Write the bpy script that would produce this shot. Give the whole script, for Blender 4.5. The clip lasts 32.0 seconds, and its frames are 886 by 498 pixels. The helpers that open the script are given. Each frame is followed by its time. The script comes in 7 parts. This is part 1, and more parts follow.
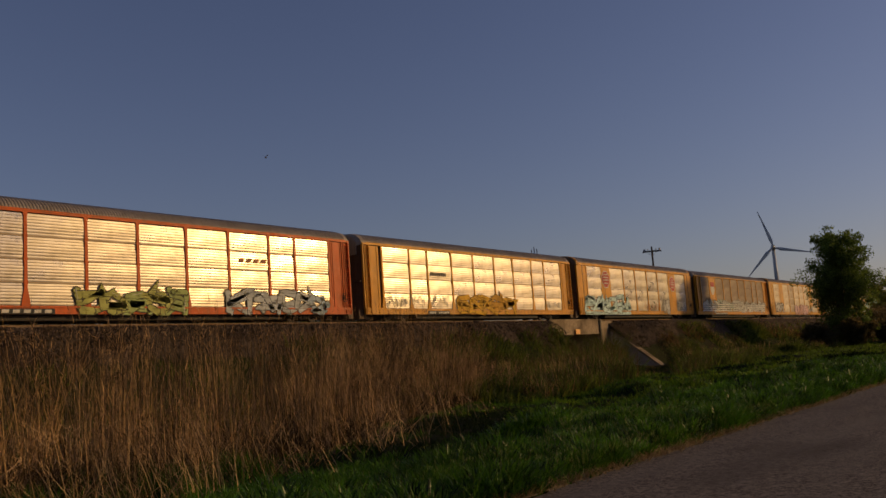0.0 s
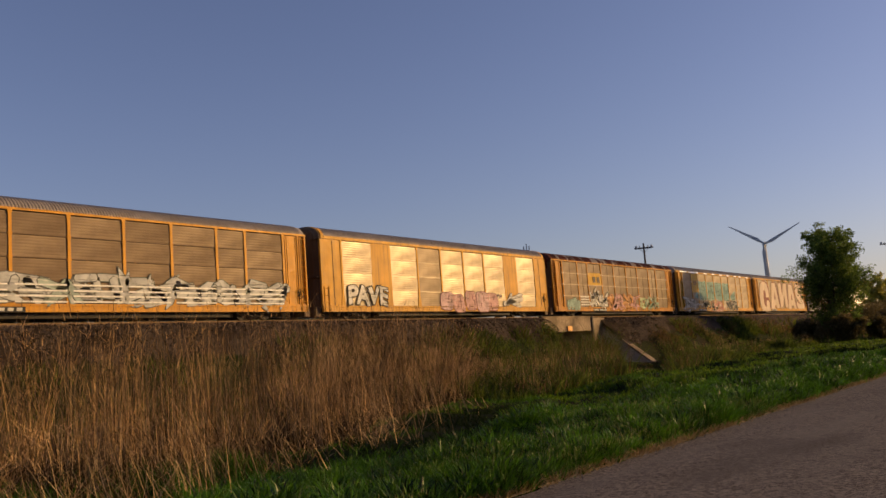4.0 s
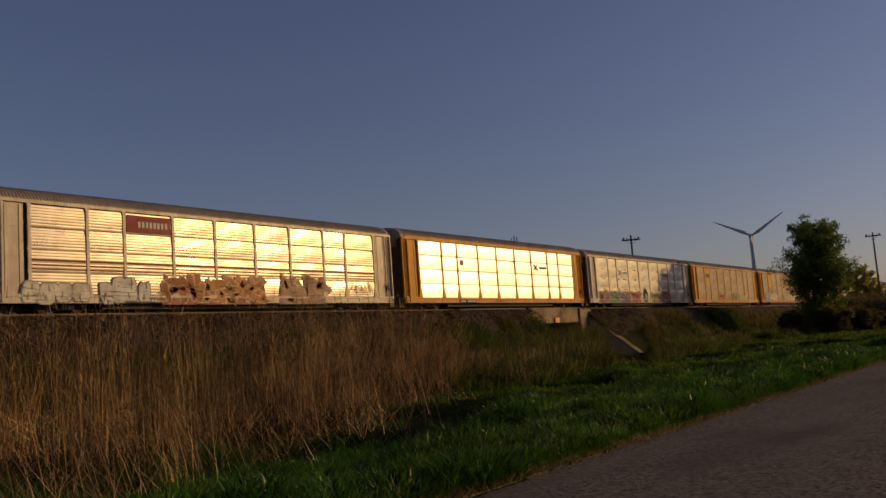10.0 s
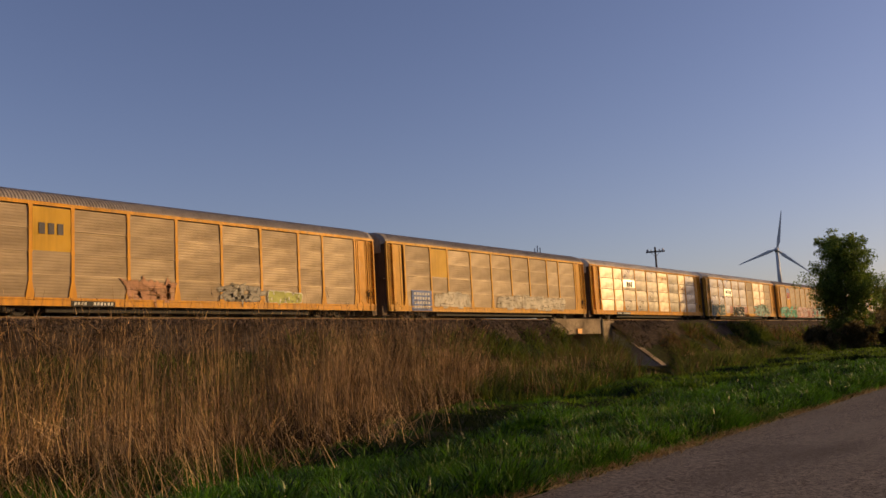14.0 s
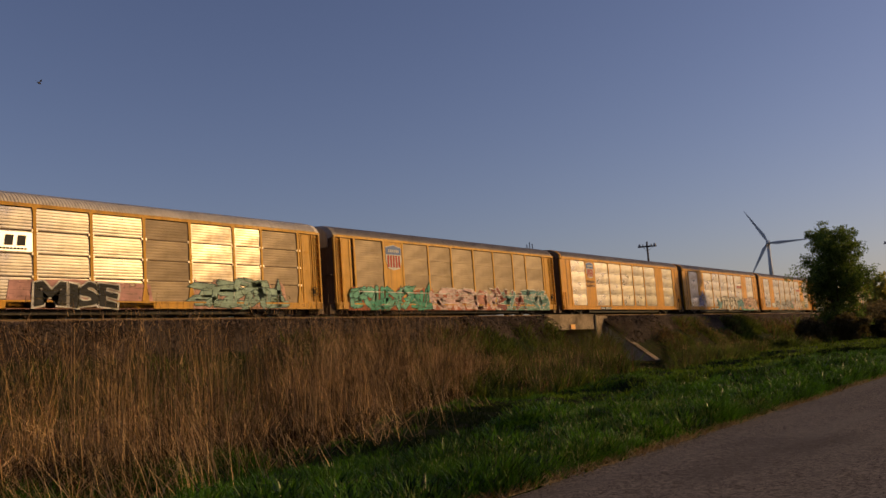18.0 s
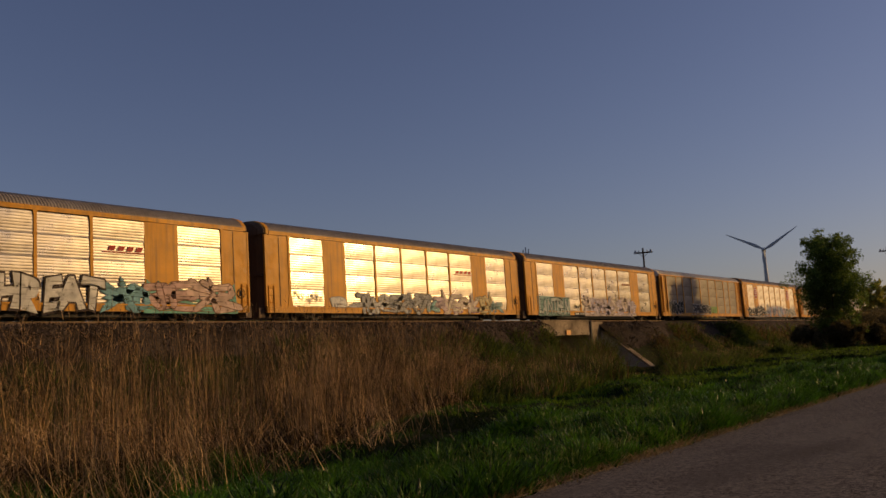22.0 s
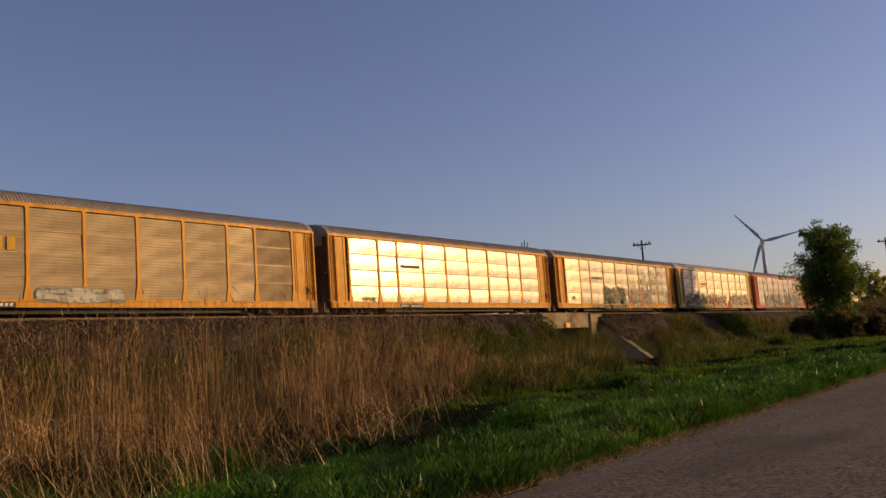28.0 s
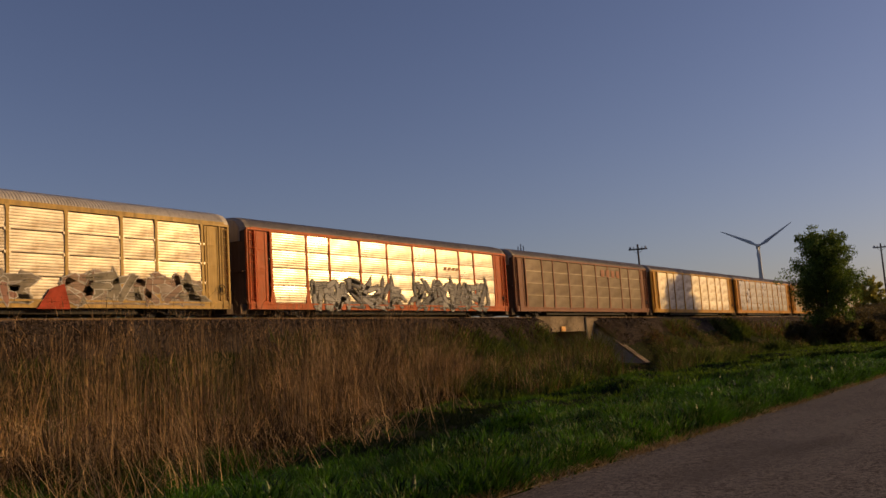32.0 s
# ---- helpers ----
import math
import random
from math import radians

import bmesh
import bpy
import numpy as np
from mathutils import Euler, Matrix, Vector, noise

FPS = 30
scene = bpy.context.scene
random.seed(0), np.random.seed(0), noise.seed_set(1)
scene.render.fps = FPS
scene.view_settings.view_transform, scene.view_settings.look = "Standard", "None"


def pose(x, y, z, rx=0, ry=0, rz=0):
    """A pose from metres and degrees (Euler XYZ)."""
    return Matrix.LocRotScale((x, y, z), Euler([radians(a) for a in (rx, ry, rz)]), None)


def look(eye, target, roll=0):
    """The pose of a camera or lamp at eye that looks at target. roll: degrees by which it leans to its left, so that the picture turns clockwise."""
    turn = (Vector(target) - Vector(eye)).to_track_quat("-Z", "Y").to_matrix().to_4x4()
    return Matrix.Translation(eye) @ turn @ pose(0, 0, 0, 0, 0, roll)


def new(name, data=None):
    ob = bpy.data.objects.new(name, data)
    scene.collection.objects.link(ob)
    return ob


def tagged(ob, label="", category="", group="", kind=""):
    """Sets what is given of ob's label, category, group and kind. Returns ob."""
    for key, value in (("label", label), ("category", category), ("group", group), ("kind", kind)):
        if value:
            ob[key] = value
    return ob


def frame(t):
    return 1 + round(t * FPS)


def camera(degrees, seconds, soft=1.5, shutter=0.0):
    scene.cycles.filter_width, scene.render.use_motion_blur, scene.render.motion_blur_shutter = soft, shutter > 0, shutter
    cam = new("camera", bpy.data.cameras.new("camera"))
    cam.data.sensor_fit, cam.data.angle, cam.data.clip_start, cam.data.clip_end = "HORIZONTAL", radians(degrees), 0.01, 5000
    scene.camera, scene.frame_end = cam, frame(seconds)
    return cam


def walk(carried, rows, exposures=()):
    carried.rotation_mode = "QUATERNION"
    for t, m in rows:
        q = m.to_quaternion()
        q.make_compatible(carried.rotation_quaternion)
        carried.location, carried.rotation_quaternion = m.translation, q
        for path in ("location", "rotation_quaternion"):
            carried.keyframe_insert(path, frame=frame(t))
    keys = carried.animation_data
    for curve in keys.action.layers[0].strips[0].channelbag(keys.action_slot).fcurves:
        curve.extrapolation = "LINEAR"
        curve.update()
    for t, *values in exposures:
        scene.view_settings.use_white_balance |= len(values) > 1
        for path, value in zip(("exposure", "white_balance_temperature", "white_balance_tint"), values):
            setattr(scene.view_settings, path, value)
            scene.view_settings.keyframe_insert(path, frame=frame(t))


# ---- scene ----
cam = camera(53.36, 32.0, soft=1.55, shutter=0.0)
# the camera turns about one spot
walk(cam, [(t, pose(0, 0, 1.6, a, b, c)) for t, a, b, c in [
    (0, 97.256, 4.022, -53.278), (0.5, 97.220, 3.972, -53.324), (1, 97.201, 4.152, -53.312), (1.5, 97.252, 4.112, -53.401),
    (2, 97.154, 4.022, -53.546), (2.5, 97.037, 3.935, -53.657), (3, 97.010, 4.148, -53.686), (3.5, 97.031, 4.160, -53.718),
    (5.5, 96.997, 4.205, -54.056), (6, 96.832, 4.035, -54.174), (6.5, 96.665, 4.223, -54.183), (7, 96.532, 4.325, -54.261),
    (7.5, 96.467, 4.277, -54.384), (8, 96.472, 4.158, -54.455), (8.5, 96.457, 4.289, -54.511), (9, 96.353, 4.167, -54.561),
    (9.5, 96.366, 3.943, -54.586), (10, 96.421, 4.178, -54.561), (10.5, 96.485, 4.018, -54.669), (11, 96.441, 4.299, -54.586),
    (11.5, 96.635, 4.481, -54.187), (12, 96.676, 3.827, -53.747), (12.5, 96.890, 3.436, -53.454), (13, 97.064, 3.453, -53.284),
    (13.5, 97.128, 3.305, -53.229), (14, 97.098, 3.194, -53.173), (14.5, 97.127, 3.117, -53.177), (16.5, 96.847, 3.971, -53.582),
    (17, 96.860, 4.140, -53.581), (17.5, 96.953, 3.994, -53.568), (18, 96.903, 3.972, -53.582), (18.5, 96.949, 4.092, -53.559),
    (19, 96.948, 3.992, -53.621), (19.5, 96.930, 3.837, -53.701), (20, 96.936, 3.888, -53.762), (20.5, 96.880, 3.510, -53.834),
    (21, 96.902, 3.799, -53.744), (21.5, 97.003, 3.652, -53.783), (22, 97.195, 3.613, -53.879), (22.5, 96.762, 3.582, -53.630),
    (23, 96.612, 3.623, -53.690), (23.5, 96.920, 3.752, -53.575), (24, 97.123, 4.039, -53.659), (24.5, 97.018, 4.012, -53.648),
    (25, 96.944, 4.007, -53.700), (25.5, 96.884, 4.006, -53.725), (27.5, 96.747, 3.875, -53.926), (28, 96.784, 4.059, -53.904),
    (28.5, 96.812, 3.975, -53.909), (29, 96.854, 3.872, -53.970), (29.5, 96.872, 4.037, -53.982), (30, 96.878, 3.792, -54.029),
    (30.5, 96.897, 3.774, -54.040), (31, 96.909, 3.918, -54.085), (31.5, 96.950, 3.812, -54.135), (32, 96.954, 3.675, -54.197),
]], exposures=[(0, -0.72, 6900, 39), (1, -0.50, 6900, 39), (2, -0.33, 6900, 39), (3, -0.05, 6900, 39), (6, 0.27, 6900, 39), (7, 0.25, 6900, 39), (8, 0.22, 6900, 39), (9, 0.15, 6900, 39), (10, -0.78, 6900, 39), (11, -1.45, 6900, 39), (12, -1.00, 6900, 39), (13, -0.40, 6900, 39), (14, 0.10, 6900, 39), (14.5, 0.15, 6900, 39), (16.5, -0.55, 6900, 39), (17, -0.55, 6900, 39), (18, -0.25, 6900, 39), (19, 0.00, 6900, 39), (20, -0.97, 6900, 39), (21, -0.87, 6900, 39), (22, -0.62, 6900, 39), (23, -0.60, 6900, 39), (24, -0.60, 6900, 39), (25, 0.00, 6900, 39), (27.5, 0.10, 6900, 39), (28, 0.05, 6900, 39), (29, -0.70, 6900, 39), (30, -0.58, 6900, 39), (31, -0.37, 6900, 39), (32, -0.38, 6900, 39)])

# Plan: the railway runs along +X, its near car side at y = 36.94; the road runs beside it,
# its grass edge at y = 5.35; the camera stands on the road, 1.6 m up. Rail tops lie at z = 4.445.
RAIL = 4.445
CENTRE = 38.44
PITCH = 28.6

# ---- world, sun ----
SUN_AZ, SUN_EL = radians(-44.0), radians(13.5)
sun_way = Vector((math.cos(SUN_AZ) * math.cos(SUN_EL), math.sin(SUN_AZ) * math.cos(SUN_EL), math.sin(SUN_EL)))
world = bpy.data.worlds.new("sky")
scene.world = world
world.use_nodes = True
wn = world.node_tree
sky = wn.nodes.new("ShaderNodeTexSky")
sky.sky_type = "NISHITA"
sky.sun_disc = False
sky.sun_elevation = SUN_EL
sky.sun_rotation = math.pi / 2 - SUN_AZ
sky.air_density, sky.dust_density, sky.ozone_density = 1.0, 0.95, 2.8
wn.nodes["Background"].inputs["Strength"].default_value = 0.1
wn.links.new(sky.outputs["Color"], wn.nodes["Background"].inputs["Color"])
sun_lamp = new("sun", bpy.data.lights.new("sun", "SUN"))
sun_lamp.data.energy = 3.2
sun_lamp.data.angle = radians(0.6)
sun_lamp.data.color = (1.0, 0.76, 0.24)
sun_lamp.matrix_world = look(sun_way * 300, (0, 0, 0))


# ---- materials ----
def nodes_of(name):
    m = bpy.data.materials.new(name)
    m.use_nodes = True
    t = m.node_tree
    return m, t, t.nodes["Principled BSDF"]


def node(t, kind, **values):
    n = t.nodes.new(kind)
    for k, v in values.items():
        n.inputs[k].default_value = v
    return n


def mixed(t, fac, a, b):
    n = t.nodes.new("ShaderNodeMix")
    n.data_type = "RGBA"
    if isinstance(fac, float):
        n.inputs[0].default_value = fac
    else:
        t.links.new(fac, n.inputs[0])
    for k, v in ((6, a), (7, b)):
        if isinstance(v, tuple):
            n.inputs[k].default_value = (*v, 1)
        else:
            t.links.new(v, n.inputs[k])
    return n.outputs[2]


def ramp(t, source, lo, hi, a=0.0, b=1.0):
    n = t.nodes.new("ShaderNodeMapRange")
    t.links.new(source, n.inputs["Value"])
    for k, v in (("From Min", lo), ("From Max", hi), ("To Min", a), ("To Max", b)):
        n.inputs[k].default_value = v
    return n.outputs["Result"]


def noisy(t, scale, detail=4.0, stretch=(1, 1, 1), rough=0.55):
    co = t.nodes.new("ShaderNodeTexCoord")
    mp = t.nodes.new("ShaderNodeMapping")
    mp.inputs["Scale"].default_value = stretch
    t.links.new(co.outputs["Object"], mp.inputs["Vector"])
    n = node(t, "ShaderNodeTexNoise", Scale=scale, Detail=detail, Roughness=rough)
    t.links.new(mp.outputs["Vector"], n.inputs["Vector"])
    return n.outputs["Fac"]


def bump(t, bsdf, height, strength, distance):
    n = node(t, "ShaderNodeBump", Strength=strength, Distance=distance)
    t.links.new(height, n.inputs["Height"])
    t.links.new(n.outputs["Normal"], bsdf.inputs["Normal"])


def painted(name, colour, dirt=(0.12, 0.07, 0.035), amount=0.55, rough=0.45, metal=0.0, gloss=0.15):
    """Weathered railway paint: blotches, downward streaks and fine grain."""
    m, t, b = nodes_of(name)
    blot = ramp(t, noisy(t, 0.9, 6.0), 0.42, 0.75, 0.0, amount)
    streak = ramp(t, noisy(t, 2.2, 4.0, (2.2, 2.2, 0.12)), 0.45, 0.8, 0.0, amount)
    fade = tuple(min(1.0, c * 1.12 + 0.008) for c in colour)
    c = mixed(t, ramp(t, noisy(t, 0.35, 2.0), 0.35, 0.65), colour, fade)
    c = mixed(t, blot, c, tuple(0.5 * x + 0.5 * y for x, y in zip(colour, dirt)))
    c = mixed(t, streak, c, dirt)
    t.links.new(c, b.inputs["Base Color"])
    t.links.new(ramp(t, noisy(t, 5.0), 0.3, 0.7, rough - 0.08, rough + 0.15), b.inputs["Roughness"])
    b.inputs["Metallic"].default_value = metal
    b.inputs["Specular IOR Level"].default_value = gloss
    bump(t, b, noisy(t, 1.6, 3.0), 0.22, 0.03)
    return m


def sheet_metal(name, colour, grime, rough, metal, amount):
    """Galvanised side panels: dull spots, horizontal dirt on the ribs, slightly uneven."""
    m, t, b = nodes_of(name)
    info = t.nodes.new("ShaderNodeObjectInfo").outputs["Random"]
    blot = ramp(t, noisy(t, 1.3, 6.0), 0.45, 0.72, 0.0, amount)
    lines = ramp(t, noisy(t, 2.0, 4.0, (0.35, 0.35, 7.0)), 0.5, 0.75, 0.0, amount)
    c = mixed(t, ramp(t, info, 0.0, 1.0, 0.0, 0.5), colour, tuple(0.8 * v for v in colour))
    c = mixed(t, blot, c, grime)
    c = mixed(t, lines, c, grime)
    t.links.new(c, b.inputs["Base Color"])
    b.inputs["Metallic"].default_value = metal
    n = t.nodes.new("ShaderNodeMath")
    n.operation = "MULTIPLY_ADD"
    t.links.new(info, n.inputs[0])
    n.inputs[1].default_value = 0.08
    t.links.new(ramp(t, noisy(t, 0.8, 5.0), 0.3, 0.7, rough - 0.08, rough + 0.12), n.inputs[2])
    t.links.new(n.outputs[0], b.inputs["Roughness"])
    bump(t, b, noisy(t, 1.1, 3.0, (0.22, 0.22, 1.5)), 0.11 if metal > 0.5 else 0.05, 0.04)
    return m


def island(name, low, high, rough=0.7, through_light=0.0, spec=0.3, tint=None, tint_scale=0.1, skew=1.0):
    """Blades, stalks and leaves: each island has its own shade between two colours; tint grows in wide patches."""
    m, t, b = nodes_of(name)
    g = t.nodes.new("ShaderNodeNewGeometry").outputs["Random Per Island"]
    patch = ramp(t, noisy(t, 0.7, 4.0), 0.35, 0.65, -0.35, 0.3)
    s = t.nodes.new("ShaderNodeMath")
    s.operation = "ADD"
    s.use_clamp = True
    t.links.new(g, s.inputs[0])
    t.links.new(patch, s.inputs[1])
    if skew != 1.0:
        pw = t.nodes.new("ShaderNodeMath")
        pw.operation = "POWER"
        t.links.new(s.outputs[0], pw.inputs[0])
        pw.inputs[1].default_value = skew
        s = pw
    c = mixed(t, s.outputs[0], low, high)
    if tint:
        c = mixed(t, ramp(t, noisy(t, tint_scale, 4.0), 0.42, 0.68, 0.0, 0.75), c, mixed(t, s.outputs[0], tuple(0.25 * v for v in tint), tint))
    t.links.new(c, b.inputs["Base Color"])
    b.inputs["Roughness"].default_value = rough
    b.inputs["Specular IOR Level"].default_value = spec
    if through_light:
        tr = t.nodes.new("ShaderNodeBsdfTranslucent")
        t.links.new(c, tr.inputs["Color"])
        mx = t.nodes.new("ShaderNodeMixShader")
        mx.inputs[0].default_value = through_light
        out = t.nodes["Material Output"]
        t.links.new(b.outputs[0], mx.inputs[1])
        t.links.new(tr.outputs[0], mx.inputs[2])
        t.links.new(mx.outputs[0], out.inputs["Surface"])
    return m


def speckled(name, a, b_, scale, rough, height=0.02, big=0.15, c_=None):
    m, t, b = nodes_of(name)
    fine = noisy(t, scale, 3.0, rough=0.7)
    c = mixed(t, ramp(t, fine, 0.35, 0.65), a, b_)
    if c_:
        c = mixed(t, ramp(t, noisy(t, big, 5.0), 0.45, 0.62), c, c_)
    t.links.new(c, b.inputs["Base Color"])
    b.inputs["Roughness"].default_value = rough
    b.inputs["Specular IOR Level"].default_value = 0.06
    bump(t, b, fine, 0.6, height)
    return m


YELLOW = painted("yellow_paint", (0.60, 0.245, 0.004), amount=0.6, gloss=0.18)
DIRTY_YELLOW = painted("dirty_yellow_paint", (0.48, 0.185, 0.004), (0.08, 0.04, 0.02), amount=0.8)
PALE_YELLOW = painted("faded_yellow_paint", (0.58, 0.27, 0.02), amount=0.6)
ORANGE = painted("orange_paint", (0.55, 0.09, 0.01))
SILVER = painted("silver_paint", (0.42, 0.365, 0.315), amount=0.5, rough=0.45, metal=0.15)
BROWN = painted("brown_paint", (0.25, 0.085, 0.04))
FADED_CREAM = painted("faded_cream_paint", (0.60, 0.36, 0.10), amount=0.6)
BRIGHT = sheet_metal("bright_galvanised_sheet", (0.365, 0.325, 0.28), (0.18, 0.15, 0.12), 0.27, 0.95, 0.6)
MEDIUM = sheet_metal("weathered_galvanised_sheet", (0.55, 0.475, 0.39), (0.27, 0.20, 0.135), 0.42, 0.75, 0.7)
BRIGHTEST = sheet_metal("new_galvanised_sheet", (0.92, 0.88, 0.80), (0.6, 0.5, 0.38), 0.34, 1.0, 0.2)
DULL = sheet_metal("dull_beige_sheet", (0.29, 0.208, 0.128), (0.19, 0.13, 0.076), 0.55, 0.3, 0.65)
HAZY = sheet_metal("hazy_galvanised_sheet", (0.40, 0.325, 0.235), (0.24, 0.18, 0.12), 0.45, 0.55, 0.6)
ASHEN = sheet_metal("ashen_sheet", (0.225, 0.175, 0.122), (0.15, 0.11, 0.075), 0.55, 0.3, 0.65)
GREYED = sheet_metal("greyed_galvanised_sheet", (0.40, 0.38, 0.35), (0.24, 0.21, 0.18), 0.46, 0.7, 0.6)
DARK = sheet_metal("dull_brown_sheet", (0.172, 0.108, 0.058), (0.105, 0.06, 0.03), 0.55, 0.25, 0.65)
ROOF_GREY = painted("grey_roof_sheet", (0.28, 0.232, 0.188), (0.13, 0.095, 0.07), 0.5, 0.5, 0.15)
ROOF_PALE = painted("pale_roof_sheet", (0.60, 0.52, 0.42), (0.26, 0.19, 0.13), 0.45, 0.5, 0.05)


def rusted_roof():
    """Maroon rust that has eaten most of a pale roof, with pale ribs left in ragged groups."""
    m, t, b = nodes_of("rusty_roof_sheet")
    rust = mixed(t, ramp(t, noisy(t, 1.2, 5.0), 0.35, 0.65), (0.12, 0.028, 0.014), (0.055, 0.016, 0.010))
    left = ramp(t, noisy(t, 0.9, 6.0, (1.0, 0.35, 0.35)), 0.52, 0.58)
    t.links.new(mixed(t, left, rust, (0.36, 0.29, 0.23)), b.inputs["Base Color"])
    b.inputs["Roughness"].default_value = 0.75
    b.inputs["Specular IOR Level"].default_value = 0.15
    bump(t, b, noisy(t, 4.0), 0.2, 0.02)
    return m


ROOF_RUST = rusted_roof()
IRON = painted("dark_iron", (0.035, 0.03, 0.027), (0.06, 0.04, 0.025), 0.4, 0.6)
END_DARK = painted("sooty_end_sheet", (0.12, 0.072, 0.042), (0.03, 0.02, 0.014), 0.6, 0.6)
RAIL_TOP = painted("rail_steel", (0.26, 0.17, 0.10), (0.12, 0.06, 0.03), 0.5, 0.8, 0.0)
PAINTS = {}


def worn_spray(colour):
    """Thin spray paint that has worn off along the ribs, so the sheet shows through in places."""
    m, t, b = nodes_of("spray_paint")
    c = mixed(t, ramp(t, noisy(t, 1.4, 5.0), 0.35, 0.7), tuple(min(1.0, 1.15 * v) for v in colour), tuple(0.6 * v for v in colour))
    t.links.new(c, b.inputs["Base Color"])
    b.inputs["Roughness"].default_value = 0.62
    b.inputs["Specular IOR Level"].default_value = 0.12
    clear = t.nodes.new("ShaderNodeBsdfTransparent")
    mx = t.nodes.new("ShaderNodeMixShader")
    worn = t.nodes.new("ShaderNodeMath")
    worn.operation = "MAXIMUM"
    t.links.new(ramp(t, noisy(t, 2.4, 4.0, (0.4, 0.4, 6.0)), 0.54, 0.70, 0.0, 0.75), worn.inputs[0])
    t.links.new(ramp(t, noisy(t, 3.0, 6.0), 0.60, 0.72, 0.0, 0.8), worn.inputs[1])
    t.links.new(worn.outputs[0], mx.inputs[0])
    t.links.new(b.outputs[0], mx.inputs[1])
    t.links.new(clear.outputs[0], mx.inputs[2])
    t.links.new(mx.outputs[0], t.nodes["Material Output"].inputs["Surface"])
    return m


def solid_paint(colour):
    """Opaque paint for plates and emblems."""
    key = ("solid",) + tuple(round(c * 0.85, 3) for c in colour)
    if key not in PAINTS:
        PAINTS[key] = painted("plate_paint", key[1:], tuple(0.45 * c for c in key[1:]), 0.5, 0.5)
    return PAINTS[key]


def spray(colour):
    """Matt spray paint, one material a colour."""
    key = tuple(round(min(0.85, c * 0.95), 3) for c in colour)
    if key not in PAINTS:
        PAINTS[key] = worn_spray(key)
    return PAINTS[key]


CONCRETE = speckled("stained_concrete", (0.39, 0.29, 0.19), (0.26, 0.19, 0.125), 7.0, 0.85, 0.01, 0.5, (0.14, 0.10, 0.065))
PALE_CONCRETE = speckled("pale_concrete", (0.42, 0.36, 0.30), (0.29, 0.24, 0.20), 7.0, 0.85, 0.01, 0.6, (0.20, 0.155, 0.12))
BALLAST = speckled("ballast_stone", (0.012, 0.009, 0.006), (0.105, 0.074, 0.052), 7.0, 0.9, 0.12, 0.5, (0.028, 0.017, 0.010))


def chip_seal():
    """Worn chip seal: grey stones in dark binder, paler along the wheel tracks, with patches of bare binder."""
    m, t, b = nodes_of("worn_chip_seal")
    fine = noisy(t, 17.0, 6.0, rough=0.9)
    c = mixed(t, ramp(t, fine, 0.40, 0.60), (0.018, 0.014, 0.012), (0.255, 0.206, 0.170))
    c = mixed(t, ramp(t, noisy(t, 0.8, 5.0, (0.12, 1.1, 1.0)), 0.48, 0.66, 0.0, 0.6), c, (0.17, 0.142, 0.118))
    c = mixed(t, ramp(t, noisy(t, 0.35, 5.0, (0.5, 1.2, 1.0)), 0.50, 0.66, 0.0, 0.6), c, (0.068, 0.054, 0.045))
    c = mixed(t, ramp(t, noisy(t, 60.0, 2.0, rough=0.8), 0.60, 0.74, 0.0, 0.8), c, (0.38, 0.32, 0.265))
    t.links.new(c, b.inputs["Base Color"])
    b.inputs["Roughness"].default_value = 0.92
    b.inputs["Specular IOR Level"].default_value = 0.06
    bump(t, b, fine, 0.6, 0.012)
    return m


ROADWAY = chip_seal()
SHOULDER = speckled("dusty_shoulder", (0.09, 0.065, 0.04), (0.40, 0.30, 0.18), 22.0, 0.95, 0.01)
# near black, standing in for the shade in the hollow
HOLLOW_SHADE = speckled("hollow_shade_colour", (0.002, 0.004, 0.001), (0.008, 0.014, 0.002), 6.0, 0.95, 0.03, 0.6, (0.010, 0.012, 0.005))
EARTH = speckled("grassy_earth", (0.009, 0.016, 0.003), (0.024, 0.032, 0.006), 3.0, 0.95, 0.05, 0.08, (0.024, 0.020, 0.008))
GRASS = island("grass_blades", (0.001, 0.006, 0.0004), (0.064, 0.20, 0.007), 0.42, 0.45, 0.22, (0.100, 0.240, 0.012), 0.11)
SEED = island("grass_seed_heads", (0.12, 0.15, 0.03), (0.30, 0.32, 0.10), 0.7, 0.3)
STRAW = island("dry_straw", (0.16, 0.10, 0.04), (0.38, 0.25, 0.10), 0.8, 0.2)
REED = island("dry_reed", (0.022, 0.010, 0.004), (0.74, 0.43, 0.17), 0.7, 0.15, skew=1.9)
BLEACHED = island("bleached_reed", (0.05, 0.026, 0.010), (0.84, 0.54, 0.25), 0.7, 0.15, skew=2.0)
# dark brown that stands in for shade inside the reed bed
REED_SHADE = island("reed_shade_leaves", (0.010, 0.006, 0.003), (0.060, 0.034, 0.014), 0.85, 0.1, 0.1)
MEADOW = island("meadow_blades", (0.004, 0.014, 0.001), (0.175, 0.285, 0.014), 0.5, 0.45, 0.15)
CLUMP = island("clump_blades", (0.0012, 0.008, 0.0005), (0.090, 0.245, 0.008), 0.38, 0.4, 0.3)
STONE = island("crushed_stone", (0.010, 0.007, 0.005), (0.19, 0.13, 0.09), 0.9, 0.0, 0.1)
# blades coloured near black for the shade of the hollow
SHADE_SEDGE = island("dark_sedge", (0.002, 0.007, 0.0006), (0.014, 0.034, 0.002), 0.7, 0.2, 0.1)
WEED = island("bank_weeds", (0.008, 0.024, 0.002), (0.17, 0.215, 0.024), 0.7, 0.45)
BROWN_WEED = island("brown_weeds", (0.05, 0.026, 0.009), (0.28, 0.155, 0.05), 0.75, 0.25)
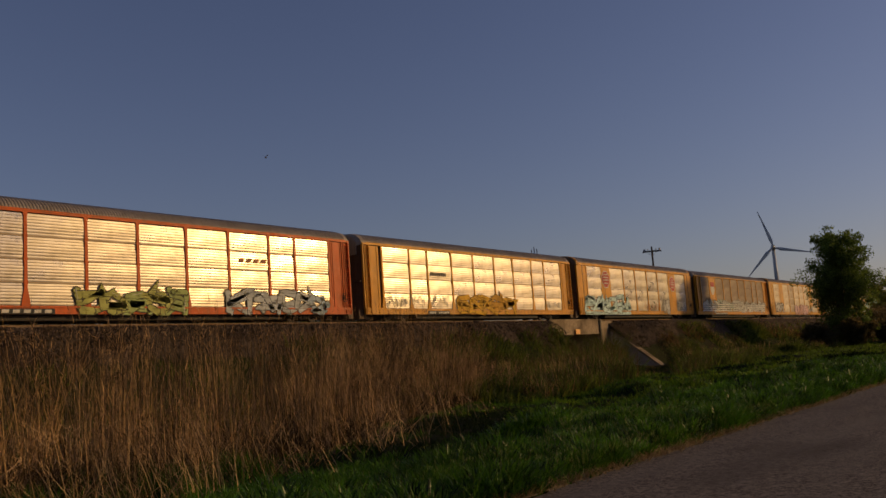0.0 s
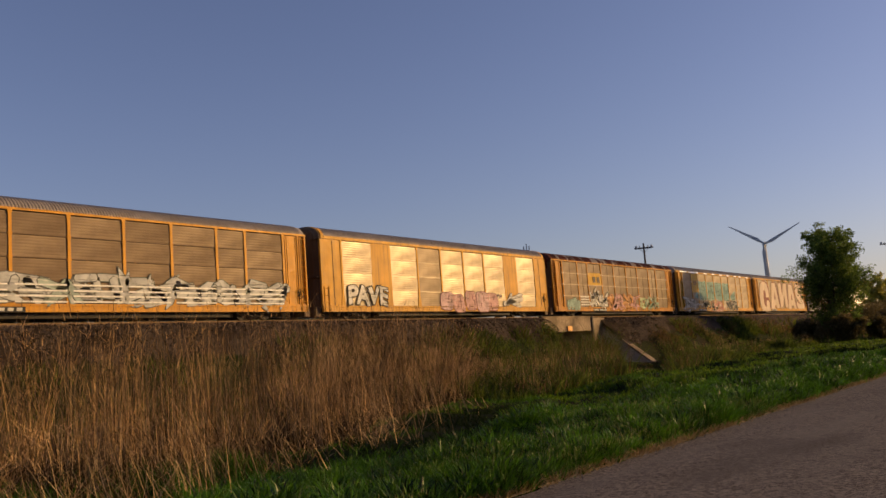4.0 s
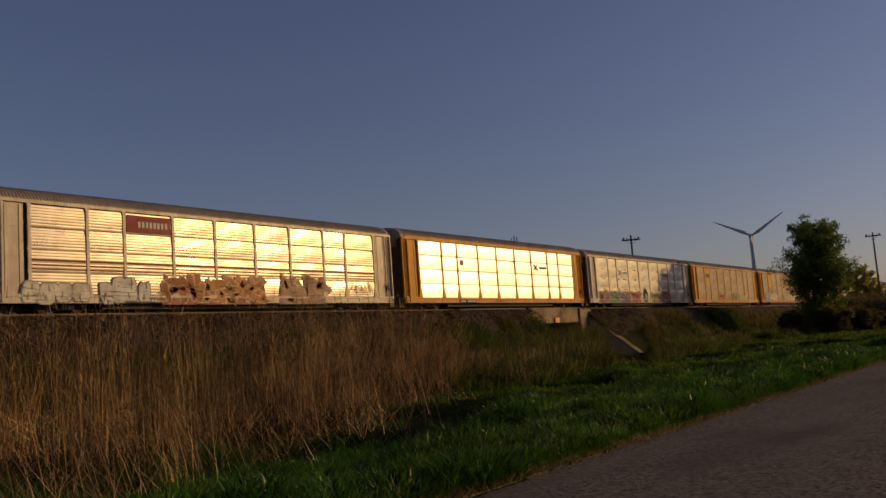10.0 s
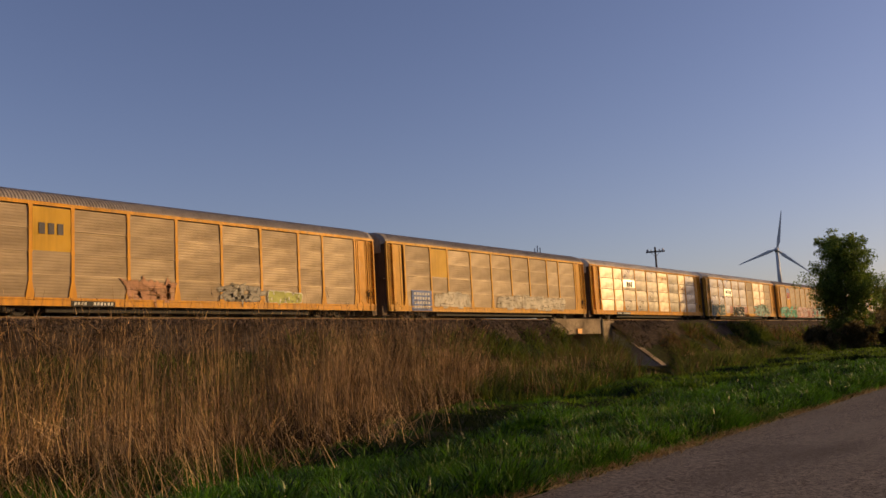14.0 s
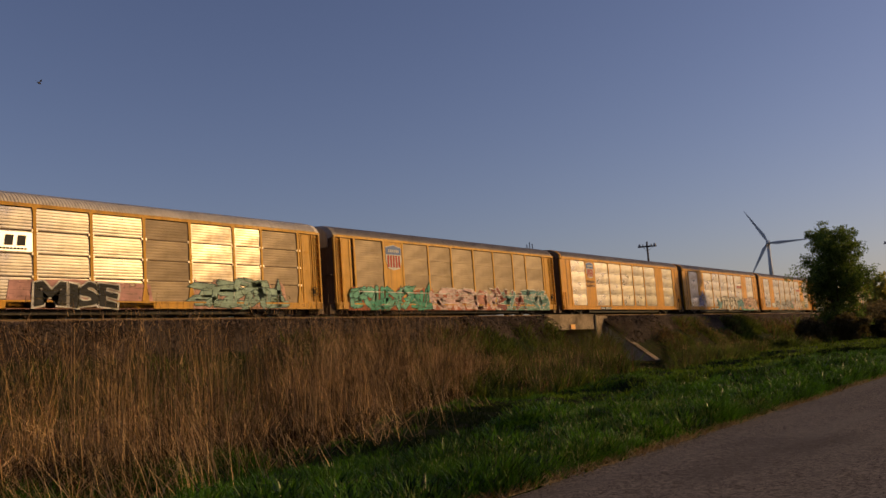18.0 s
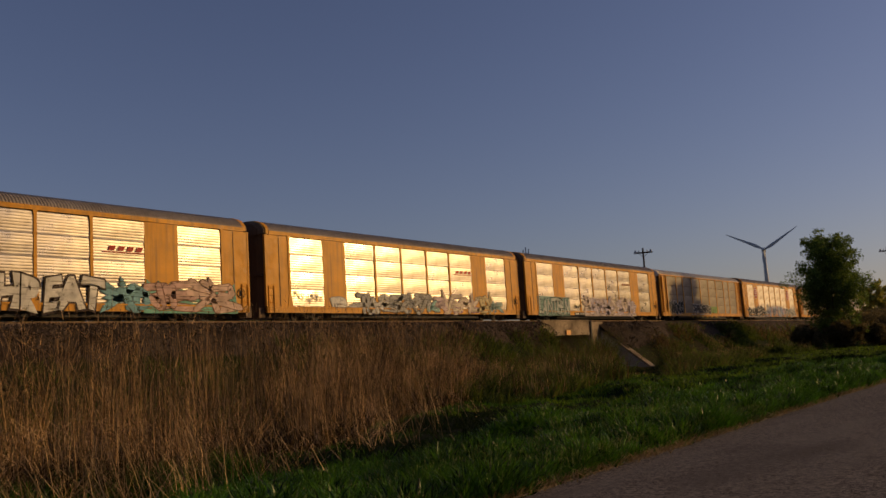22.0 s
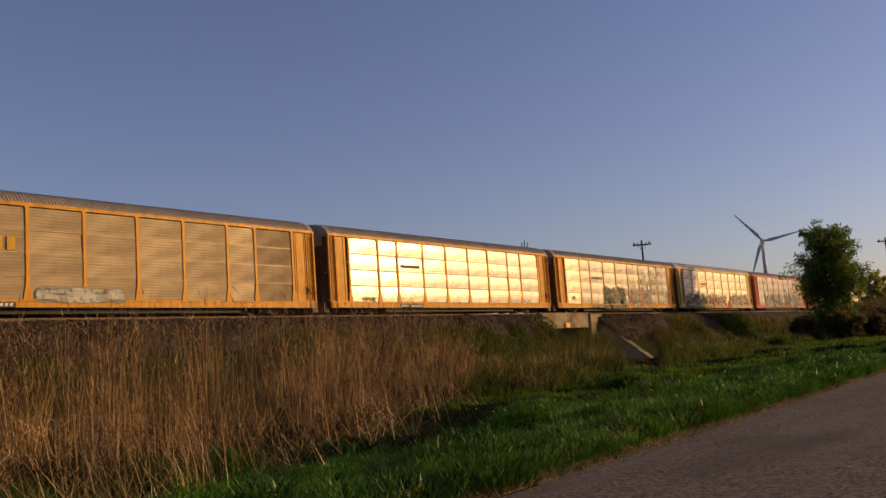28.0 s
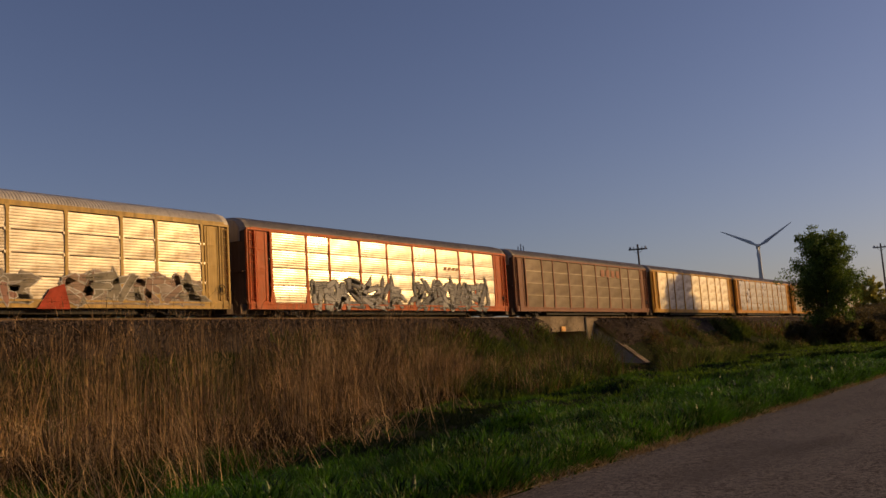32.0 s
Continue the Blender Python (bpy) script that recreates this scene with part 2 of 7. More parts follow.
LEAF = island("tree_leaves", (0.045, 0.085, 0.012), (0.19, 0.27, 0.045), 0.5, 0.55)
BUSH = island("bush_leaves", (0.062, 0.052, 0.02), (0.20, 0.145, 0.058), 0.65, 0.5)
FAR_LEAF = island("sunny_leaves", (0.26, 0.25, 0.04), (0.50, 0.43, 0.09), 0.6, 0.55)
BARK = speckled("bark", (0.06, 0.045, 0.03), (0.12, 0.095, 0.07), 12.0, 0.9, 0.02)
POLE_WOOD = speckled("creosoted_wood", (0.06, 0.045, 0.035), (0.11, 0.085, 0.065), 9.0, 0.85, 0.01)
TOWER = painted("white_tower_paint", (0.55, 0.55, 0.55), (0.45, 0.45, 0.44), 0.2, 0.4)
TIE = speckled("weathered_tie", (0.07, 0.055, 0.045), (0.12, 0.10, 0.08), 9.0, 0.9, 0.01)
GLASSY = painted("insulator_grey", (0.3, 0.3, 0.32), (0.2, 0.2, 0.2), 0.2, 0.3)


# ---- mesh helpers ----
class Shape:
    """Collects boxes, prisms and tubes into one mesh."""

    def __init__(self):
        self.v, self.f = [], []

    def add(self, verts, faces):
        n = len(self.v)
        self.v += [tuple(p) for p in verts]
        self.f += [tuple(n + i for i in q) for q in faces]
        return self

    def box(self, x0, x1, y0, y1, z0, z1):
        return self.add([(x0, y0, z0), (x1, y0, z0), (x1, y1, z0), (x0, y1, z0), (x0, y0, z1), (x1, y0, z1), (x1, y1, z1), (x0, y1, z1)],
                        [(0, 3, 2, 1), (4, 5, 6, 7), (0, 1, 5, 4), (1, 2, 6, 5), (2, 3, 7, 6), (3, 0, 4, 7)])

    def plate(self, outline, y0, y1):
        """A polygon in x and z, counter-clockwise as seen from -y, from depth y0 (front) to y1."""
        k = len(outline)
        verts = [(x, y0, z) for x, z in outline] + [(x, y1, z) for x, z in outline]
        faces = [tuple(range(k)), tuple(range(2 * k - 1, k - 1, -1))]
        faces += [(i, i + k, (i + 1) % k + k, (i + 1) % k) for i in range(k)]
        return self.add(verts, faces)

    def tube(self, a, b, ra, rb, sides=8, caps=True):
        a, b = Vector(a), Vector(b)
        d = (b - a).normalized()
        u = d.orthogonal().normalized()
        w = d.cross(u)
        ring = [u * math.cos(2 * math.pi * i / sides) + w * math.sin(2 * math.pi * i / sides) for i in range(sides)]
        verts = [a + r * ra for r in ring] + [b + r * rb for r in ring]
        faces = [(i, (i + 1) % sides, (i + 1) % sides + sides, i + sides) for i in range(sides)]
        if caps:
            faces += [tuple(range(sides - 1, -1, -1)), tuple(range(sides, 2 * sides))]
        return self.add(verts, faces)

    def mesh(self, name, material, smooth=False):
        me = bpy.data.meshes.new(name)
        me.from_pydata(self.v, [], self.f)
        me.materials.append(material)
        if smooth:
            me.shade_smooth()
        return me


def part(name, me, parent, label="", m=None):
    ob = new(name, me)
    ob.parent = parent
    if m is not None:
        ob.matrix_basis = m
    if label:
        tagged(ob, label)
    return ob


def arrays(name, verts, quads, material):
    """A mesh from numpy arrays of vertices and four-cornered faces."""
    me = bpy.data.meshes.new(name)
    me.vertices.add(len(verts))
    me.vertices.foreach_set("co", np.asarray(verts, dtype=np.float32).ravel())
    q = np.asarray(quads, dtype=np.int32)
    me.loops.add(q.size)
    me.loops.foreach_set("vertex_index", q.ravel())
    me.polygons.add(len(q))
    me.polygons.foreach_set("loop_start", np.arange(0, q.size, 4, dtype=np.int32))
    me.update(calc_edges=True)
    me.materials.append(material)
    return me


# ---- ground ----
SPAN0, SPAN1 = 62.8, 72.3


def smooth_step(a, b, v):
    s = np.clip((v - a) / (b - a), 0, 1)
    return s * s * (3 - 2 * s)


def value_noise(x, y, scale, seed):
    r = np.random.default_rng(seed)
    g = r.uniform(0, 1, (64, 64))
    u, w = np.asarray(x) / scale, np.asarray(y) / scale
    i, j = np.floor(u).astype(int), np.floor(w).astype(int)
    fu, fw = u - i, w - j
    fu, fw = fu * fu * (3 - 2 * fu), fw * fw * (3 - 2 * fw)
    at = lambda a, b: g[a % 64, b % 64]
    return (at(i, j) * (1 - fu) + at(i + 1, j) * fu) * (1 - fw) + (at(i, j + 1) * (1 - fu) + at(i + 1, j + 1) * fu) * fw


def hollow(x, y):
    """1 inside the hollow before the reeds that is coloured as shade, 0 outside."""
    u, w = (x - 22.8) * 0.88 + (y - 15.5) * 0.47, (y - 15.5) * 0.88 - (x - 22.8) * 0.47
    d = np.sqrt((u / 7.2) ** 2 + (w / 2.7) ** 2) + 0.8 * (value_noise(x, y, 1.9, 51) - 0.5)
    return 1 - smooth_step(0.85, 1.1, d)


def wing_dip(x, y):
    """How far the bank falls away beside the sloping wing wall."""
    return 0.95 * np.exp(-((x - 76.3) / 3.2) ** 4) * smooth_step(30.0, 32.0, y) * (1 - smooth_step(35.0, 36.2, y))


def ground_height(x, y):
    """Verge, wet ditch, embankment and the creek under the bridge."""
    x, y = np.asarray(x, float), np.asarray(y, float)
    verge = 0.05 * smooth_step(5.4, 6.2, y) - 0.52 * smooth_step(6.5, 13.0, y) * (1 - smooth_step(22, 29, y)) * (1 - 0.6 * smooth_step(28, 42, x))
    verge += 0.06 * np.sin(x * 0.7 + 1.3 * np.sin(y * 0.5)) * np.sin(y * 0.9) * smooth_step(6, 8, y) * (1 - smooth_step(28, 30, y))
    mound = value_noise(x, y, 1.5, 31) - 0.5 + 0.9 * (value_noise(x, y, 3.4, 32) - 0.5)
    verge = verge + 0.46 * (1 - 0.75 * hollow(x, y)) * mound * smooth_step(5.6, 7.0, y) * (1 - smooth_step(26, 29, y))
    verge = verge - 0.75 * np.exp(-((y / np.maximum(x, 1.0) - 0.438) / 0.034) ** 4) * smooth_step(46, 56, x) * (1 - smooth_step(72.5, 74.3, x)) * smooth_step(18, 22, y) * (1 - smooth_step(31, 34, y))
    bank = 3.75 * smooth_step(29.9, 36.1, y) * (1 - smooth_step(41.0, 47.5, y))
    creek = smooth_step(SPAN0 - 1.6, SPAN0 + 0.4, x + 0.5 * np.maximum(0, 34 - y)) * (1 - smooth_step(SPAN1 - 0.4 + 2.7 * (y < 36), SPAN1 + 0.5 + 2.0 * (y < 36), x)) * smooth_step(31.0, 34.0, y) * (1 - smooth_step(45, 50, y))
    h = verge + bank - wing_dip(x, y)
    return h * (1 - creek) - 1.1 * creek


def spaced(edges):
    out = []
    for a, b, step in edges:
        out += list(np.arange(a, b, step))
    return np.array(sorted(set(np.round(out, 3))))


gx = spaced([(-4000, -400, 600), (-400, -60, 40), (-60, -6, 3.0), (-6, 60, 0.55), (60, 80, 0.35), (80, 180, 2.5), (180, 400, 40), (400, 4601, 600)])
gy = spaced([(-4000, -300, 600), (-300, 4, 38), (4, 30, 0.5), (30, 52, 0.45), (52, 120, 12), (120, 500, 60), (500, 4601, 600)])
gX, gY = np.meshgrid(gx, gy)
gZ = ground_height(gX, gY)
cols, rows_n = len(gx), len(gy)
ii = (np.arange(rows_n - 1)[:, None] * cols + np.arange(cols - 1)[None, :]).ravel()
ground = new("ground", arrays("ground", np.stack([gX.ravel(), gY.ravel(), gZ.ravel()], 1), np.stack([ii, ii + 1, ii + cols + 1, ii + cols], 1), EARTH))
ground.data.shade_smooth()
tagged(ground, "grassy earth with a ditch and a railway embankment", "ground", kind="structure")

# the road: a slab with a ragged grass-side edge
rx = np.concatenate([np.arange(-120, -4, 4.0), np.arange(-4, 60, 0.35), np.arange(60, 700, 8.0)])
edge = 5.44 + 0.10 * np.sin(rx * 1.7) * np.sin(rx * 0.53) + np.random.normal(0, 0.035, len(rx))
rv, rq = [], []
for i, x in enumerate(rx):
    rv += [(x, -3.2, -0.05), (x, -3.1, 0.02), (x, 1.2, 0.04), (x, edge[i] - 0.5, 0.022), (x, edge[i], 0.018), (x, edge[i] + 0.05, -0.06)]
for i in range(len(rx) - 1):
    for j in range(5):
        rq.append((i * 6 + j, (i + 1) * 6 + j, (i + 1) * 6 + j + 1, i * 6 + j + 1))
road = new("road", arrays("road", rv, rq, ROADWAY))
road.data.shade_flat()
tagged(road, "worn grey chip-sealed country road", "road", kind="structure")

rx = np.arange(-4, 90, 0.22)
sv, sq = [], []
rs = np.random.default_rng(61)
for i, x in enumerate(rx):
    a, b = 5.40 + rs.uniform(-0.03, 0.03), 5.50 + rs.uniform(-0.05, 0.05)
    sv += [(x, a, 0.021), (x, (a + b) / 2, 0.026 + rs.uniform(0, 0.012)), (x, b, 0.024), (x, b + 0.06, -0.1)]
for i in range(len(rx) - 1):
    for j in range(3):
        sq.append((i * 4 + j, i * 4 + 4 + j, i * 4 + 5 + j, i * 4 + 1 + j))
strip = new("road_shoulder", arrays("road_shoulder", sv, sq, SHOULDER))
strip.data.shade_flat()
tagged(strip, "narrow tan strip of grit along the road", "road shoulder", kind="structure")

# a near-black sheet over the hollow's ground, painting the shade there
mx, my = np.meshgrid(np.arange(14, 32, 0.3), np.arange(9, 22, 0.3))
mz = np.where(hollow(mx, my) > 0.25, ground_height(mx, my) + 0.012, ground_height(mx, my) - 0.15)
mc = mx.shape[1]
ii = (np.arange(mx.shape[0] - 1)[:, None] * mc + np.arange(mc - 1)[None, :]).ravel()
mud = new("mud", arrays("mud", np.stack([mx.ravel(), my.ravel(), mz.ravel()], 1), np.stack([ii, ii + 1, ii + mc + 1, ii + mc], 1), HOLLOW_SHADE))
tagged(mud, "near-black sheet that paints shade in a hollow before the reeds", "mud", kind="structure")

# an added, unseen wood-like band closes that side and darkens the cars' reflections
wx = np.arange(-420, 1200, 3.0)
wr = np.random.default_rng(91)
wtop = 4.5 + 3.0 * value_noise(wx, wx * 0, 26.0, 92) + 3.0 * value_noise(wx, wx * 0, 7.0, 93) + wr.uniform(-0.6, 0.6, len(wx))
wv, wq = [], []
for i, x in enumerate(wx):
    wv += [(x, -150 + wr.normal(0, 1.5), -0.5), (x, -151 + wr.normal(0, 2.0), 0.6 * wtop[i]), (x, -156, wtop[i]), (x, -170, 0.9 * wtop[i]), (x, -176, -0.5)]
for i in range(len(wx) - 1):
    for j in range(4):
        wq.append((i * 5 + j, i * 5 + j + 1, i * 5 + j + 6, i * 5 + j + 5))
added_backdrop = new("backdrop", arrays("backdrop", wv, wq, speckled("backdrop_green", (0.02, 0.03, 0.008), (0.06, 0.075, 0.02), 0.8, 0.9, 0.5)))
tagged(added_backdrop, "unseen dark green backdrop added to darken reflections in the cars", "wood", kind="structure")

# ballast bed with crushed stone, broken off at the bridge ends
rng = np.random.default_rng(3)
bx = np.concatenate([np.arange(-90, -30, 3.0), np.arange(-30, 64.0, 0.22), np.arange(64.0, 150, 0.5), np.arange(150, 900, 12.0)])
prof = [(33.5, 2.3), (34.0, 2.9), (34.4, 3.4), (34.8, 3.8), (35.2, 4.02), (35.6, 4.17), (36.4, 4.21), (37.2, 4.23), (38.4, 4.20), (39.7, 4.23), (40.6, 4.22), (41.3, 4.2), (42.0, 3.85), (42.8, 3.2), (43.8, 2.2)]
bv = np.array([[(x, y, z) for y, z in prof] for x in bx])
bv[:, :, 1] += rng.normal(0, 0.05, bv.shape[:2])
bv[:, :, 2] += rng.normal(0, 0.05, bv.shape[:2])
bv[:, :, 2] -= wing_dip(bv[:, :, 0], bv[:, :, 1])
on_bridge = (bx > SPAN0 - 1.5) & (bx < SPAN1 + 2.0)
bv[on_bridge, :, 1] = np.clip(bv[on_bridge, :, 1], 36.3, 40.9)
bv[on_bridge, :, 2] = np.clip(bv[on_bridge, :, 2], 4.1, 4.36)
k = len(prof)
ii = (np.arange(len(bx) - 1)[:, None] * k + np.arange(k - 1)[None, :]).ravel()
ballast = new("ballast_bed", arrays("ballast_bed", bv.reshape(-1, 3), np.stack([ii, ii + k, ii + k + 1, ii + 1], 1), BALLAST))
tagged(ballast, "dark crushed-stone ballast bed under the track", "ballast", kind="structure")

# loose stones on the near shoulder
rs = np.random.default_rng(62)
n = 26000
sx, sf = rs.uniform(-8, 84, n), rs.uniform(0, 1, n) ** 0.8
py = np.array([p[0] for p in prof[:8]])
pz = np.array([p[1] for p in prof[:8]])
sy = 33.5 + sf * 3.4
keep = (sx < SPAN0 - 0.2) | (sx > SPAN1 + 2.4)
sx, sy = sx[keep], sy[keep]
n = len(sx)
at0 = np.stack([sx, sy, np.interp(sy, py, pz) + 0.015 - wing_dip(sx, sy)], 1)
cube = np.array([(-1, -1, -1), (1, -1, -1), (1, 1, -1), (-1, 1, -1), (-1, -1, 1), (1, -1, 1), (1, 1, 1), (-1, 1, 1)], float)
turn = rs.normal(0, 1, (n, 3, 3))
turn /= np.linalg.norm(turn, axis=2)[:, :, None]
size = rs.uniform(0.018, 0.05, (n, 1, 1))
sv = at0[:, None, :] + np.einsum("ki,nij->nkj", cube, turn) * size * 0.75
sq = (np.arange(n)[:, None, None] * 8 + np.array([(0, 3, 2, 1), (4, 5, 6, 7), (0, 1, 5, 4), (1, 2, 6, 5), (2, 3, 7, 6), (3, 0, 4, 7)])[None]).reshape(-1, 4)
stones = new("ballast_stones", arrays("ballast_stones", sv.reshape(-1, 3), sq, STONE))
stones.data.shade_flat()
tagged(stones, "loose brown crushed stones on the ballast", "ballast stones", kind="stuff")

# rails and ties
RAIL_PROFILE = [(-0.07, -0.17), (0.07, -0.17), (0.07, -0.155), (0.012, -0.13), (0.012, -0.04), (0.037, -0.03), (0.037, -0.004), (0.03, 0), (-0.03, 0), (-0.037, -0.004), (-0.037, -0.03), (-0.012, -0.04), (-0.012, -0.13), (-0.07, -0.155)]
for side in (-0.755, 0.755):
    sh = Shape()
    n = len(RAIL_PROFILE)
    sh.add([(x, CENTRE + side + a, RAIL + b) for x in (-150.0, 1000.0) for a, b in RAIL_PROFILE], [(i, i + n, (i + 1) % n + n, (i + 1) % n) for i in range(n)])
    tagged(new("rail", sh.mesh("rail", RAIL_TOP)), "long steel rail with a worn shiny top", "rail", "rails of the track", kind="structure")
sh = Shape()
for i in range(600):
    x = -60 + i * 0.55
    sh.box(x, x + 0.23, CENTRE - 1.3, CENTRE + 1.3, RAIL - 0.34, RAIL - 0.165)
tagged(new("railway_ties", sh.mesh("railway_ties", TIE)), "weathered wooden ties under the rails", "railway ties", kind="stuff")

# ---- bridge over the creek ----
bridge = tagged(new("railway_bridge"), "short stained concrete railway bridge over a creek", "bridge")
bridge.location = (67.55, CENTRE, -1.1)


def bridge_part(name, sh, label="", material=CONCRETE):
    me = sh.mesh(name, material)
    ob = part(name, me, bridge, label)
    ob.matrix_parent_inverse = Matrix.Translation(bridge.location).inverted()
    return ob


for y0, y1 in ((36.05, 36.3), (40.9, 41.15)):
    sh = Shape().box(SPAN0 + 0.35, SPAN1 - 0.3, y0, y1, 3.05, 4.34)
    sh.box(SPAN0 + 0.35, SPAN1 - 0.3, y0 - 0.06, y1, 4.24, 4.36)
    bridge_part("side_girder", sh)
plate_ = Shape().box(67.4, 68.15, 35.93, 36.02, 3.08, 3.5).mesh("marker_plate", painted("orange_marker_paint", (0.85, 0.42, 0.12), (0.5, 0.25, 0.08), 0.3))
mk = part("marker_plate", plate_, bridge, "small orange marker plate")
mk.matrix_parent_inverse = Matrix.Translation(bridge.location).inverted()
bridge_part("deck_slab", Shape().box(SPAN0 + 0.3, SPAN1 - 0.25, 36.3, 40.9, 3.3, 3.9))
for x0, x1, name in ((SPAN0 - 1.4, SPAN0 + 0.12, "abutment"), (SPAN1 - 0.12, SPAN1 + 2.6, "abutment")):
    bridge_part(name, Shape().box(x0, x1, 36.1, 41.1, -1.2, 4.2))
for x in (SPAN0 + 0.12, SPAN1 - 0.3):
    bridge_part("joint_post", Shape().box(x, x + 0.22, 35.92, 36.1, 2.0, 4.36), "dark steel joint post", IRON)
for x in (SPAN0 - 1.1, SPAN1 + 2.0):
    sh = Shape().add([(x, 36.1, 3.3), (x + 0.8, 36.1, 3.3), (x + 0.8, 30.9, -0.7), (x, 30.9, -0.7), (x, 36.1, -1.2), (x + 0.8, 36.1, -1.2), (x + 0.8, 30.9, -1.2), (x, 30.9, -1.2)],
                     [(0, 3, 2, 1), (4, 5, 6, 7), (0, 4, 7, 3), (1, 2, 6, 5), (2, 3, 7, 6), (0, 1, 5, 4)])
    bridge_part("wing_wall", sh, "sloping pale concrete wing wall", PALE_CONCRETE)
    cp = Shape().add([(x - 0.08, 36.1, 3.3), (x + 0.88, 36.1, 3.3), (x + 0.88, 30.8, -0.8), (x - 0.08, 30.8, -0.8), (x - 0.08, 36.1, 3.5), (x + 0.88, 36.1, 3.5), (x + 0.88, 30.8, -0.6), (x - 0.08, 30.8, -0.6)],
                     [(0, 3, 2, 1), (4, 5, 6, 7), (0, 1, 5, 4), (1, 2, 6, 5), (2, 3, 7, 6), (3, 0, 4, 7)])
    bridge_part("coping", cp, "brown-stained worn coping")
water = tagged(new("creek_water", Shape().box(SPAN0 + 0.2, SPAN1 - 0.2, 30.5, 46, -1.08, -0.92).mesh("creek_water", painted("dark_water", (0.02, 0.025, 0.02), (0.02, 0.02, 0.015), 0.2, 0.08))), "dark still creek water under the bridge", "water", kind="structure")

# ---- the train: enclosed car carriers ----
POSTS = (2.45, 5.30, 7.28, 10.15, 12.88, 15.72, 18.45, 21.32, 23.30, 26.15)
LOW, HIGH = 0.78, 4.86
NEAR = -1.5
TIER = (HIGH - LOW) / 4


DEPTHS = {"dull_beige_sheet": 0.004, "ashen_sheet": 0.004, "dull_brown_sheet": 0.003, "greyed_galvanised_sheet": 0.008, "weathered_galvanised_sheet": 0.010}


def ribbed_panel(width, height, material):
    """A sheet with flat bands and pressed grooves, lying in x and z, facing -y."""
    n = max(1, round(height / 0.145))
    step = height / n
    deep = DEPTHS.get(material.name, 0.011)
    prof_ = [(0.0, 0.0)]
    for i in range(n):
        z = i * step
        prof_ += [(z + 0.008, 0.0), (z + 0.020, deep), (z + 0.034, 0.0), (z + step * 0.62, -0.003)]
    prof_.append((height, 0.0))
    bow = 0.005 if material.name.startswith("dull") else 0.016
    prof_ = [(z, y - bow * math.sin(math.pi * z / height)) for z, y in prof_] if height < 2 else prof_
    v, f = [], []
    for z, y in prof_:
        v += [(0, y, z), (width, y, z)]
    for i in range(len(prof_) - 1):
        f.append((2 * i, 2 * i + 1, 2 * i + 3, 2 * i + 2))
    return Shape().add(v, f).mesh("panel", material)


def post_shape(material):
    """A side post with a flared foot."""
    w, d = 0.075, 0.055
    out = [(-0.21, LOW - 0.1), (0.21, LOW - 0.1), (0.17, LOW + 0.25), (w, LOW + 0.75), (w, HIGH - 0.15), (0.13, HIGH + 0.06), (-0.13, HIGH + 0.06), (-w, HIGH - 0.15), (-w, LOW + 0.75), (-0.17, LOW + 0.25)]
    sh = Shape().plate(out, -d, 0.02)
    for z in (1, 2, 3):
        sh.box(-0.10, 0.10, -0.045, 0.0, LOW + z * TIER - 0.07, LOW + z * TIER + 0.07)
    return sh.mesh("post", material)


def roof_shape(material):
    """An arched roof of cross-corrugated sheet."""
    section = [(-1.52, 4.98), (-1.50, 5.06), (-1.36, 5.24), (-1.12, 5.44), (-0.6, 5.62), (0, 5.68), (0.6, 5.62), (1.12, 5.44), (1.36, 5.24), (1.50, 5.06), (1.52, 4.98)]
    xs = []
    x = 0.95
    while x < 27.6:
        xs += [(x, 0.0), (x + 0.035, 0.022), (x + 0.085, 0.022), (x + 0.12, 0.0)]
        x += 0.16
    v, f = [], []
    m_ = len(section)
    for x, up in xs:
        v += [(x, y * (1 + up * 0.6), z + up) for y, z in section]
    for i in range(len(xs) - 1):
        for j in range(m_ - 1):
            a = i * m_ + j
            f.append((a, a + 1, a + m_ + 1, a + m_))
    return Shape().add(v, f).mesh("roof", material)


def roof_cap_shape(material):
    """The plain hood at one end, closing the roof's section."""
    section = [(-1.50, 4.86), (-1.50, 5.06), (-1.36, 5.25), (-1.12, 5.46), (-0.6, 5.64), (0, 5.70), (0.6, 5.64), (1.12, 5.46), (1.36, 5.25), (1.50, 5.06), (1.50, 4.86)]
    m_ = len(section)
    v = [(0.40, y * 0.82, z - 0.12) for y, z in section] + [(0.62, y * 0.97, z - 0.02) for y, z in section] + [(0.98, y, z) for y, z in section]
    f = [(r * m_ + j, r * m_ + j + 1, r * m_ + m_ + j + 1, r * m_ + m_ + j) for r in (0, 1) for j in range(m_ - 1)]
    f.append(tuple(range(m_ - 1, -1, -1)))
    return Shape().add(v, f).mesh("roof_hood", material)


def roof_rim_shape(material):
    """A narrow arch of sheet round the roof's end."""
    section = [(-1.52, 4.80), (-1.52, 5.07), (-1.38, 5.26), (-1.13, 5.47), (-0.6, 5.655), (0, 5.715), (0.6, 5.655), (1.13, 5.47), (1.38, 5.26), (1.52, 5.07), (1.52, 4.80)]
    m_ = len(section)
    v = [(x, y * k, z - d) for x, k, d in ((0.70, 0.96, 0.03), (0.74, 1.0, 0.0), (1.0, 1.0, 0.0), (1.0, 0.97, 0.04)) for y, z in section]
    return Shape().add(v, [(r_ * m_ + j, r_ * m_ + j + 1, r_ * m_ + m_ + j + 1, r_ * m_ + m_ + j) for r_ in range(3) for j in range(m_ - 1)]).mesh("roof_rim", material)


